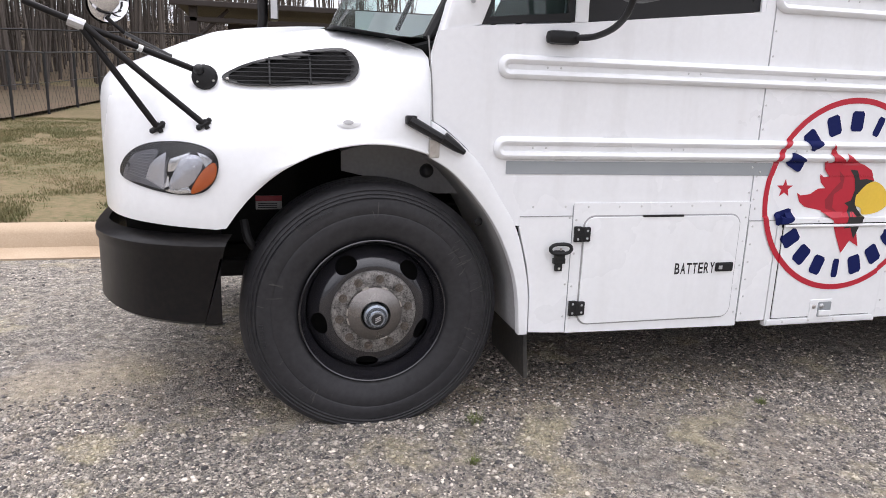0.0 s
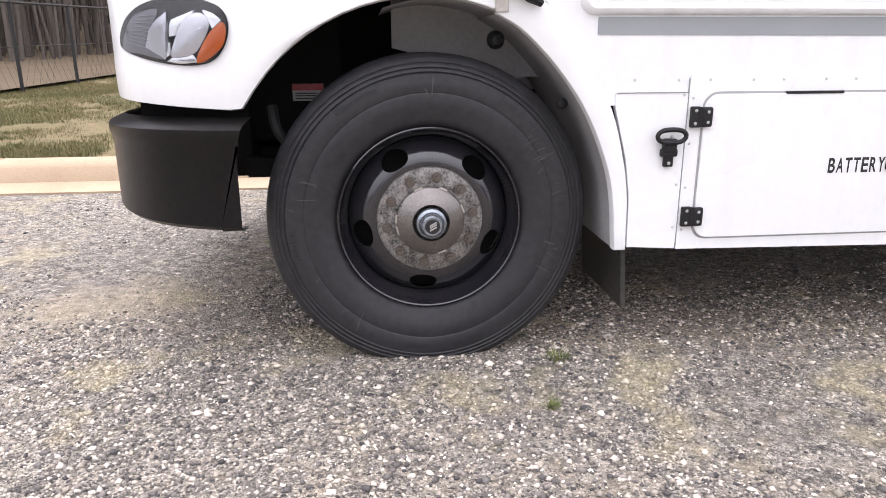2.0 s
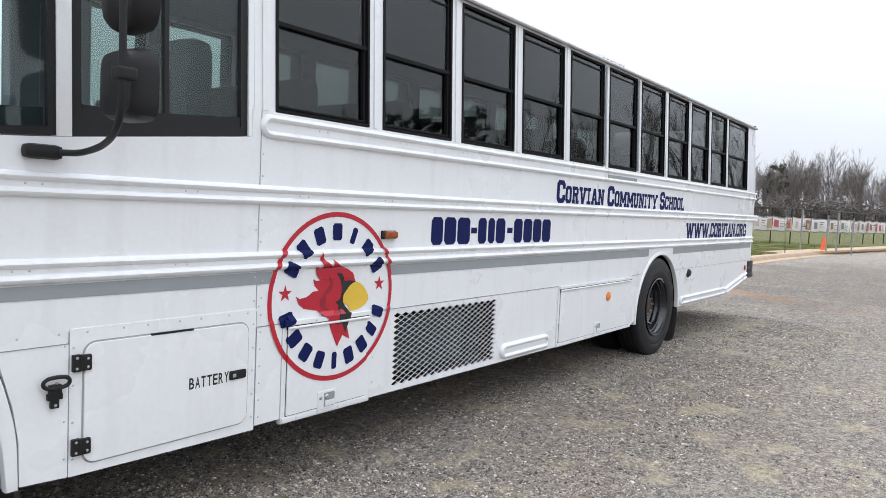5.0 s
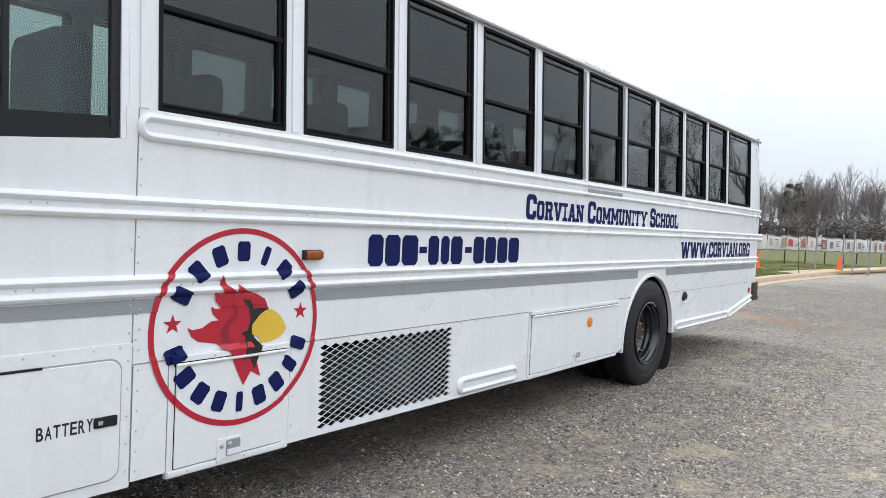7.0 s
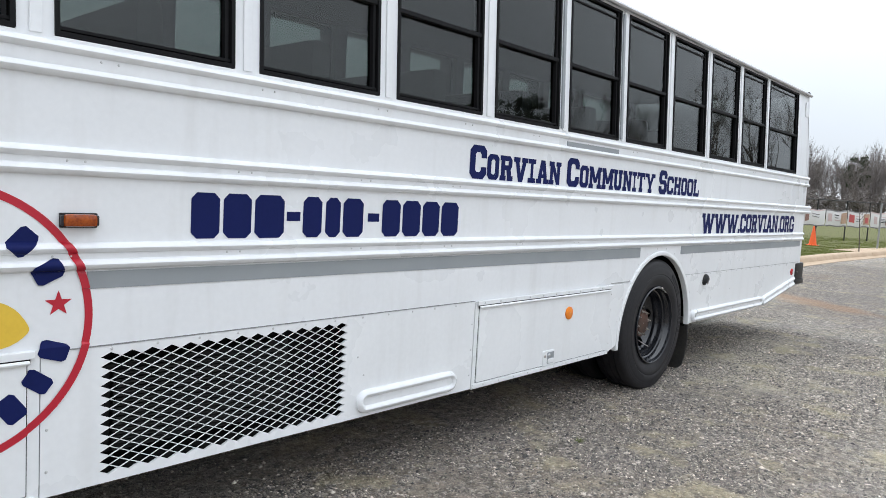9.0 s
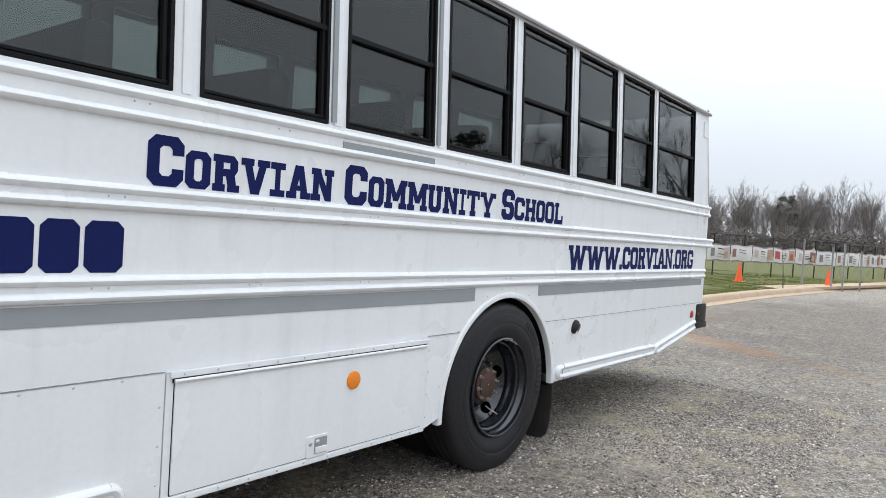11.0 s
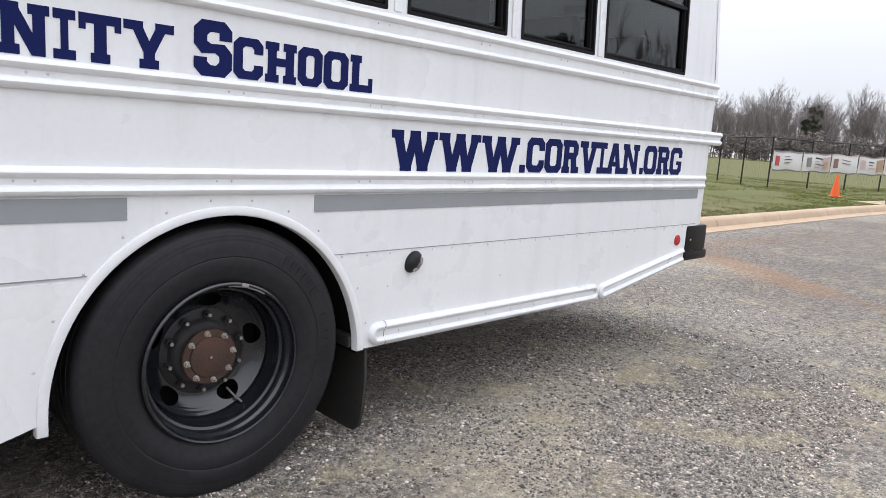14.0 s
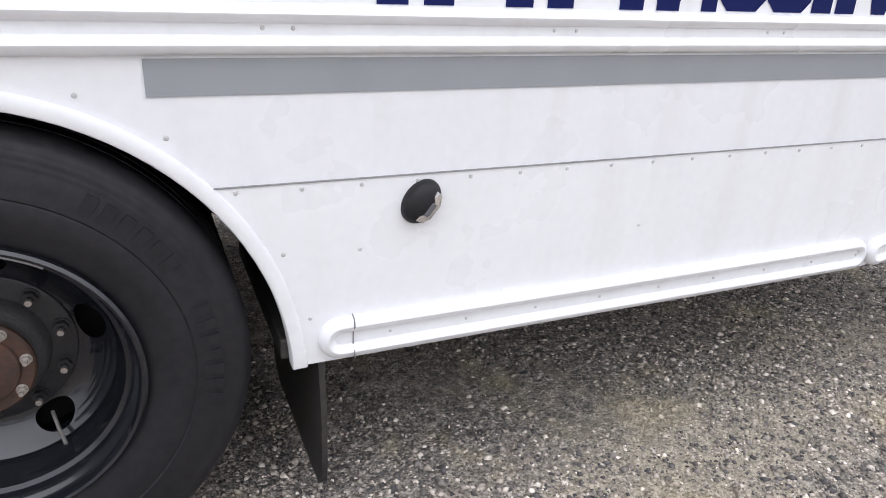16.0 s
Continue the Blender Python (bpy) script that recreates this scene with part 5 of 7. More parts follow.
    part("grab_handle", g_tube(smooth_path([(0.315, 0.0, 1.69), (0.312, -0.035, 1.705), (0.335, -0.04, 1.75), (0.358, -0.035, 1.795), (0.362, 0.0, 1.81)], 4), 0.010, 8), "alu", bus, "worn grab handle", smooth=True)


cab()


# ---- seats and driver's seat behind the glass ----
def seats():
    for i in range(11):
        x = 1.95 + i * 0.76
        for y0 in (0.12, 1.42):
            g = g_box(x, x + 0.12, y0, y0 + 0.88, 1.20, 2.07, 0.058)
            part("passenger_seat", merge(g, g_box(x - 0.36, x, y0, y0 + 0.88, 1.18, 1.36, 0.04)), "seat", bus, "high-backed dark vinyl bench seat", smooth=True)
    g = merge(g_box(1.44, 1.60, 0.34, 0.86, 1.40, 2.19, 0.075), g_box(1.00, 1.5, 0.34, 0.86, 1.25, 1.42, 0.06))
    part("driver_seat", g, "seat", bus, "dark high-backed driver's seat", smooth=True)


seats()


# ---- details of the bonnet ----
def ring_patch(outline, off, off2, material, name, label="", w=0.02, edge=0.012):
    """A raised rim that follows an outline on the bonnet's side."""
    n = len(outline)
    cx, cz = sum(p[0] for p in outline) / n, sum(p[1] for p in outline) / n
    vs, fs = [], []
    for x, z in outline:
        d = Vector((cx - x, 0, cz - z))
        k = d.normalized() * w
        y = hood_y(x, z)
        for dx, dz, o in ((0, 0, -0.004), (0.2 * k.x, 0.2 * k.z, off), (k.x, k.z, off2), (k.x * 1.15, k.z * 1.15, -0.004)):
            vs.append((x + dx, hood_y(x + dx, z + dz) - o if o > 0 else y + 0.004, z + dz))
    for i in range(n):
        j = (i + 1) % n
        for k in range(3):
            fs.append((i * 4 + k, j * 4 + k, j * 4 + k + 1, i * 4 + k + 1))
    return part(name, (vs, fs), material, bus, label, smooth=True)


def fill_patch(outline, off, material, name, label="", rings=5, dome=0.0, parent=None):
    """A patch inside an outline, lying off the bonnet's side."""
    n = len(outline)
    cx, cz = sum(p[0] for p in outline) / n, sum(p[1] for p in outline) / n
    vs, fs = [(cx, hood_y(cx, cz) - off - dome, cz)], []
    for k in range(1, rings + 1):
        t = k / rings
        for x, z in outline:
            px, pz = cx + (x - cx) * t, cz + (z - cz) * t
            vs.append((px, hood_y(px, pz) - off - dome * (1 - t * t), pz))
    for i in range(n):
        j = (i + 1) % n
        fs.append((0, 1 + i, 1 + j))
        for k in range(rings - 1):
            a, b = 1 + k * n + i, 1 + k * n + j
            fs.append((a, a + n, b + n, b))
    return part(name, (vs, fs), material, parent or bus, label, smooth=True)


def closed(pts, n=5):
    p = [Vector((x, 0, z)) for x, z in pts]
    m = len(p)
    out = []
    for i in range(m):
        a, b, c, d = p[i - 1], p[i], p[(i + 1) % m], p[(i + 2) % m]
        for k in range(n):
            t = k / n
            q = 0.5 * (2 * b + (c - a) * t + (2 * a - 5 * b + 4 * c - d) * t * t + (3 * b - a - 3 * c + d) * t ** 3)
            out.append((q.x, q.z))
    return out


def scaled(pts, s, dx=0, dz=0):
    cx, cz = sum(p[0] for p in pts) / len(pts), sum(p[1] for p in pts) / len(pts)
    return [(cx + (x - cx) * s + dx, cz + (z - cz) * s + dz) for x, z in pts]


def headlight():
    lamp = new("headlight")
    lamp.parent = bus
    tagged(lamp, "clear swept headlight with an amber corner")
    o = closed([(x - 0.014, z - 0.010) for x, z in ((-0.580, 1.098), (-0.608, 1.148), (-0.70, 1.172), (-0.82, 1.162), (-0.898, 1.120), (-0.936, 1.056), (-0.905, 1.022), (-0.77, 0.990), (-0.655, 0.990), (-0.600, 1.03))])
    fill_patch(scaled(o, 1.0), 0.006, "plastic", "lamp_housing", "black lamp housing", parent=lamp)
    def at(*pts):
        """Points of the lamp face, across and down from its upper left corner in thirds of a millimetre."""
        return [(-0.949 + (u - 185) * 0.000664, 1.15 - (v - 130) * 0.00065) for u, v in pts]

    fill_patch(closed(at((205, 325), (262, 205), (335, 168), (410, 165), (365, 250), (340, 318), (425, 372), (300, 348))), 0.010, "smoke", "lamp_bezel", "smoky grey cavity", parent=lamp)
    for k in range(9):
        (xa, za), (xb, zb) = at((240 + 10 * k, 300 - 14 * k), (350 + 5 * k, 328 - 18 * k))
        part("bezel_rib", g_tube([(xa, hood_y(xa, za) - 0.012, za), (xb, hood_y(xb, zb) - 0.012, zb)], 0.0016, 5), "smoke", lamp)
    fill_patch(at((398, 205), (452, 170), (444, 240), (446, 335), (432, 374), (336, 320), (362, 245)), 0.013, "lampgrey", "reflector", "satin grey reflector", parent=lamp)
    fill_patch(at((452, 215), (462, 205), (450, 275), (455, 320), (436, 345), (440, 260)), 0.015, "smoke", "reflector_seam", parent=lamp)
    fill_patch(at((472, 205), (578, 166), (540, 210), (498, 268), (456, 276), (460, 235)), 0.014, "chrome", "reflector", "bright chrome reflector", parent=lamp)
    fill_patch(closed(at((482, 290), (540, 192), (610, 180), (640, 222), (612, 290), (560, 350), (462, 362))), 0.015, "lampgrey", "reflector_bowl", dome=0.006, parent=lamp)
    fill_patch(at((438, 380), (462, 366), (560, 352), (582, 384), (500, 392)), 0.014, "chrome", "reflector", parent=lamp)
    fill_patch(at((440, 362), (452, 300), (462, 300), (460, 352)), 0.0165, "chrome", "reflector", parent=lamp)
    fill_patch(at((612, 164), (660, 180), (692, 208), (652, 244), (632, 200)), 0.014, "chrome", "reflector", parent=lamp)
    fill_patch(closed(at((695, 217), (711, 252), (690, 318), (625, 372), (574, 384), (600, 318), (642, 258))), 0.018, "amber", "turn_signal", "amber corner lens", dome=0.004, parent=lamp)
    g = fill_patch(scaled(o, 0.985), 0.024, "lens", "lamp_lens", "clear plastic lens", dome=0.006, parent=lamp)
    g.visible_shadow = False


headlight()


def hood_vent():
    vent = new("hood_vent")
    vent.parent = bus
    tagged(vent, "black plastic bonnet vent with thin slats")
    o = closed([(x - 0.024, z - 0.022) for x, z in ((-0.560, 1.410), (-0.50, 1.452), (-0.40, 1.487), (-0.26, 1.520), (-0.13, 1.537), (-0.075, 1.52), (-0.055, 1.465), (-0.085, 1.415), (-0.16, 1.400), (-0.34, 1.385), (-0.49, 1.385))])
    ring_patch(o, 0.018, 0.014, "plastic", "vent_frame", w=0.026).parent = vent
    inn = scaled(o, 0.90)
    fill_patch(inn, 0.004, "void", "vent_mouth", rings=9, parent=vent)
    for k in range(8):
        z = 1.376 + 0.0165 * k
        xs = [x for x, zz in inn if abs(zz - z - 0.004) < 0.03]
        if not xs:
            continue
        # span of the mouth at this height
        row = []
        for i in range(len(inn)):
            (xa, za), (xb, zb) = inn[i], inn[(i + 1) % len(inn)]
            if (za - z) * (zb - z) < 0:
                row.append(xa + (xb - xa) * (z - za) / (zb - za))
        if len(row) >= 2:
            a, b = min(row), max(row)
            pts = [(a + (b - a) * t / 8, hood_y(a + (b - a) * t / 8, z) - 0.0175, z + 0.006 * t / 8) for t in range(9)]
            part("slat", g_tube(pts, 0.0030, 6), "plastic", vent)
    for x in (-0.409, -0.259):
        zs = [z for xx, z in inn if abs(xx - x) < 0.03]
        part("vent_divider", g_tube([(x, hood_y(x, z) - 0.019, z) for z in (min(zs), (min(zs) + max(zs)) / 2, max(zs))], 0.004, 6), "plastic", vent)
    part("screw", g_dome((-0.562, hood_y(-0.562, 1.383) - 0.019, 1.383), 0.006, 0.003), "zinc", vent)


hood_vent()


def hood_bits():
    o = [(-0.137 + 0.045 * math.cos(a), 1.243 + 0.020 * math.sin(a)) for a in [k * math.pi / 10 for k in range(20)]]
    fill_patch(o, 0.004, "white2", "wing_lamp", "small clear lamp on the wing", dome=0.006)
    fill_patch(scaled(o, 0.42), 0.013, "liner", "lamp_centre")
    # rubber bonnet latch
    part("bonnet_latch", merge(
        g_tube([(0.086, -0.022, 1.256), (0.168, -0.030, 1.212), (0.236, -0.030, 1.176)], [0.020, 0.018, 0.016], 8),
        g_tube([(0.212, -0.030, 1.196), (0.262, -0.036, 1.162), (0.296, -0.030, 1.142)], [0.024, 0.018, 0.010], 8),
        g_box(0.072, 0.112, -0.03, 0.005, 1.240, 1.274, 0.006)), "plastic", bus, "black rubber bonnet latch", smooth=True)
    part("latch_bracket", g_box(0.163, 0.203, -0.016, 0.01, 1.12, 1.19, 0.004), "zinc", bus)


hood_bits()


def crossover_mirror():
    """Round convex mirror on a tripod of black tubes standing on the wing."""
    m = new("crossover_mirror")
    m.parent = bus
    tagged(m, "round convex mirror on black tubular arms")
    jx = (-1.034, 0.06, 1.549)
    dx, dz = -0.641, 1.398
    d = (dx, hood_y(dx, dz) - 0.026, dz)
    f1 = (-0.800, hood_y(-0.800, 1.206) - 0.012, 1.206)
    f2 = (-0.641, hood_y(-0.641, 1.223) - 0.012, 1.223)
    far = (-1.178, 0.06, 1.607)
    part("arm", g_tube([d, jx, far], 0.0115, 10), "bumper", m, smooth=True)
    part("leg", g_tube([f1, (jx[0] + 0.02, jx[1], jx[2] - 0.015)], 0.0115, 10), "bumper", m, smooth=True)
    part("leg", g_tube([f2, (jx[0] + 0.03, jx[1], jx[2] - 0.01)], 0.0115, 10), "bumper", m, smooth=True)
    part("clamp", g_tube([(jx[0] - 0.016, jx[1] - 0.004, jx[2] + 0.006), (jx[0] + 0.03, jx[1] + 0.004, jx[2] - 0.012)], 0.020, 10), "alu", m, "bright metal clamp")
    part("mount_disc", merge(g_cyl((d[0], d[1] + 0.05, d[2] - 0.012), (d[0], d[1] - 0.034, d[2] - 0.012), 0.045, 28), g_dome((d[0], d[1] - 0.034, d[2] - 0.012), 0.043, 0.010, 28, 4)), "plastic", m, "black round mirror foot", smooth=True)
    part("mount_socket", g_dome((d[0] - 0.018, d[1] - 0.036, d[2] + 0.014), 0.02, 0.03, 12, 4), "plastic", m, smooth=True)
    for b in ((-0.02, -0.035), (0.026, -0.03)):
        part("screw", g_dome((d[0] + b[0] * 1.2, d[1] - 0.040, d[2] + b[1] + 0.006), 0.005, 0.005, 8, 2), "zinc", m)
    for f in (f1, f2):
        part("foot", merge(g_tube([(f[0] - 0.022, f[1], f[2] - 0.014), (f[0] + 0.020, f[1] - 0.004, f[2] + 0.012)], 0.010, 8), g_tube([(f[0] - 0.002, f[1] - 0.004, f[2] + 0.016), (f[0] + 0.012, f[1], f[2] - 0.016)], 0.009, 8),
                           g_dome((f[0] + 0.018, f[1] - 0.006, f[2] + 0.015), 0.010, 0.008, 8, 2), g_dome((f[0] - 0.018, f[1] - 0.006, f[2] - 0.012), 0.010, 0.008, 8, 2)), "plastic", m, smooth=True)
    c = (-0.945, 0.16, 1.628)
    head = moved(g_dome((0, 0, 0), 0.072, 0.05, 28, 6), pose(*c, 20, 0, 35))
    part("mirror_head", head, "chrome", m, "convex mirror glass", smooth=True)
    part("mirror_back", moved(g_lathe([(0.076, -0.006), (0.078, 0.004), (0.066, 0.03), (0.03, 0.05), (0.001, 0.052)], 28), pose(*c, 20, 0, 35)), "plastic", m, smooth=True)
    part("short_arm", g_tube([(-0.779, 0.42, 1.462), (-0.894, 0.12, 1.526), (-0.95, 0.14, 1.575)], 0.007, 8), "bumper", m, smooth=True)
    part("arm_label", g_tube([(-0.850, 0.112, 1.4780), (-0.836, 0.1165, 1.4725)], 0.0122, 10, False), "paper", m)
    # the same mirror of the far wing
    part("far_arm", g_tube([(-0.44, 2.22, 1.58), (-0.413, 2.25, 1.75), (-0.413, 2.25, 2.3)], 0.034, 10), "bumper", m, smooth=True)
    part("far_mirror", g_box(-0.372, -0.318, 2.16, 2.30, 1.752, 2.3, 0.012), "bumper", m, smooth=True)
    part("far_mirror_glass", g_box(-0.366, -0.324, 2.150, 2.157, 1.760, 2.29, 0.003), "alu", m, "pale mirror glass")


crossover_mirror()


def g_shell(x0, x1, y0, y1, z0, z1):
    """Mirror shell: a box swollen to a rounded back with soft corners."""
    vs, fs = [], []
    rings, n = 7, 32
    cy, cz, hy, hz = (y0 + y1) / 2, (z0 + z1) / 2, (y1 - y0) / 2, (z1 - z0) / 2
    for k in range(rings + 1):
        u = k / rings
        s = (1 - (1 - u) ** 3.2) ** (1 / 3.2)
        for i in range(n):
            a = 2 * math.pi * i / n
            c, d = math.cos(a), math.sin(a)
            p = (abs(c) ** 5 + abs(d) ** 5) ** -0.2
            vs.append((x0 + (x1 - x0) * u, cy + hy * c * p * (0.35 + 0.65 * s), cz + hz * d * p * (0.45 + 0.55 * s)))
    for k in range(rings):
        for i in range(n):
            j = (i + 1) % n
            fs.append((k * n + i, k * n + j, (k + 1) * n + j, (k + 1) * n + i))
    fs += [tuple(range(n))[::-1], tuple(rings * n + i for i in range(n))]
    return vs, fs


def side_mirror():
    m = new("side_mirror")
    m.parent = bus
    tagged(m, "tall black side mirror on a bent arm")
    part("mirror_base", merge(g_box(0.603, 0.733, -0.045, 0.006, 1.551, 1.603, 0.022)), "plastic", m, smooth=True)
    path = smooth_path([(0.718, -0.045, 1.577), (0.756, -0.12, 1.581), (0.762, -0.26, 1.608), (0.738, -0.39, 1.66), (0.728, -0.435, 1.76), (0.726, -0.44, 2.0), (0.726, -0.44, 2.55)], 5)
    part("mirror_arm", g_tube(path, 0.0118, 12), "plastic", m, smooth=True)
    for z0, z1 in ((1.690, 1.930), (1.990, 2.36)):
        head = g_shell(0.765, 0.868, -0.412, -0.172, z0, z1)
        part("mirror_head", head, "plastic", m, "black mirror shell", smooth=True)
        part("mirror_glass", g_box(0.866, 0.870, -0.385, -0.199, z0 + 0.03, z1 - 0.03, 0.002), "chrome", m)
    part("mirror_clamp", g_box(0.706, 0.770, -0.458, -0.405, 1.805, 1.845, 0.008), "plastic", m)


side_mirror()


# ---- doors, hinges, lamps and fittings of the side ----
def outline_gap(x0, x1, z0, z1, r, w, y, name, parent, material="void"):
    a, b = rrect(x0, x1, z0, z1, r), rrect(x0 + w, x1 - w, z0 + w, z1 - w, max(r - w, 0.001))
    n = len(a)
    vs = [(x, y, z) for x, z in a] + [(x, y, z) for x, z in b]
    fs = [(i, (i + 1) % n, n + (i + 1) % n, n + i) for i in range(n)]
    return part(name, (vs, fs), material, parent)


def battery_door():
    d = new("battery_door")
    d.parent = bus
    tagged(d, "white battery compartment door with black hinges")
    x0, x1, z0, z1 = 0.828, 1.562, 0.424, 0.882
    outline_gap(x0 - 0.007, x1 + 0.006, z0 - 0.006, z1 + 0.007, 0.05, 0.016, -0.0046, "door_seal", d, "liner")
    part("door_panel", g_slab(rrect(x0, x1, z0, z1, 0.046), -0.011, -0.0045, 0.002), "white2", d)
    part("drip_strip", g_slab([(1.09, 0.880), (1.09, 0.888), (1.28, 0.888), (1.28, 0.880)], -0.013, -0.004), "plastic", d)
    for zc in (0.813, 0.496):
        part("hinge", merge(g_box(0.782, 0.812, -0.020, -0.004, zc - 0.032, zc + 0.032, 0.003), g_box(0.815, 0.850, -0.026, -0.010, zc - 0.031, zc + 0.031, 0.008),
                            g_cyl((0.8135, -0.016, zc - 0.03), (0.8135, -0.016, zc + 0.03), 0.0085, 10)), "plastic", d, "black hinge")
        for dx, dz in ((0.796, 0.02), (0.796, -0.02), (0.834, 0.016), (0.834, -0.016)):
            part("hinge_bolt", g_dome((dx, -0.0205 if dx < 0.81 else -0.0262, zc + dz), 0.0055, 0.003, 8, 2), "liner", d)
    part("door_latch", g_box(1.462, 1.550, -0.019, -0.010, 0.634, 0.674, 0.006), "plastic", d, "black paddle latch")
    part("latch_button", g_box(1.476, 1.494, -0.0215, -0.018, 0.645, 0.661, 0.002), "liner", d)


battery_door()


def skirt_latch():
    m = new("rubber_latch")
    m.parent = bus
    tagged(m, "black pull-down latch with a ring grip")
    ring = [(0.720 + 0.034 * math.copysign(1, math.cos(a)) * (abs(math.cos(a)) ** 0.6) + 0.012 * math.cos(a), -0.030, 0.757 + 0.020 * math.sin(a)) for a in [k * math.pi / 12 for k in range(25)]]
    part("ring", g_tube(ring, 0.0075, 8, cap=False), "plastic", m, smooth=True)
    part("strap", merge(g_box(0.700, 0.742, -0.028, -0.004, 0.705, 0.748, 0.005), g_box(0.694, 0.746, -0.026, -0.004, 0.692, 0.716, 0.005), g_box(0.706, 0.736, -0.020, -0.004, 0.660, 0.695, 0.004)), "plastic", m)
    for z in (0.755, 0.672):
        part("latch_bolt", g_dome((0.721, -0.021 if z < 0.7 else -0.028, z), 0.006, 0.004, 8, 2), "zinc", m)


skirt_latch()


def locker_door(x0, x1, z0, z1, hx, hz, y, name, label, rail_over=0.012):
    d = new(name)
    d.parent = bus
    tagged(d, label)
    outline_gap(x0 - 0.004, x1 + 0.004, z0 - 0.004, z1 + 0.004, 0.004, 0.010, y - 0.0005, "door_gap", d)
    part("door_panel", g_slab(rrect(x0, x1, z0, z1, 0.004, 2), y - 0.007, y - 0.001, 0.0015), "white2", d)
    part("hinge_gap", g_slab([(x0 - 0.01, z1 - 0.012), (x0 - 0.01, z1 + 0.006), (x1 + 0.01, z1 + 0.006), (x1 + 0.01, z1 - 0.012)], y - 0.0085, y - 0.002), "void", d)
    part("hinge_barrel", g_cyl((x0 - 0.006, y - 0.012, z1 - 0.005), (x1 + 0.006, y - 0.012, z1 - 0.005), 0.0070, 8), "white2", d, smooth=True)
    part("hinge_rail", g_box(x0 - 0.022, x1 + 0.022, y - 0.014, y - 0.0005, z1 + 0.006, z1 + 0.030, 0.003), "white2", d)
    part("bottom_flange", g_box(x0 - 0.026, x1 + 0.026, y - 0.009, y - 0.0005, z0 - 0.030, z0 - 0.006, 0.003), "white2", d)
    # recessed paddle handle
    part("handle_plate", g_slab(rrect(hx, hx + 0.125, hz, hz + 0.095, 0.008, 3), y - 0.011, y - 0.006, 0.002), "white2", d)
    part("handle_recess", g_slab(rrect(hx + 0.044, hx + 0.117, hz + 0.012, hz + 0.084, 0.006, 3), y - 0.0125, y - 0.010, 0.001), "grey", d)
    part("handle_paddle", g_box(hx + 0.048, hx + 0.113, y - 0.018, y - 0.0115, hz + 0.016, hz + 0.044, 0.004), "white2", d)
    part("lock", g_dome((hx + 0.022, y - 0.011, hz + 0.062), 0.0105, 0.006, 12, 3), "zinc", d)
    part("lock", g_dome((hx + 0.062, y - 0.0125, hz + 0.064), 0.013, 0.008, 12, 3), "alu", d)
    for i in range(int((x1 - x0) / 0.14)):
        part("rivet", g_dome((x0 + 0.03 + i * 0.14, y - 0.014, z1 + 0.018), 0.0055, 0.003, 8, 2), "rivet", d)
        part("rivet", g_dome((x0 + 0.06 + i * 0.14, y - 0.009, z0 - 0.018), 0.0055, 0.003, 8, 2), "rivet", d)


locker_door(1.792, 2.338, 0.400, 0.836, 1.990, 0.386, -0.007, "locker_door", "white flap door under the round emblem")
locker_door(4.552, 5.955, 0.402, 0.826, 5.184, 0.398, -0.007, "luggage_door", "wide white luggage door with an orange reflector")


def disc_lamp(x, z, r, h, material, name, label, y=-0.004):
    part(name, merge(g_lathe([(r * 1.02, 0), (r, -h * 0.6), (r * 0.85, -h), (0.001, -h * 1.05)], 28)), material, bus, label, smooth=True).location = (x, y, z)


disc_lamp(5.447, 0.709, 0.041, 0.008, "amber2", "orange_reflector", "round orange reflector", -0.015)
part("reflector_screw", g_dome((5.447, -0.0234, 0.709), 0.004, 0.003, 8, 2), "zinc", bus)
disc_lamp(10.036, 0.762, 0.036, 0.010, "redlens", "red_reflector", "round red reflector")
cup = g_lathe([(1.0, 0.0), (0.99, -0.008), (0.90, -0.020), (0.70, -0.029), (0.40, -0.034), (0.001, -0.035)], 36)
cup = ([(p[0] * 0.040, p[1], p[2] * 0.053) for p in cup[0]], cup[1])
part("kerb_lamp", moved(cup, pose(7.608, -0.003, 0.806, 0, 38, 0)), "plastic", bus, "black oval kerb lamp with a clear lens", smooth=True)
part("kerb_lamp_lens", moved(g_slab([(-0.002, -0.040), (0.016, -0.036), (0.026, -0.018), (0.026, 0.018), (0.016, 0.036), (-0.002, 0.040)], -0.036, -0.018, 0.004), pose(7.612, 0, 0.803, 0, 38, 0)), "chrome", bus, "clear lamp lens", smooth=True)
part("lens_insert", moved(g_box(0.004, 0.016, -0.0385, -0.034, -0.020, 0.014, 0.002), pose(7.612, 0, 0.803, 0, 38, 0)), "smoke", bus)
part("marker_base", g_box(2.430, 2.545, -0.012, 0.002, 1.252, 1.300, 0.004), "plastic", bus)
part("side_marker", g_box(2.436, 2.538, -0.036, -0.010, 1.256, 1.297, 0.012), "marker", bus, "amber side marker lamp", smooth=True)
for xc in (2.430, 2.536):
    part("marker_clip", g_box(xc, xc + 0.009, -0.026, -0.010, 1.260, 1.293, 0.003), "black", bus)
part("sill_vent", g_slab([(5.30, 1.755), (5.30, 1.785), (5.94, 1.785), (5.94, 1.755)], -0.0125, -0.006), "grey", bus, "thin grey sill strip")
part("pillar_strip", leaned(g_slab([(5.962, 1.86), (5.962, 2.70), (5.988, 2.70), (5.988, 1.86)], -0.006, 0.004)), "grey", bus)
part("pillar_strip", leaned(g_slab([(5.234, 1.86), (5.234, 2.70), (5.260, 2.70), (5.260, 1.86)], -0.006, 0.004)), "grey", bus)
part("cover_plate", g_slab(rrect(10.13, 10.25, 2.50, 2.66, 0.02), 0.028, 0.04, 0.003), "white", bus)
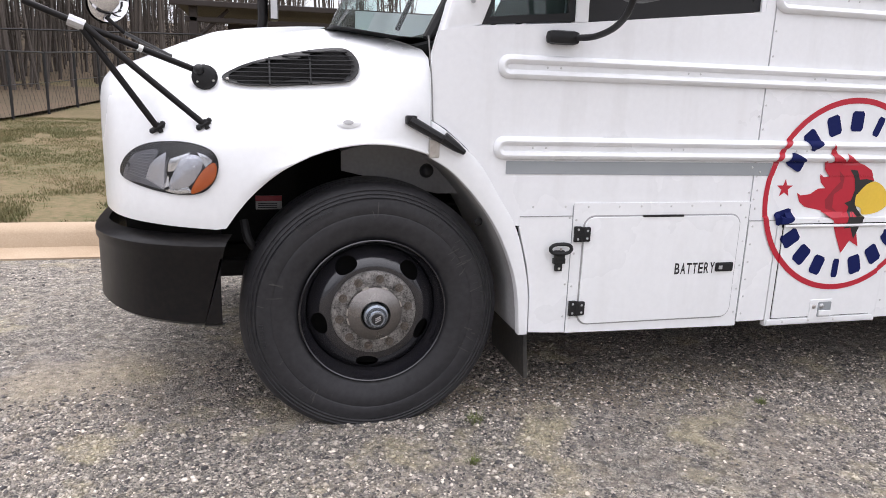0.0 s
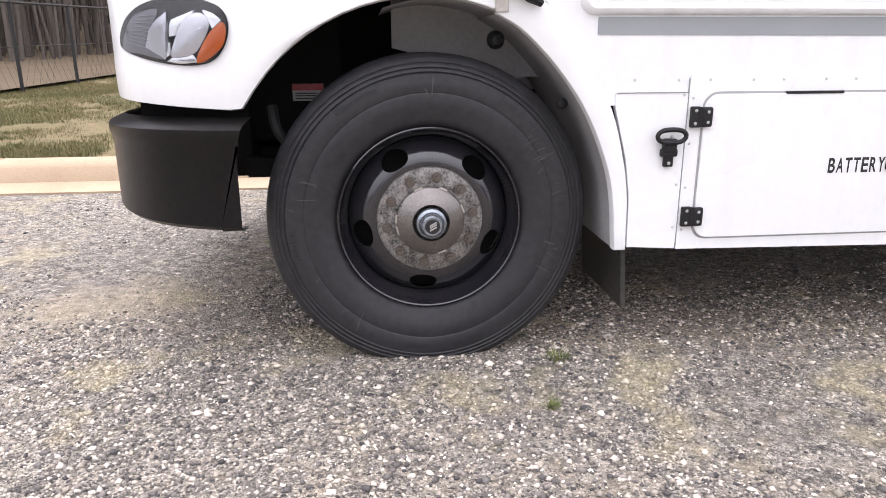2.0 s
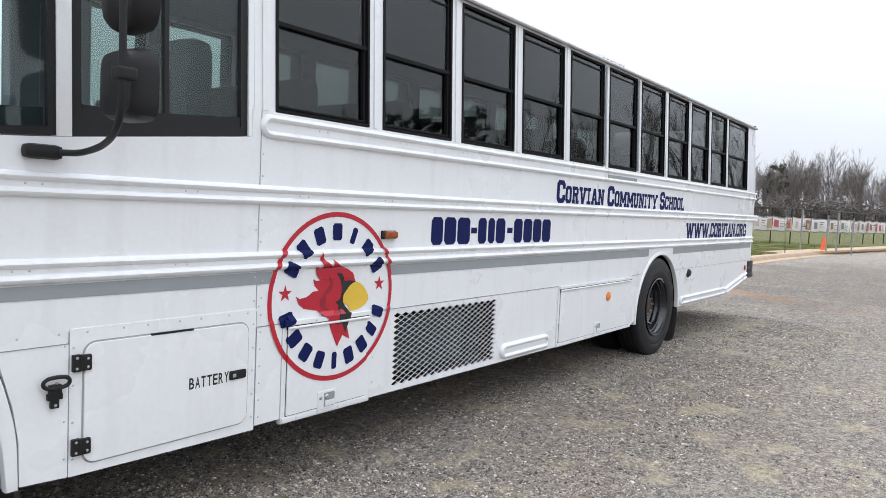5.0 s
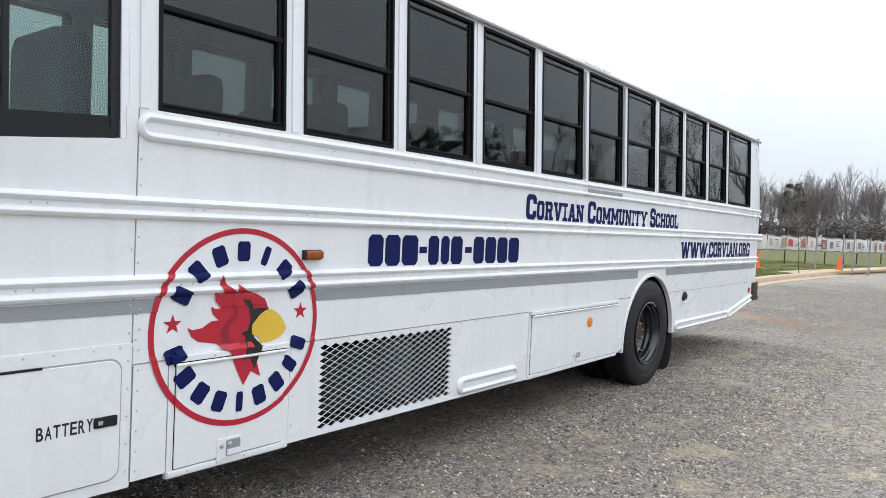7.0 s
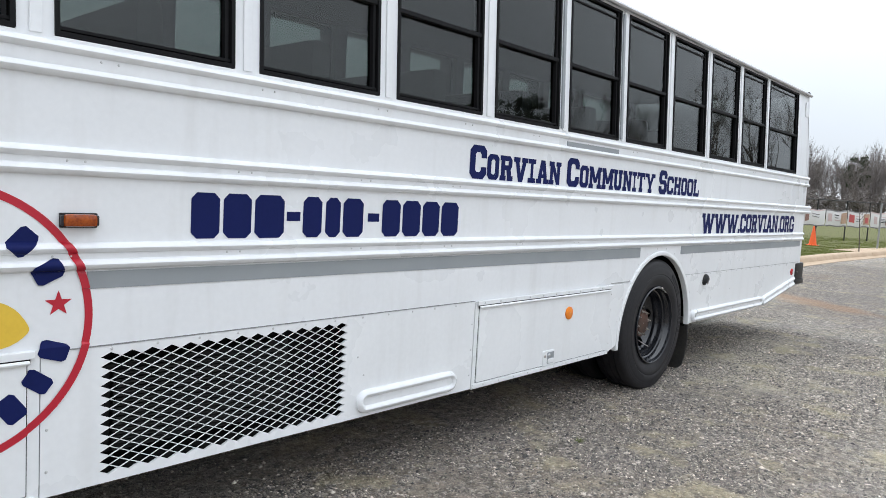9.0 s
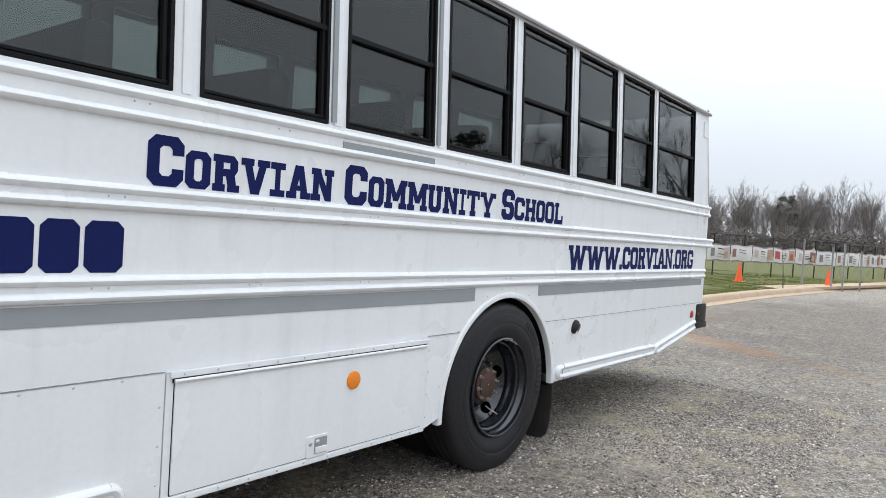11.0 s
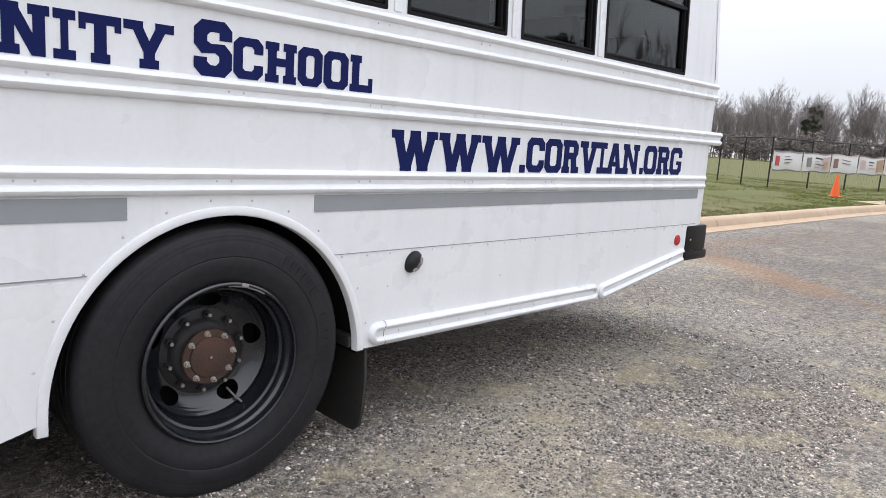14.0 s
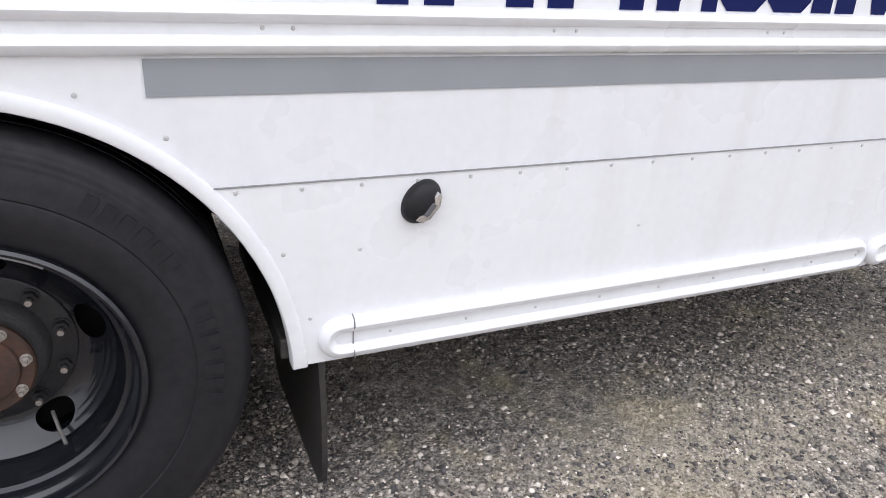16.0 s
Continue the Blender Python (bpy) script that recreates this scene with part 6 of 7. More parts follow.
bmp = [(10.10, 0.605), (10.10, 0.832), (10.30, 0.832), (10.30, 0.605)]
part("rear_bumper", merge(g_box(10.155, 10.46, -0.012, BUS_W + 0.012, 0.67, 0.856, 0.02), g_box(10.15, 10.49, -0.016, BUS_W + 0.016, 0.606, 0.675, 0.02)), "bumper", bus, "black steel rear bumper", smooth=True)
part("bumper_bolt", g_dome((10.22, -0.012, 0.755), 0.008, 0.005, 8, 2), "zinc", bus)
part("corner_strip", leaned(g_slab([(10.262, 1.847), (10.32, 1.847), (10.30, 2.30), (10.268, 2.76), (10.262, 2.76)], 0.003, 0.03)), "white", bus)
part("tail_lamp", g_box(10.40, 10.46, 0.08, 0.2, 1.02, 1.16, 0.01), "redlens", bus)

# caution label inside the front arch, shade put into its grey and dark red
part("label_plate", g_box(-0.475, -0.365, 0.50, 0.505, 0.838, 0.898), "liner", bus, "caution label, its red and white toned down for the arch's shade")
part("label_head", g_box(-0.475, -0.365, 0.497, 0.4995, 0.875, 0.898), "dred", bus)
for k in range(3):
    part("label_line", g_box(-0.465, -0.385, 0.4975, 0.4995, 0.845 + k * 0.009, 0.849 + k * 0.009), "black", bus)
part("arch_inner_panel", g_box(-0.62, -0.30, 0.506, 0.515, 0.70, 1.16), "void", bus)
part("liner_plug", g_dome((0.205, 0.20, 1.045), 0.03, 0.03, 12, 3), "plastic", bus)
part("liner_plug", g_dome((0.405, 0.10, 0.85), 0.018, 0.01, 12, 3), "plastic", bus)
part("brake_hose", g_tube(smooth_path([(-0.52, 0.25, 0.84), (-0.50, 0.22, 0.76), (-0.44, 0.26, 0.70), (-0.36, 0.4, 0.72)], 4), 0.018, 8), "plastic", bus, smooth=True)
part("tie_bar", g_box(-0.62, -0.40, 0.3, 0.36, 0.60, 0.665), "void", bus)


# ---- rivets: too small and many to tell apart ----
def rivets():
    gs = []

    def put(x, z, y=-0.004, r=0.0052):
        gs.append(g_dome((x, y, z), r, 0.0032, 7, 2))

    for i in range(13):
        put(2.44 + i * 0.16, 0.841)
    for i in range(23):
        put(7.352 + i * 0.1245, 0.853)
    for i in range(9):
        put(0.60 + i * 0.12 + (0.02 if i % 2 else 0), 0.925, -0.004 if i > 1 else 0.0)
    for i in range(9):
        put(1.592, 0.44 + i * 0.108)
        put(1.632, 0.43 + i * 0.05 * 1.6, -0.004)
    for i in range(4):
        put(0.760, 0.46 + i * 0.14)
        put(0.79, 0.45 + i * 0.14)
    for k in range(16):
        for dx in (0.0, 0.055):
            put(0.62 + k * 0.61 + dx, 1.465, -0.008, 0.0045)
            put(0.58 + k * 0.61 + dx, 1.161, -0.008, 0.0045)
            if k > 1:
                put(0.75 + k * 0.60 + dx, 1.787, -0.008, 0.0045)
    for a in range(12, 172, 14):
        put(6.731 + 0.644 * math.cos(radians(a)), 0.42 + 0.677 * math.sin(radians(a)), 0.0 if a > 40 and a < 140 else -0.004)
    for x, z in ((3.70, 0.66), (3.74, 0.57), (7.472, 0.71), (8.21, 0.689), (9.40, 0.755), (9.95, 0.75), (2.40, 0.46), (2.40, 0.60), (2.40, 0.74), (4.50, 0.45), (4.50, 0.59), (4.50, 0.73), (6.0, 0.44), (6.0, 0.56), (6.0, 0.68), (6.0, 0.79)):
        put(x, z)
    for i in range(9):
        put(7.54 + i * 0.19, 0.506, -0.016, 0.004)
    for i in range(8):
        put(1.622, 0.95 + i * 0.10, 0.0)
    r = part("rivets", merge(*gs), "rivet", bus, "small domed rivets", smooth=True)
    r["kind"] = "stuff"


rivets()


# ---- lettering and emblem ----
def glyph(ch, x0, x1, z0, z1, material, parent, bold=0.01, y=-0.0118, name="letter"):
    """One small plain letter in the built-in font, fitted to its cell."""
    cu = bpy.data.curves.new("letter", "FONT")
    cu.body, cu.size, cu.offset = ch, 1.0, bold
    tmp = bpy.data.objects.new("letter_tmp", cu)
    scene.collection.objects.link(tmp)
    dg = bpy.context.evaluated_depsgraph_get()
    me = bpy.data.meshes.new_from_object(tmp.evaluated_get(dg))
    vs = [v.co.copy() for v in me.vertices]
    fs = [tuple(p.vertices) for p in me.polygons]
    bpy.data.objects.remove(tmp)
    bpy.data.curves.remove(cu)
    bpy.data.meshes.remove(me)
    ax, bx = min(v.x for v in vs), max(v.x for v in vs)
    az, bz = min(v.y for v in vs), max(v.y for v in vs)
    pts = [(x0 + (v.x - ax) / (bx - ax) * (x1 - x0), y, z0 + (v.y - az) / (bz - az) * (z1 - z0)) for v in vs]
    return part(name, (pts, fs), material, parent)


def ring_side(w, h, s, b, c, skip=()):
    """The sides of an octagonal letter frame: outer edge w by h, stems s wide, bars b high, corners cut by c."""
    k = c * 0.42
    o = [(c, 0), (w - c, 0), (w, c), (w, h - c), (w - c, h), (c, h), (0, h - c), (0, c)]
    i = [(s + k, b), (w - s - k, b), (w - s, b + k), (w - s, h - b - k), (w - s - k, h - b), (s + k, h - b), (s, h - b - k), (s, b + k)]
    return [[o[n], o[(n + 1) % 8], i[(n + 1) % 8], i[n]] for n in range(8) if n not in skip]


def letter_polys(ch, w, h):
    """Convex pieces of a heavy collegiate block letter in a box w by h."""
    s, b, c, f = min(0.255 * h, 0.35 * w), 0.205 * h, 0.15 * h, 0.20 * h
    e = min(0.07 * h, 0.09 * w)      # overhang of the serifs
    box = lambda x0, x1, z0, z1: [(x0, z0), (x1, z0), (x1, z1), (x0, z1)]
    lean_to = lambda xa, xb, t=s, z0=0.0, z1=h: [(xa - t / 2, z0), (xa + t / 2, z0), (xb + t / 2, z1), (xb - t / 2, z1)]
    foot = lambda x, o=e: box(max(0, x - s / 2 - o), min(w, x + s / 2 + o), 0, f)
    head = lambda x, o=e: box(max(0, x - s / 2 - o), min(w, x + s / 2 + o), h - f, h)
    l, r, m = e + s / 2, w - e - s / 2, w / 2
    if ch == "O":
        return ring_side(w, h, s, b, c)
    if ch in "CG":
        q = ring_side(w, h, s, b, c, (2,)) + [box(w - s, w, 0.63 * h, h - c), box(w - s, w, c, (0.36 if ch == "C" else 0.46) * h)]
        return q + ([box(w * 0.52, w, 0.36 * h, 0.50 * h)] if ch == "G" else [])
    if ch == "S":
        k, a = c * 0.42, 0.50 * h
        return [box(c, w - c, h - b, h), [(w - c, h), (w - c, h - b), (w - s, h - b - k), (w, h - c)], box(w - s, w, 0.66 * h, h - c), [(c, h), (0, h - c), (s, h - b - k), (s + k, h - b)],
                box(0, s, a + 0.06 * h, h - c), [(0, a + 0.06 * h), (c, a - 0.10 * h), (w - s * 0.7, a - 0.06 * h), (s, a + 0.13 * h)], [(s * 0.7, a + 0.08 * h), (w - s, a - 0.13 * h), (w, a - 0.06 * h), (w - c, a + 0.10 * h)],
                box(w - s, w, c, a - 0.06 * h), [(w - c, 0), (w, c), (w - s, b + k), (w - s - k, b)], box(c, w - c, 0, b), [(c, 0), (s + k, b), (s, b + k), (0, c)], box(0, s, c, 0.34 * h)]
    if ch == "R":
        k = c * 0.42
        return [box(l - s / 2, l + s / 2, 0, h), foot(l), box(0, l, h - f, h), box(l, w - e - c, h - b, h), [(w - e - c, h), (w - e - c, h - b), (w - e - s, h - b - k), (w - e, h - c)], box(w - e - s, w - e, 0.50 * h + c * 0.6, h - c),
                [(w - e, 0.50 * h + c * 0.6), (w - e - s, 0.50 * h + b * 0.5), (l, 0.42 * h), (w - e - c * 0.8, 0.42 * h)], box(l, w - e - s * 0.6, 0.42 * h, 0.42 * h + b), [(r - s * 0.6, 0), (r + s * 0.5, 0), (r + s * 0.15, 0.44 * h), (r - s * 1.0, 0.44 * h)], foot(r, e)]
    if ch == "V":
        return [lean_to(m - s * 0.08, l), lean_to(m + s * 0.08, r), head(l, e * 1.6), head(r, e * 1.6)]
    if ch == "W":
        t, u = s * 1.10, 0.31 * w
        return [lean_to(u, l * 0.95, t), lean_to(u + t * 0.12, m, t), lean_to(w - u - t * 0.12, m, t), lean_to(w - u, w - l * 0.95, t), head(l, e), head(m, e * 0.7), head(r, e), box(u - 0.62 * t, u + 0.72 * t, 0, f), box(w - u - 0.72 * t, w - u + 0.62 * t, 0, f)]
    if ch == "A":
        return [lean_to(l, m - s * 0.12), lean_to(r, m + s * 0.12), foot(l), foot(r), box(w * 0.26, w * 0.74, 0.24 * h, 0.40 * h), box(m - s * 0.62, m + s * 0.62, h - f * 0.6, h)]
    if ch == "I":
        return [box(m - s / 2, m + s / 2, 0, h), box(0, w, 0, f), box(0, w, h - f, h)]
    if ch == "N":
        return [box(l - s * 0.45, l + s * 0.45, 0, h), foot(l), head(l, e), box(r - s * 0.45, r + s * 0.45, 0, h), head(r), [(r - s * 0.55, 0), (r + s * 0.45, 0), (l + s * 0.55, h), (l - s * 0.45, h)]]
    if ch == "M":
        t = s * 0.92
        return [box(l - t / 2, l + t / 2, 0, h), box(r - t / 2, r + t / 2, 0, h), foot(l, e * 1.1), foot(r, e * 1.1), box(0, l, h - f, h), box(r, w, h - f, h),
                [(m - t * 0.5, 0.26 * h), (m + t * 0.5, 0.26 * h), (l + t * 0.6, h), (l - t * 0.5, h)], [(m - t * 0.5, 0.26 * h), (m + t * 0.5, 0.26 * h), (r + t * 0.5, h), (r - t * 0.6, h)]]
    if ch == "U":
        q = ring_side(w - 2 * e, h, s, b, c, (2, 3, 4, 5, 6))
        return [[(x + e, z) for x, z in p] for p in q] + [box(e, e + s, c, h), box(w - e - s, w - e, c, h), head(l), head(r)]
    if ch == "T":
        return [box(0, w, h - b, h), box(m - s / 2, m + s / 2, 0, h), box(m - s / 2 - e, m + s / 2 + e, 0, f), box(0, s * 0.55, h - b - 0.13 * h, h), box(w - s * 0.55, w, h - b - 0.13 * h, h)]
    if ch == "Y":
        return [box(m - s / 2, m + s / 2, 0, 0.48 * h), box(m - s / 2 - e * 1.3, m + s / 2 + e * 1.3, 0, f), lean_to(m, l + e * 0.5, s, 0.34 * h), lean_to(m, r - e * 0.5, s, 0.34 * h), head(l, e * 1.4), head(r, e * 1.4)]
    if ch == "H":
        return [box(l - s / 2, l + s / 2, 0, h), box(r - s / 2, r + s / 2, 0, h), foot(l), foot(r), head(l), head(r), box(l, r, 0.41 * h, 0.41 * h + b)]
    if ch == "L":
        return [box(l - s / 2, l + s / 2, 0, h), head(l), box(0, w, 0, b), box(w - s * 0.6, w, 0, 0.40 * h)]
    return [box(0, w, 0, h)]


def word(cells, z0, z1, parent, big=None):
    """A run of letters, each given with its left and right edge; the first may be larger."""
    for n, (ch, xa, xb) in enumerate(cells):
        za, zb = big if big and n == 0 else (z0, z1)
        if ch == ".":
            zb = za + 0.040
        gs = [([(xa + x, -0.0015 - 0.00003 * i, za + z) for x, z in q], [tuple(range(len(q)))]) for i, q in enumerate(letter_polys(ch, xb - xa, zb - za))]
        part("letter", merge(*gs), "navy", parent)


name_decal = new("name_lettering")
name_decal.parent = bus
tagged(name_decal, "navy block lettering with the school's name")
word((("C", 4.408, 4.545), ("O", 4.552, 4.655), ("R", 4.664, 4.782), ("V", 4.786, 4.922), ("I", 4.926, 5.000), ("A", 5.008, 5.136), ("N", 5.138, 5.266)), 1.515, 1.652, name_decal, (1.513, 1.690))
word((("C", 5.334, 5.474), ("O", 5.484, 5.588), ("M", 5.594, 5.752), ("M", 5.757, 5.912), ("U", 5.914, 6.034), ("N", 6.042, 6.174), ("I", 6.182, 6.242), ("T", 6.250, 6.370), ("Y", 6.376, 6.532)), 1.512, 1.652, name_decal, (1.511, 1.689))
word((("S", 6.597, 6.732), ("C", 6.737, 6.850), ("H", 6.858, 6.985), ("O", 6.991, 7.098), ("O", 7.104, 7.218), ("L", 7.226, 7.338)), 1.513, 1.652, name_decal, (1.509, 1.690))
web_decal = new("web_lettering")
web_decal.parent = bus
tagged(web_decal, "navy block lettering with a web address")
word((("W", 7.453, 7.720), ("W", 7.728, 8.000), ("W", 8.008, 8.286), (".", 8.294, 8.340)), 1.206, 1.378, web_decal)
word((("C", 8.346, 8.490), ("O", 8.496, 8.642), ("R", 8.648, 8.802), ("V", 8.806, 8.984), ("I", 8.982, 9.072), ("A", 9.072, 9.246), ("N", 9.246, 9.430), (".", 9.448, 9.490), ("O", 9.494, 9.644), ("R", 9.652, 9.812), ("G", 9.820, 9.975)), 1.208, 1.385, web_decal)

phone = new("number_bars")
phone.parent = bus
tagged(phone, "row of plain navy bars")
cells = [(2.874 + (a - 2.826) * 1.003, 2.874 + (b - 2.826) * 1.003) for a, b in ((2.826, 2.94), (2.955, 3.075), (3.09, 3.226), (3.318, 3.415), (3.435, 3.515), (3.53, 3.645), (3.76, 3.875), (3.89, 4.01), (4.025, 4.145), (4.16, 4.288))]
for a, b in cells:
    o = rrect(a, b, 1.212, 1.382, 0.022, 1)
    part("bar", ([(x, -0.0015, z) for x, z in o], [tuple(range(len(o)))]), "navy", phone)
for a, b in ((3.287, 3.354), (3.723, 3.792)):
    part("bar", ([(a, -0.0015, 1.280), (b, -0.0015, 1.280), (b, -0.0015, 1.318), (a, -0.0015, 1.318)], [(0, 1, 2, 3)]), "navy", phone)

batt = new("battery_lettering")
batt.parent = bus
wx = [1.262 + i * 0.0288 for i in range(8)]
for i, c in enumerate("BATTERY"):
    glyph(c, wx[i] + 0.002, wx[i + 1] - 0.003, 0.627, 0.676, "black", batt, 0.02)


def small_text(text, name, label, x0, z0, pitch, h, material, place, ink):
    """A line of plain letters on a part of the bus."""
    root = new(name)
    root.parent = bus
    root.matrix_local = place
    tagged(root, label)
    for i, c in enumerate(text):
        if c != " ":
            glyph(c, x0 + i * pitch, x0 + i * pitch + pitch * (0.35 if c == "I" else 0.8), z0, z0 + h, ink, root, 0.012, -0.003)


small_text("EMERGENCY EXIT", "hatch_lettering", "dark lettering on the roof hatch", 0.0, 0.0, 0.0345, 0.052, "black", pose(5.71, 0.298, 2.846), "seam")
part("door_sign", g_box(10.29, 10.30, 0.80, 1.42, 2.27, 2.49, 0.004), "paper", bus, "pale sign board over the rear door")
small_text("EMERGENCY DOOR", "door_lettering", "dark lettering over the rear door", 0.0, 0.0, 0.0295, 0.062, "black", pose(10.288, 1.318, 2.385, 0, 0, -90), "seam")
part("sign_line", g_box(10.285, 10.289, 0.98, 1.24, 2.335, 2.35), "seam", bus)


def proud(x, z):
    """How far the side stands out at x and z: rub rail beads, web and lapped skirt."""
    out = 0.0
    for c in (1.132, 1.186):
        if abs(z - c) < 0.019:
            out = max(out, 0.0225 * math.sqrt(1 - ((z - c) / 0.019) ** 2))
    if 1.132 < z < 1.186:
        out = max(out, 0.0085)
    if 1.053 < z < 1.112:
        out = max(out, 0.0035)
    if z < 0.868:
        out = max(out, 0.0145 if 1.788 < x < 2.342 and z < 0.840 else 0.0225 if 1.766 < x < 2.364 and 0.840 <= z < 0.868 else 0.0075)
    return out


LEVELS = [1.1125 + 0.0035 * i for i in range(28)] + [1.052, 1.0535, 0.868, 0.867, 0.8405, 0.8395]


def decal(polys, material, parent, name, lift=0.0, label=""):
    """Thin film pressed over the rails and laps of the side."""
    bm = bmesh.new()
    for poly in polys:
        bm.faces.new([bm.verts.new((x, 0, z)) for x, z in poly])
    bm.normal_update()
    bmesh.ops.triangulate(bm, faces=bm.faces[:])
    for z in LEVELS:
        bmesh.ops.bisect_plane(bm, geom=bm.verts[:] + bm.edges[:] + bm.faces[:], plane_co=(0, 0, z), plane_no=(0, 0, 1))
    zs = [v.co.z for v in bm.verts]
    for z in [k * 0.03 + 0.5005 for k in range(32)]:
        if min(zs) < z < max(zs):
            bmesh.ops.bisect_plane(bm, geom=bm.verts[:] + bm.edges[:] + bm.faces[:], plane_co=(0, 0, z), plane_no=(0, 0, 1))
    for x in [1.765, 1.767, 1.7875, 1.7885, 2.3415, 2.3425, 2.363, 2.365] + [1.66 + 0.04 * k for k in range(23)]:
        bmesh.ops.bisect_plane(bm, geom=bm.verts[:] + bm.edges[:] + bm.faces[:], plane_co=(x, 0, 0), plane_no=(1, 0, 0))
    for v in bm.verts:
        v.co.y = -proud(v.co.x, v.co.z) - 0.0016 - lift
    bm.verts.index_update()
    g = [v.co.copy() for v in bm.verts], [[v.index for v in f.verts] for f in bm.faces]
    bm.free()
    return part(name, g, material, parent, label)


def emblem():
    e = new("round_emblem")
    e.parent = bus
    tagged(e, "round emblem: red ring, navy blocks, red and yellow shapes")
    cx, cz, r = 2.103, 0.962, 0.434
    n = 120
    quads = []
    for i in range(n):
        a, b = 2 * math.pi * i / n, 2 * math.pi * (i + 1) / n
        quads.append([(cx + q * math.cos(t), cz + q * math.sin(t)) for q, t in ((r, a), (r, b), (r - 0.025, b), (r - 0.025, a))])
    decal(quads, "red", e, "ring", 0, "red ring")

    def block(a, rr, w, h, turn=0):
        t = radians(a)
        c = Vector((cx + rr * math.cos(t), cz + rr * math.sin(t)))
        u = Vector((-math.sin(t), math.cos(t)))
        v = Vector((math.cos(t), math.sin(t)))
        k = 0.28
        pts = [(-1, -1 + k), (-1 + k, -1), (1 - k, -1), (1, -1 + k), (1, 1 - k), (1 - k, 1), (-1 + k, 1), (-1, 1 - k)]
        decal([[tuple(c + u * p * w / 2 + v * q * h / 2) for p, q in pts]], "navy", e, "block")

    for i, w in enumerate((0.062, 0.066, 0.066, 0.066, 0.036, 0.066, 0.066)):
        block(153 - i * 21.0, 0.332, w, 0.088)
    for i, w in enumerate((0.062, 0.066, 0.066, 0.062, 0.034, 0.066, 0.066, 0.056, 0.058)):
        block(196 + i * 18.2, 0.332, w, 0.088)
    for a in (174, 8):
        t = radians(a)
        sx, sz = cx + 0.332 * math.cos(t), cz + 0.332 * math.sin(t) 
        pts = []
        for k in range(10):
            rr = 0.043 if k % 2 == 0 else 0.017
            pts.append((sx + rr * math.cos(math.pi / 2 + k * math.pi / 5), sz + rr * math.sin(math.pi / 2 + k * math.pi / 5)))
        decal([pts], "red", e, "star", 0, "red star")
    # plain coloured shapes in the middle
    def at(*pts):
        return [(cx + u, cz + v) for u, v in pts]

    decal([at((-0.264, 0.017), (-0.241, 0.004), (-0.196, 0.009), (-0.154, 0.034), (-0.117, 0.036), (-0.146, 0.062), (-0.158, 0.099), (-0.134, 0.085), (-0.107, 0.087), (-0.137, 0.119), (-0.143, 0.159), (-0.122, 0.149), (-0.1, 0.148), (-0.122, 0.19), (-0.119, 0.234), (-0.087, 0.189), (-0.037, 0.153), (-0.033, 0.192), (0.005, 0.162), (0.072, 0.141), (0.117, 0.117), (0.144, 0.069), (0.066, 0.018), (0.048, -0.051), (0.069, -0.135), (0.099, -0.232), (0.047, -0.204), (0.01, -0.262), (-0.03, -0.184), (-0.063, -0.11), (-0.126, -0.064), (-0.212, -0.048), (-0.245, -0.024))], "red", e, "shape", 0.0004, "red flame shape")
    decal([at((-0.059, 0.115), (-0.022, 0.084), (-0.025, 0.035), (-0.066, 0.008), (-0.064, -0.051), (-0.037, -0.073), (-0.1, -0.057), (-0.11, -0.017), (-0.075, 0.028), (-0.04, 0.065))], "dred", e, "shape", 0.0010, "dark red shading")
    decal([at((-0.002, 0.12), (0.039, 0.116), (0.064, 0.074), (0.099, 0.077), (0.144, 0.069), (0.08, 0.027), (0.058, -0.002), (0.067, -0.053), (0.103, -0.088), (0.085, -0.147), (0.066, -0.197), (0.04, -0.142), (0.007, -0.148), (0.015, -0.099), (0.024, -0.049), (-0.002, -0.032), (0.033, -0.02), (0.046, 0.03), (0.033, 0.081))], "black", e, "shape", 0.0014, "black patch")
    decal([closed(at((0.066, 0.013), (0.104, 0.051), (0.149, 0.066), (0.202, 0.04), (0.239, -0.011), (0.24, -0.04), (0.19, -0.075), (0.108, -0.086), (0.092, -0.056), (0.059, -0.042), (0.056, -0.001)), 3)], "yellow", e, "shape", 0.0020, "yellow patch")


emblem()


# ---- fence, banners and cones beyond the tail ----
def post_line(pts, step):
    out = []
    for (xa, ya), (xb, yb) in zip(pts, pts[1:]):
        d = math.hypot(xb - xa, yb - ya)
        k = max(1, round(d / step))
        out += [(xa + (xb - xa) * i / k, ya + (yb - ya) * i / k) for i in range(k)]
    return out + [pts[-1]]


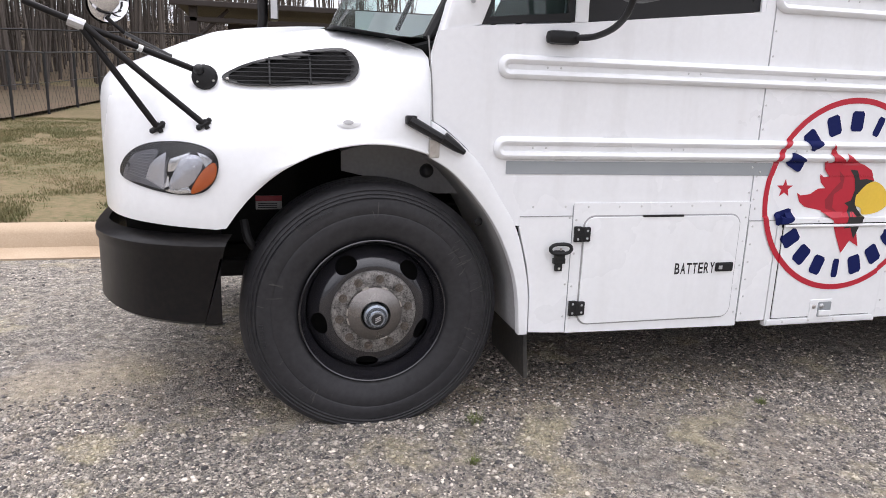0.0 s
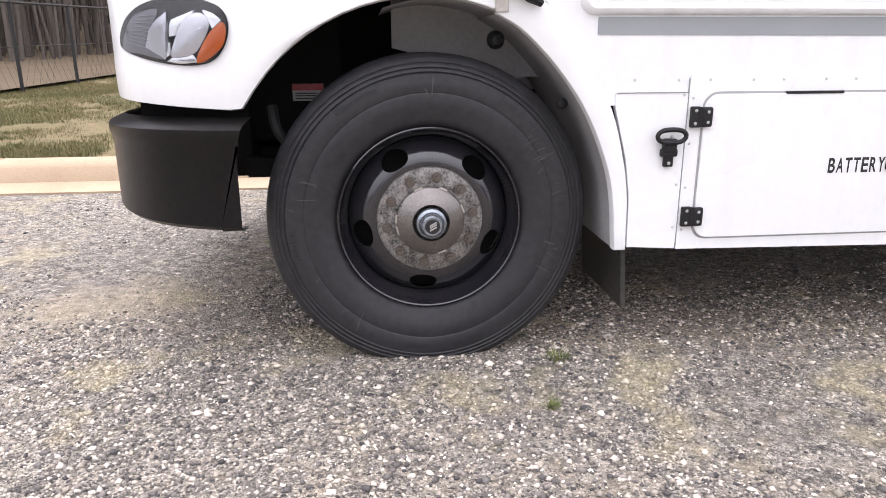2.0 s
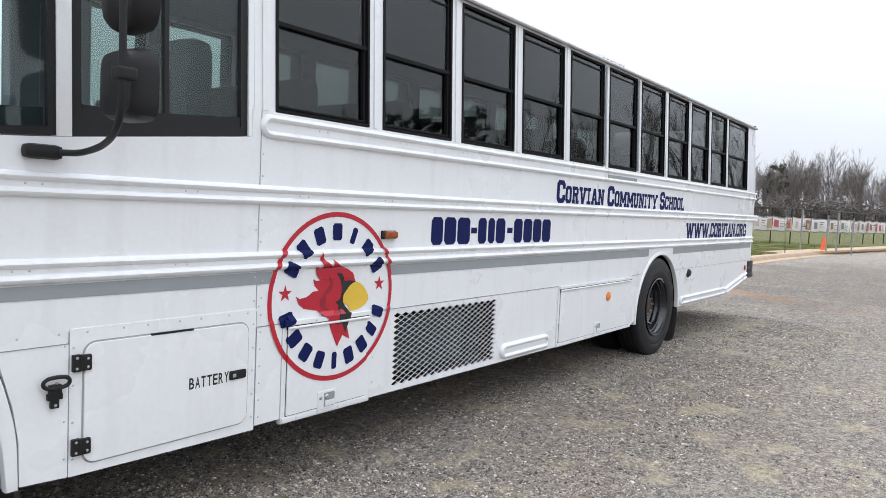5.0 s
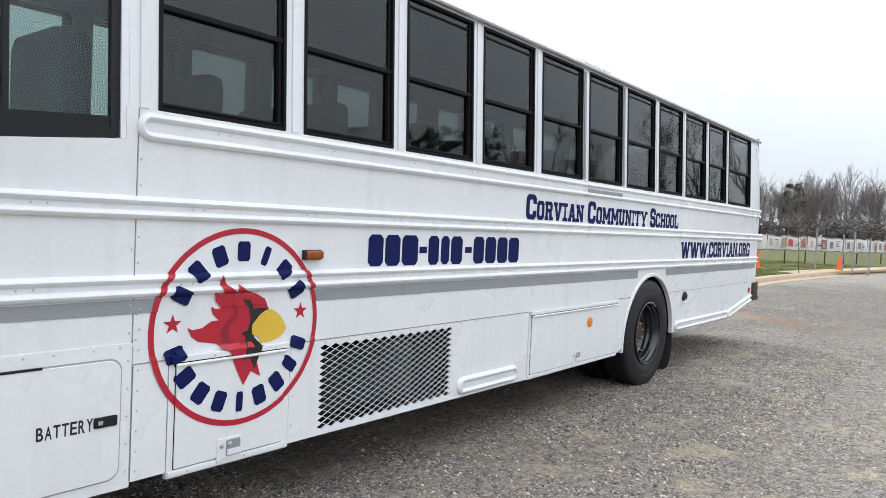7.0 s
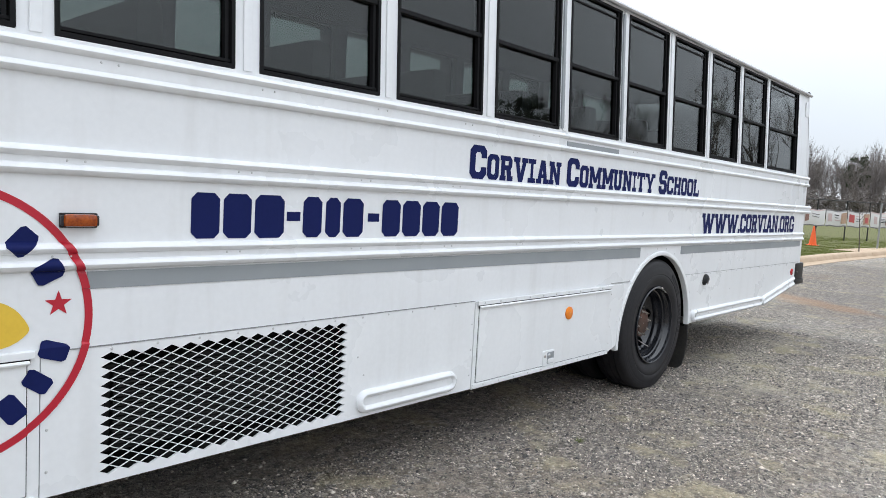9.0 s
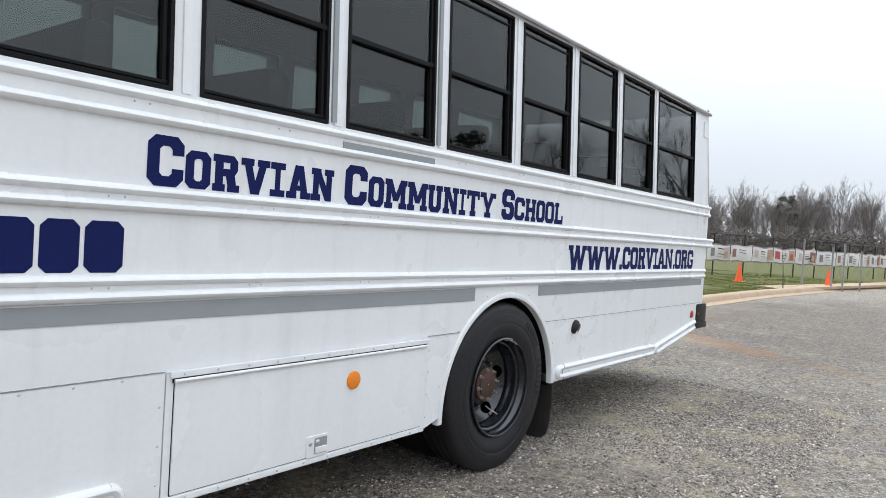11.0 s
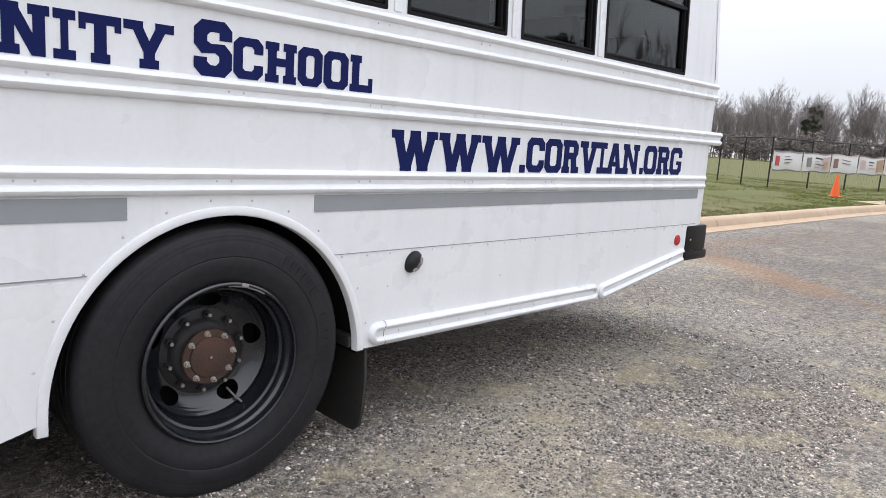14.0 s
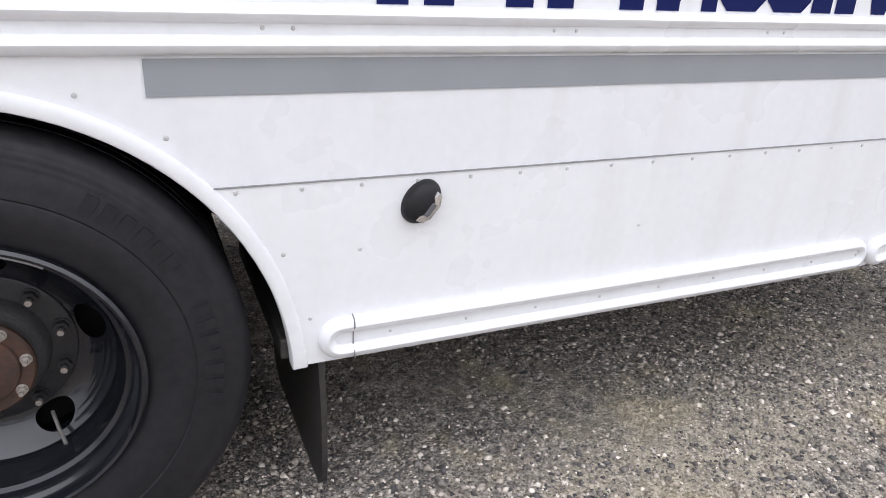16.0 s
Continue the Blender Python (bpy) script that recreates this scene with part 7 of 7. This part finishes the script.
def chain_fence(pts, step, height, name, label, base_z, mesh=0.18):
    f = thing(name, label, "fence")
    ps = post_line(pts, step)
    tops = []
    for x, y in ps:
        z = base_z(x, y)
        part("post", g_tube([(x, y, z - 0.1), (x, y, z + height)], 0.032, 8), "fence", f)
        tops.append((x, y, z + height - 0.02))
    part("top_rail", g_tube(tops, 0.024, 6), "fence", f)
    part("mid_wire", g_tube([(x, y, z - height * 0.48) for x, y, z in tops], 0.008, 4), "fence", f)
    # woven wire, too fine to tell apart
    wires = []
    for (xa, ya, za), (xb, yb, zb) in zip(tops, tops[1:]):
        n = max(2, int(math.hypot(xb - xa, yb - ya) / mesh))
        for i in range(n):
            for s in (0, 1):
                u, v = i / n, min(1.0, max(0.0, (i + (height / mesh) * (1 if s else -1) * 0.5) / n))
                u2 = min(1.0, max(0.0, v))
                p = Vector((xa + (xb - xa) * u, ya + (yb - ya) * u, za))
                q = Vector((xa + (xb - xa) * u2, ya + (yb - ya) * u2, za - (height - 0.05) * min(1, abs(u2 - u) * n / max(0.01, (height / mesh) * 0.5))))
                side = Vector((yb - ya, xa - xb, 0)).normalized() * 0.0018
                wires.append(([p + side, p - side, q - side, q + side], [(0, 1, 2, 3)]))
    o = part("wire_mesh", merge(*wires), "fence", f)
    o["kind"] = "stuff"
    return ps


FENCE = [(54, 42), (41, 18), (34.5, 8.8), (41.0, 6.5), (46.0, 4.5), (56, 2.6), (74, 1.0), (100, 0)]
chain_fence(FENCE, 2.0, 1.98, "chain_link_fence", "tall black chain-link fence along a sports field", lambda x, y: lawn_z(x, y))


def banners():
    rng = random.Random(4)
    runs = post_line([(34.5, 8.8), (41.0, 6.5), (46.0, 4.5), (56, 2.6)], 1.75)
    for i, ((xa, ya), (xb, yb)) in enumerate(zip(runs, runs[1:])):
        b = thing("sponsor_banner", "white sponsor banner with dark printed shapes tied to the fence", "banner", group="banners on the fence")
        z0 = lawn_z((xa + xb) / 2, (ya + yb) / 2) + 0.68
        h = 0.82
        off = Vector((ya - yb, xb - xa, 0)).normalized() * -0.06
        if off.x > 0:
            off = -off
        n, m = 9, 5
        vs = []
        for k in range(n):
            u = 0.02 + 0.96 * k / (n - 1)
            for j in range(m):
                v = j / (m - 1)
                sag = -0.05 * math.sin(u * math.pi) * v - 0.03 * math.sin(u * 9.0 + i)
                bil = 0.05 * math.sin(u * math.pi) * math.sin(v * math.pi)
                vs.append((xa + (xb - xa) * u + off.x * (1 + bil * 20), ya + (yb - ya) * u + off.y * (1 + bil * 20), z0 + h * v + sag * 0.8))
        fs = [(k * m + j, (k + 1) * m + j, (k + 1) * m + j + 1, k * m + j + 1) for k in range(n - 1) for j in range(m - 1)]
        part("cloth", (vs, fs), "banner", b, smooth=True)
        # printed shapes: plain bars and blots
        def at(u, v, d):
            bil = 0.05 * math.sin(u * math.pi) * math.sin(v * math.pi)
            sag = -0.05 * math.sin(u * math.pi) * v - 0.03 * math.sin(u * 9.0 + i)
            return (xa + (xb - xa) * u + off.x * (d + bil * 20), ya + (yb - ya) * u + off.y * (d + bil * 20), z0 + h * v + sag * 0.8)
        # a dark waved band along head and foot, then a mark, lines and a picture
        shapes = [(0.02, 0.98, 0.0, 0.07, "banner_grey"), (0.02, 0.98, 0.93, 1.0, ("banner_grey", "banner_grey", "banner_pink")[i % 3])]
        u0 = 0.06 + 0.1 * rng.random()
        shapes.append((u0, u0 + rng.uniform(0.12, 0.22), 0.28, 0.76, rng.choice(("banner_grey", "banner_pink", "banner_mark", "red_print"))))
        x = u0 + 0.26
        for k in range(rng.randint(2, 4)):
            v = 0.70 - 0.16 * k
            shapes.append((x, min(0.9, x + rng.uniform(0.16, 0.34)), v, v + rng.uniform(0.035, 0.07), rng.choice(("fence", "banner_grey", "banner_pink"))))
        if rng.random() < 0.4:
            shapes.append((0.66, 0.94, 0.18, 0.84, rng.choice(("banner_pink", "banner_mark", "banner_tan"))))
            shapes.append((0.72, 0.86, 0.26, 0.62, rng.choice(("banner_tan", "banner_mark", "red_print"))))
        for k, (a, c, p, q, ink) in enumerate(shapes):
            us = [a + (c - a) * t / 6 for t in range(7)]
            pv = [at(u, v, 1.25 + 0.06 * k) for u in us for v in (p, q)]
            part("print", (pv, [(2 * t, 2 * t + 2, 2 * t + 3, 2 * t + 1) for t in range(6)]), ink, b)


banners()


def cone(x, y, h):
    c = thing("traffic_cone", "orange traffic cone standing on the verge", "cone", (x, y, lawn_z(x, y) + (0.0 if y > kerb_y(x) + 0.8 else -0.16)), "traffic cones")
    part("cone_body", g_tube([(0, 0, 0.02), (0, 0, h)], [0.15, 0.028], 20), "cone", c, smooth=True)
    part("cone_base", g_box(-0.19, 0.19, -0.19, 0.19, 0.0, 0.03, 0.008), "cone", c)
    return c


c1 = cone(31.8, 5.5, 0.76)
c2 = cone(35.5, 3.0, 0.66)
part("cone_collar", g_tube([(0, 0, 0.33), (0, 0, 0.43)], [0.087, 0.068], 20), "banner", c2, "white reflective collar")

def sign_post(x, y, h):
    p = thing("steel_post", "bare galvanised steel post on the lawn", "post", (x, y, lawn_z(x, y)), "posts on the lawn")
    part("post", g_tube([(0, 0, -0.2), (0, 0, h)], 0.035, 8), "galv", p)


for x, y, h in ((33.2, 3.55, 1.8), (34.5, 2.75, 1.6), (35.2, 2.45, 1.75), (36.0, 1.95, 1.5)):
    sign_post(x, y, h)

apron = [(29.0, kerb_y(29.0) + 0.9, 0.192), (60, kerb_y(60) + 0.9, 0.20), (60, kerb_y(60) + 2.2, 0.20), (29.6, kerb_y(29.6) + 1.7, 0.192)]
tagged(obj("pavement", [p for p in apron] + [(x, y, z - 0.1) for x, y, z in apron], [(0, 1, 2, 3), (4, 5, 6, 7), (0, 1, 5, 4), (1, 2, 6, 5), (2, 3, 7, 6), (3, 0, 4, 7)], M["concrete"]),
       "pale concrete walk beside the kerb", "pavement", kind="structure")

# dead leaves under the trees behind the fence
ly = [7, 10, 14, 18, 22, 27, 34, 42, 60, 85, 110]
lv = []
for y in ly:
    xr = float(np.interp(y, [7, 14, 18, 27, 40, 110], [-6.2, -5.5, -5.1, -4.0, 8, 10]))
    lv += [(x, y, lawn_z(x, y) + 0.07) for x in [-58 + (xr + 58) * k / 12 for k in range(13)]]
lf = [(i * 13 + k, i * 13 + k + 1, (i + 1) * 13 + k + 1, (i + 1) * 13 + k) for i in range(len(ly) - 1) for k in range(12)]
tagged(obj("woodland_floor", lv, lf, M["leaf"], smooth=True), "brown leaf litter under the trees on the bank", "ground", kind="structure")

# fence and shelter on the bank behind the bus
chain_fence([(-6.1, 6.5), (-5.45, 14.1), (-5.05, 17.9), (-4.0, 27.0), (-1.0, 40)], 1.9, 1.42, "bank_fence", "black chain-link fence along the wooded bank", lambda x, y: lawn_z(x, y), 0.2)
cable = thing("overhead_cable", "thin black cable strung between the trees on the bank", "cable")
part("strand", g_tube([(-16 + 1.6 * i, 15.5, 1.98 + 0.06 * i - 0.0019 * i * i) for i in range(14)], 0.022, 6), "fence", cable)


def shelter():
    s = thing("timber_shelter", "dark timber shelter with a flat roof near the woods", "shelter", (0, 16, 0))
    s.location = (0, 0, 0)
    part("roof", merge(g_box(-2.3, 4.6, 15.5, 19.5, 3.05, 3.12, 0.02), g_box(-2.4, 4.7, 15.4, 15.52, 3.00, 3.13, 0.02)), "wood", s)
    part("beam", g_box(-2.1, 4.5, 15.6, 15.8, 2.66, 2.78, 0.02), "wood", s)
    part("back_beam", g_box(-1.2, 4.5, 17.6, 17.8, 2.60, 2.80, 0.02), "wood", s)
    for x in (-1.9, 4.3):
        part("post", g_box(x - 0.10, x + 0.10, 15.6, 15.8, lawn_z(x, 15.7) - 0.1, 3.04, 0.02), "wood", s)
        part("brace", g_tube([(x + 0.8, 15.7, 2.98), (x + 0.08, 15.7, 2.3)], 0.05, 6), "wood", s)


shelter()


# ---- trees ----
def tree_geo(seed, height, trunk_r, levels, spread, first=0.35, twig=0.012, kids=(3, 5), lean_=0.05, far=False):
    """A bare tree: tapered trunk and limbs (thick) and twigs (thin; far ones are slim blades)."""
    rng = random.Random(seed)
    thick, thin = [], []

    def grow(p, d, length, r, lev):
        n = 4 if lev == 0 else 3 if lev == 1 or not far else 2
        pts, rs = [p], [r]
        q, dd = p.copy(), d.copy()
        for i in range(n):
            dd = (dd + Vector((rng.uniform(-1, 1), rng.uniform(-1, 1), rng.uniform(-0.3, 0.6))) * (0.10 if lev == 0 else 0.22)).normalized()
            q = q + dd * (length / n)
            pts.append(q.copy())
            rs.append(max(r * (1 - 0.75 * (i + 1) / n), twig * 0.6))
        if far and lev >= 2:
            w = (pts[-1] - pts[0]).cross(Vector((rng.uniform(-1, 1), rng.uniform(-1, 1), rng.uniform(-1, 1)))).normalized()
            thin.append(([pts[0] + w * rs[0], pts[0] - w * rs[0], pts[1] + w * rs[1] * 0.8, pts[1] - w * rs[1] * 0.8, pts[2]], [(0, 1, 3, 2), (2, 3, 4)]))
        else:
            (thick if lev < 2 else thin).append(g_tube(pts, rs, 7 if lev == 0 else 4 if lev == 1 else 3, cap=False))
        if lev >= levels:
            return
        for i in range(rng.randint(*kids) + (3 if lev == 0 else 0)):
            t = rng.uniform(first if lev == 0 else 0.25, 1.0)
            k = min(n - 1, int(t * n))
            base = pts[k].lerp(pts[k + 1], t * n - k)
            a = rng.uniform(0, 2 * math.pi)
            out = Vector((math.cos(a), math.sin(a), 0))
            nd = (dd * (1 - spread) + out * spread + Vector((0, 0, 0.15))).normalized()
            grow(base, nd, length * rng.uniform(0.38, 0.62), max(rs[k] * 0.55, twig), lev + 1)

    grow(Vector((0, 0, -0.2)), Vector((rng.uniform(-lean_, lean_), rng.uniform(-lean_, lean_), 1)).normalized(), height * 0.82, trunk_r, 0)
    return merge(*thick), merge(*thin) if thin else ([], [])


def bare_tree(seed, x, y, z, h, r, label, levels=4, spread=0.62, twig=0.012):
    t = thing("bare_tree", label, "tree", (x, y, z), "bare trees")
    a, b = tree_geo(seed, h, r, levels, spread, twig=twig)
    part("trunk", a, "bark", t, smooth=True)
    part("crown", b, "twig", t)
    return t


def pine_tree(seed, x, y, z, h):
    rng = random.Random(seed)
    t = thing("pine_tree", "tall pine with dark clumped needles and gaps", "tree", (x, y, z), "pine trees")
    part("trunk", g_tube([(0, 0, -0.2), (0.1, 0.05, h * 0.5), (0.0, 0.1, h)], [0.22, 0.15, 0.03], 8), "bark", t, smooth=True)
    limbs, vs, fs = [], [], []
    big = max(1.0, h / 10)
    for i in range(46):
        f = rng.uniform(0.50, 1.0)
        a = rng.uniform(0, 6.283)
        L = h * 0.26 * (1.15 - f) ** 0.6 * rng.uniform(0.6, 1.1) + 0.4
        p = Vector((0, 0, h * f))
        q = p + Vector((math.cos(a) * L, math.sin(a) * L, L * rng.uniform(0.0, 0.35)))
        limbs.append(g_tube([p, p.lerp(q, 0.5) - Vector((0, 0, 0.1)), q], [0.05, 0.035, 0.012], 4, cap=False))
        for _ in range(5):
            c = p.lerp(q, rng.uniform(0.55, 1.08)) + Vector((rng.uniform(-.3, .3), rng.uniform(-.3, .3), rng.uniform(-.1, .3))) * big
            for _ in range(34):
                d = Vector((rng.gauss(0, 1), rng.gauss(0, 1), rng.gauss(0.3, 0.8))).normalized()
                s = d.cross(Vector((rng.random(), rng.random(), rng.random()))).normalized() * 0.055 * big
                e = c + d * rng.uniform(0.15, 0.52) * big
                k = len(vs)
                vs += [c + s, c - s, e]
                fs.append((k, k + 1, k + 2))
    part("limbs", merge(*limbs), "bark", t)
    part("crown", (vs, fs), "needle", t)
    return t


for i, (x, y, h) in enumerate(((58.8, -60, 14.6), (71, -60, 18.0), (79, -60.5, 20.5), (88.5, -60, 21.0))):
    pine_tree(20 + i, x, y, 0, h)
for i, (x, y, h) in enumerate(((28, -30, 7), (42, -22, 8.2), (48, -21, 9.0), (55, -18.5, 10.0), (63, -17.5, 10.8), (72, -16, 11), (36, -36, 9), (52, -28, 9.5), (84, -17, 11))):
    bare_tree(40 + i, x, y, 0, h, 0.20, "bare winter tree with upright grey branches", 4, 0.36, 0.018)

# young tree on the verge
sap = thing("young_tree", "thin bare young tree staked on the lawn", "tree", (29.1, 3.3, lawn_z(29.1, 3.3)))
ga, gb = tree_geo(77, 2.2, 0.020, 3, 0.4, 0.45, 0.004)
part("trunk", ga, "bark", sap, smooth=True)
part("crown", gb, "twig", sap)


def woods(name, label, spots, protos, seed, material_a="bark", material_b="twig"):
    """Many far trees as one mesh of trunks and twigs."""
    rng = random.Random(seed)
    va, fa, vb, fb = [], [], [], []
    ka = kb = 0
    arr = [(np.array([tuple(v) for v in a[0]]), a[1], np.array([tuple(v) for v in b[0]]) if b[0] else np.zeros((0, 3)), b[1]) for a, b in protos]
    for x, y, z, s in spots:
        A, FA, B, FB = arr[rng.randrange(len(arr))]
        t = rng.uniform(0, 6.283)
        R = np.array([[math.cos(t), -math.sin(t), 0], [math.sin(t), math.cos(t), 0], [0, 0, 1]]) * s
        o = np.array([x, y, z])
        va.append(A @ R.T + o)
        fa += [tuple(i + ka for i in f) for f in FA]
        ka += len(A)
        if len(B):
            vb.append(B @ R.T + o)
            fb += [tuple(i + kb for i in f) for f in FB]
            kb += len(B)
    root = thing(name, label, "woods", kind="stuff")
    for nm, v, f, m in (("trunks", va, fa, material_a), ("twigs", vb, fb, material_b)):
        if not f:
            continue
        me = bpy.data.meshes.new(nm)
        me.from_pydata(np.concatenate(v).tolist(), [], f)
        me.materials.append(M[m])
        o = new(nm, me)
        o.parent = root
        o["kind"] = "stuff"
    return root


rng = random.Random(11)
far_protos = [tree_geo(100 + i, 12.2 + 1.1 * (i % 3), 0.19, 3, 0.33, 0.32, 0.021, (8, 10), far=True) for i in range(6)]
far = []
for i in range(560):
    x = rng.uniform(195, 270)
    far.append((x, rng.uniform(-60, 190), 0.3, rng.uniform(0.80, 1.08)))
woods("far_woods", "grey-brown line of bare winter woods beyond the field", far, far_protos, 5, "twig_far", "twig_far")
scrub_p = [tree_geo(160 + i, 3.2, 0.04, 3, 0.75, 0.05, 0.06, (5, 7), far=True) for i in range(4)]
scr = [(rng.uniform(180, 215), rng.uniform(-60, 170), 0.2, rng.uniform(1.2, 2.2)) for _ in range(440)]
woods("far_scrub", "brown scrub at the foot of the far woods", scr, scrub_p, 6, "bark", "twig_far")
for i, (x, y, h) in enumerate(((205, 42, 15.5), (210, 66, 14.5), (200, 8, 13.5))):
    pine_tree(60 + i, x, y, 0.3, h)

# woods out of direct view, added to keep low sky light off the bus
near = [(rng.uniform(-70, 130), rng.uniform(-78, -58), 0.0, rng.uniform(0.55, 0.85)) for _ in range(150)]
near += [(rng.uniform(-80, -60), rng.uniform(-70, -5), 0.0, rng.uniform(0.55, 0.85)) for _ in range(50)]
woods("lot_woods", "bare winter woods along the lot, out of direct view, screening low sky", near, far_protos, 12)

bank_protos = [tree_geo(200 + i, 15, 0.042 + 0.024 * (i % 3), 2, 0.30, 0.40, 0.015, (3, 5), 0.03, True) for i in range(6)]
bank = []
for i in range(1150):
    y = 19 + 52 * rng.random() ** 1.2
    x = rng.uniform(-18 - (y - 19) * 0.9, -9.5 + (y - 19) * 0.52)
    bank.append((x, y, lawn_z(x, y) - 0.1, rng.uniform(0.7, 1.2)))
woods("bank_woods", "dense grey trunks of winter woods on the bank", bank, bank_protos, 8)
bscr = [(rng.uniform(-50, 8), rng.uniform(26, 60), 0, rng.uniform(0.6, 1.3)) for _ in range(260)]
bscr = [(x, y, lawn_z(x, y), s) for x, y, z, s in bscr]
woods("bank_scrub", "brown undergrowth between the trunks", bscr, [tree_geo(180 + i, 3.2, 0.03, 3, 0.7, 0.05, 0.012, (5, 7), far=True) for i in range(4)], 9)


# ---- grass and loose stones ----
def grass():
    rng = np.random.default_rng(3)
    pts = []
    for x0, x1, d0, d1, n, s in ((-8, 0.3, 0.92, 12, 52000, 0.75), (13, 46, 0.95, 16, 56000, 0.70)):
        x = rng.uniform(x0, x1, n)
        d = d0 + (d1 - d0) * rng.random(n) ** 1.3
        for a, b in zip(x, d):
            y = kerb_y(a) + b
            thin = 0.10 - 0.06 * b if s > 0.7 else -0.15
            if noise.noise((a * 1.6, y * 1.1, 3.1)) + 0.4 * noise.noise((a * 5, y * 5, 1.0)) + rng.normal(0, 0.12) > max(-0.25, thin):
                pts.append((a, y, s))
    vs, fs = [], []
    for x, y, s in pts:
        z = lawn_z(x, y) - 0.01
        for _ in range(7):
            a = rng.uniform(0, 6.283)
            h = s * rng.uniform(0.025, 0.075)
            w = 0.0055 * s
            dx, dy = math.cos(a) * w, math.sin(a) * w
            ox, oy = rng.normal(0, 0.032, 2)
            k = len(vs)
            vs += [(x + ox - dx, y + oy - dy, z), (x + ox + dx, y + oy + dy, z), (x + ox + dy * 6, y + oy - dx * 6, z + h)]
            fs.append((k, k + 1, k + 2))
    me = bpy.data.meshes.new("grass")
    me.from_pydata(vs, [], fs)
    me.materials.append(M["straw"])
    tagged(new("grass", me), "short winter grass, straw and green mixed", "grass", kind="stuff")


grass()


def stones():
    """Loose chips on the lot, more of them where the lot is worn, each a flat uneven pebble."""
    rng = np.random.default_rng(8)
    base = np.array([(1, 0, 0), (-1, 0, 0), (0, 1, 0), (0, -1, 0), (0, 0, 0.62), (0, 0, -0.6)], float)
    tri = np.array([(0, 2, 4), (2, 1, 4), (1, 3, 4), (3, 0, 4), (2, 0, 5), (1, 2, 5), (3, 1, 5), (0, 3, 5)])
    xs, ys = [], []
    for x0, x1, y0, y1, n in ((-3.0, 12.0, -2.2, 3.0, 62000), (-2.4, 2.6, -1.5, 0.9, 74000), (6.6, 10.6, -1.4, 0.9, 62000), (2.6, 6.6, -1.3, 0.4, 26000)):
        xs.append(rng.uniform(x0, x1, n))
        ys.append(rng.uniform(y0, y1, n))
    x, y = np.concatenate(xs), np.concatenate(ys)
    worn = np.sin(2.1 * x + 1.3 * np.sin(1.7 * y)) * np.sin(2.6 * y + 0.9 * np.sin(2.3 * x + 1.0)) + 0.5 * np.sin(7.3 * x + 3.1 * y) * np.sin(6.1 * y - 2.2 * x)
    keep = worn + rng.normal(0, 0.45, len(x)) > -0.55
    x, y, n = x[keep], y[keep], int(keep.sum())
    size = 0.0026 + 0.0040 * rng.random(n) + 0.0085 * rng.random(n) ** 9
    p = base[None] * size[:, None, None] * rng.uniform(0.65, 1.4, (n, 1, 3)) * rng.uniform(0.7, 1.3, (n, 6, 1))
    a = rng.uniform(0, 6.283, n)
    c, d = np.cos(a)[:, None], np.sin(a)[:, None]
    co = np.stack([x[:, None] + p[:, :, 0] * c - p[:, :, 1] * d, y[:, None] + p[:, :, 0] * d + p[:, :, 1] * c, p[:, :, 2] + size[:, None] * 0.18], -1)
    faces = (tri[None] + 6 * np.arange(n)[:, None, None]).reshape(-1, 3)
    me = bpy.data.meshes.new("loose_gravel")
    me.vertices.add(6 * n)
    me.vertices.foreach_set("co", co.astype(np.float32).ravel())
    me.loops.add(faces.size)
    me.loops.foreach_set("vertex_index", faces.astype(np.int32).ravel())
    me.polygons.add(len(faces))
    me.polygons.foreach_set("loop_start", np.arange(0, faces.size, 3, dtype=np.int32))
    me.update(calc_edges=True)
    me.materials.append(M["stone"])
    tagged(new("loose_gravel", me), "loose grey and tan gravel chips on the lot", "gravel", kind="stuff")


stones()


def weed(x, y, s, seed):
    rng = random.Random(seed)
    t = thing("weed_tuft", "small green weed tuft growing through the gravel", "weed", (x, y, 0), "weeds in the gravel")
    vs, fs = [], []
    for _ in range(60):
        a = rng.uniform(0, 6.283)
        r = rng.uniform(0, 0.03) * s
        b = Vector((math.cos(a) * r, math.sin(a) * r, 0))
        e = b + Vector((math.cos(a) * 0.03 * s * rng.random(), math.sin(a) * 0.03 * s * rng.random(), rng.uniform(0.012, 0.035) * s))
        w = Vector((-math.sin(a), math.cos(a), 0)) * 0.0025
        k = len(vs)
        vs += [b - w, b + w, e]
        fs.append((k, k + 1, k + 2))
    part("leaves", (vs, fs), "weed", t)


M["weed"] = mat("weed_leaves", (0.10, 0.13, 0.035), 0.7, 0, (0.18, 0.2, 0.06), 40, 200, 0.8)
for i, (x, y, s) in enumerate(((0.405, 0.02, 1.2), (1.77, -0.05, 0.9), (0.30, -0.30, 0.8), (5.2, -0.3, 0.8))):
    weed(x, y, s, i)
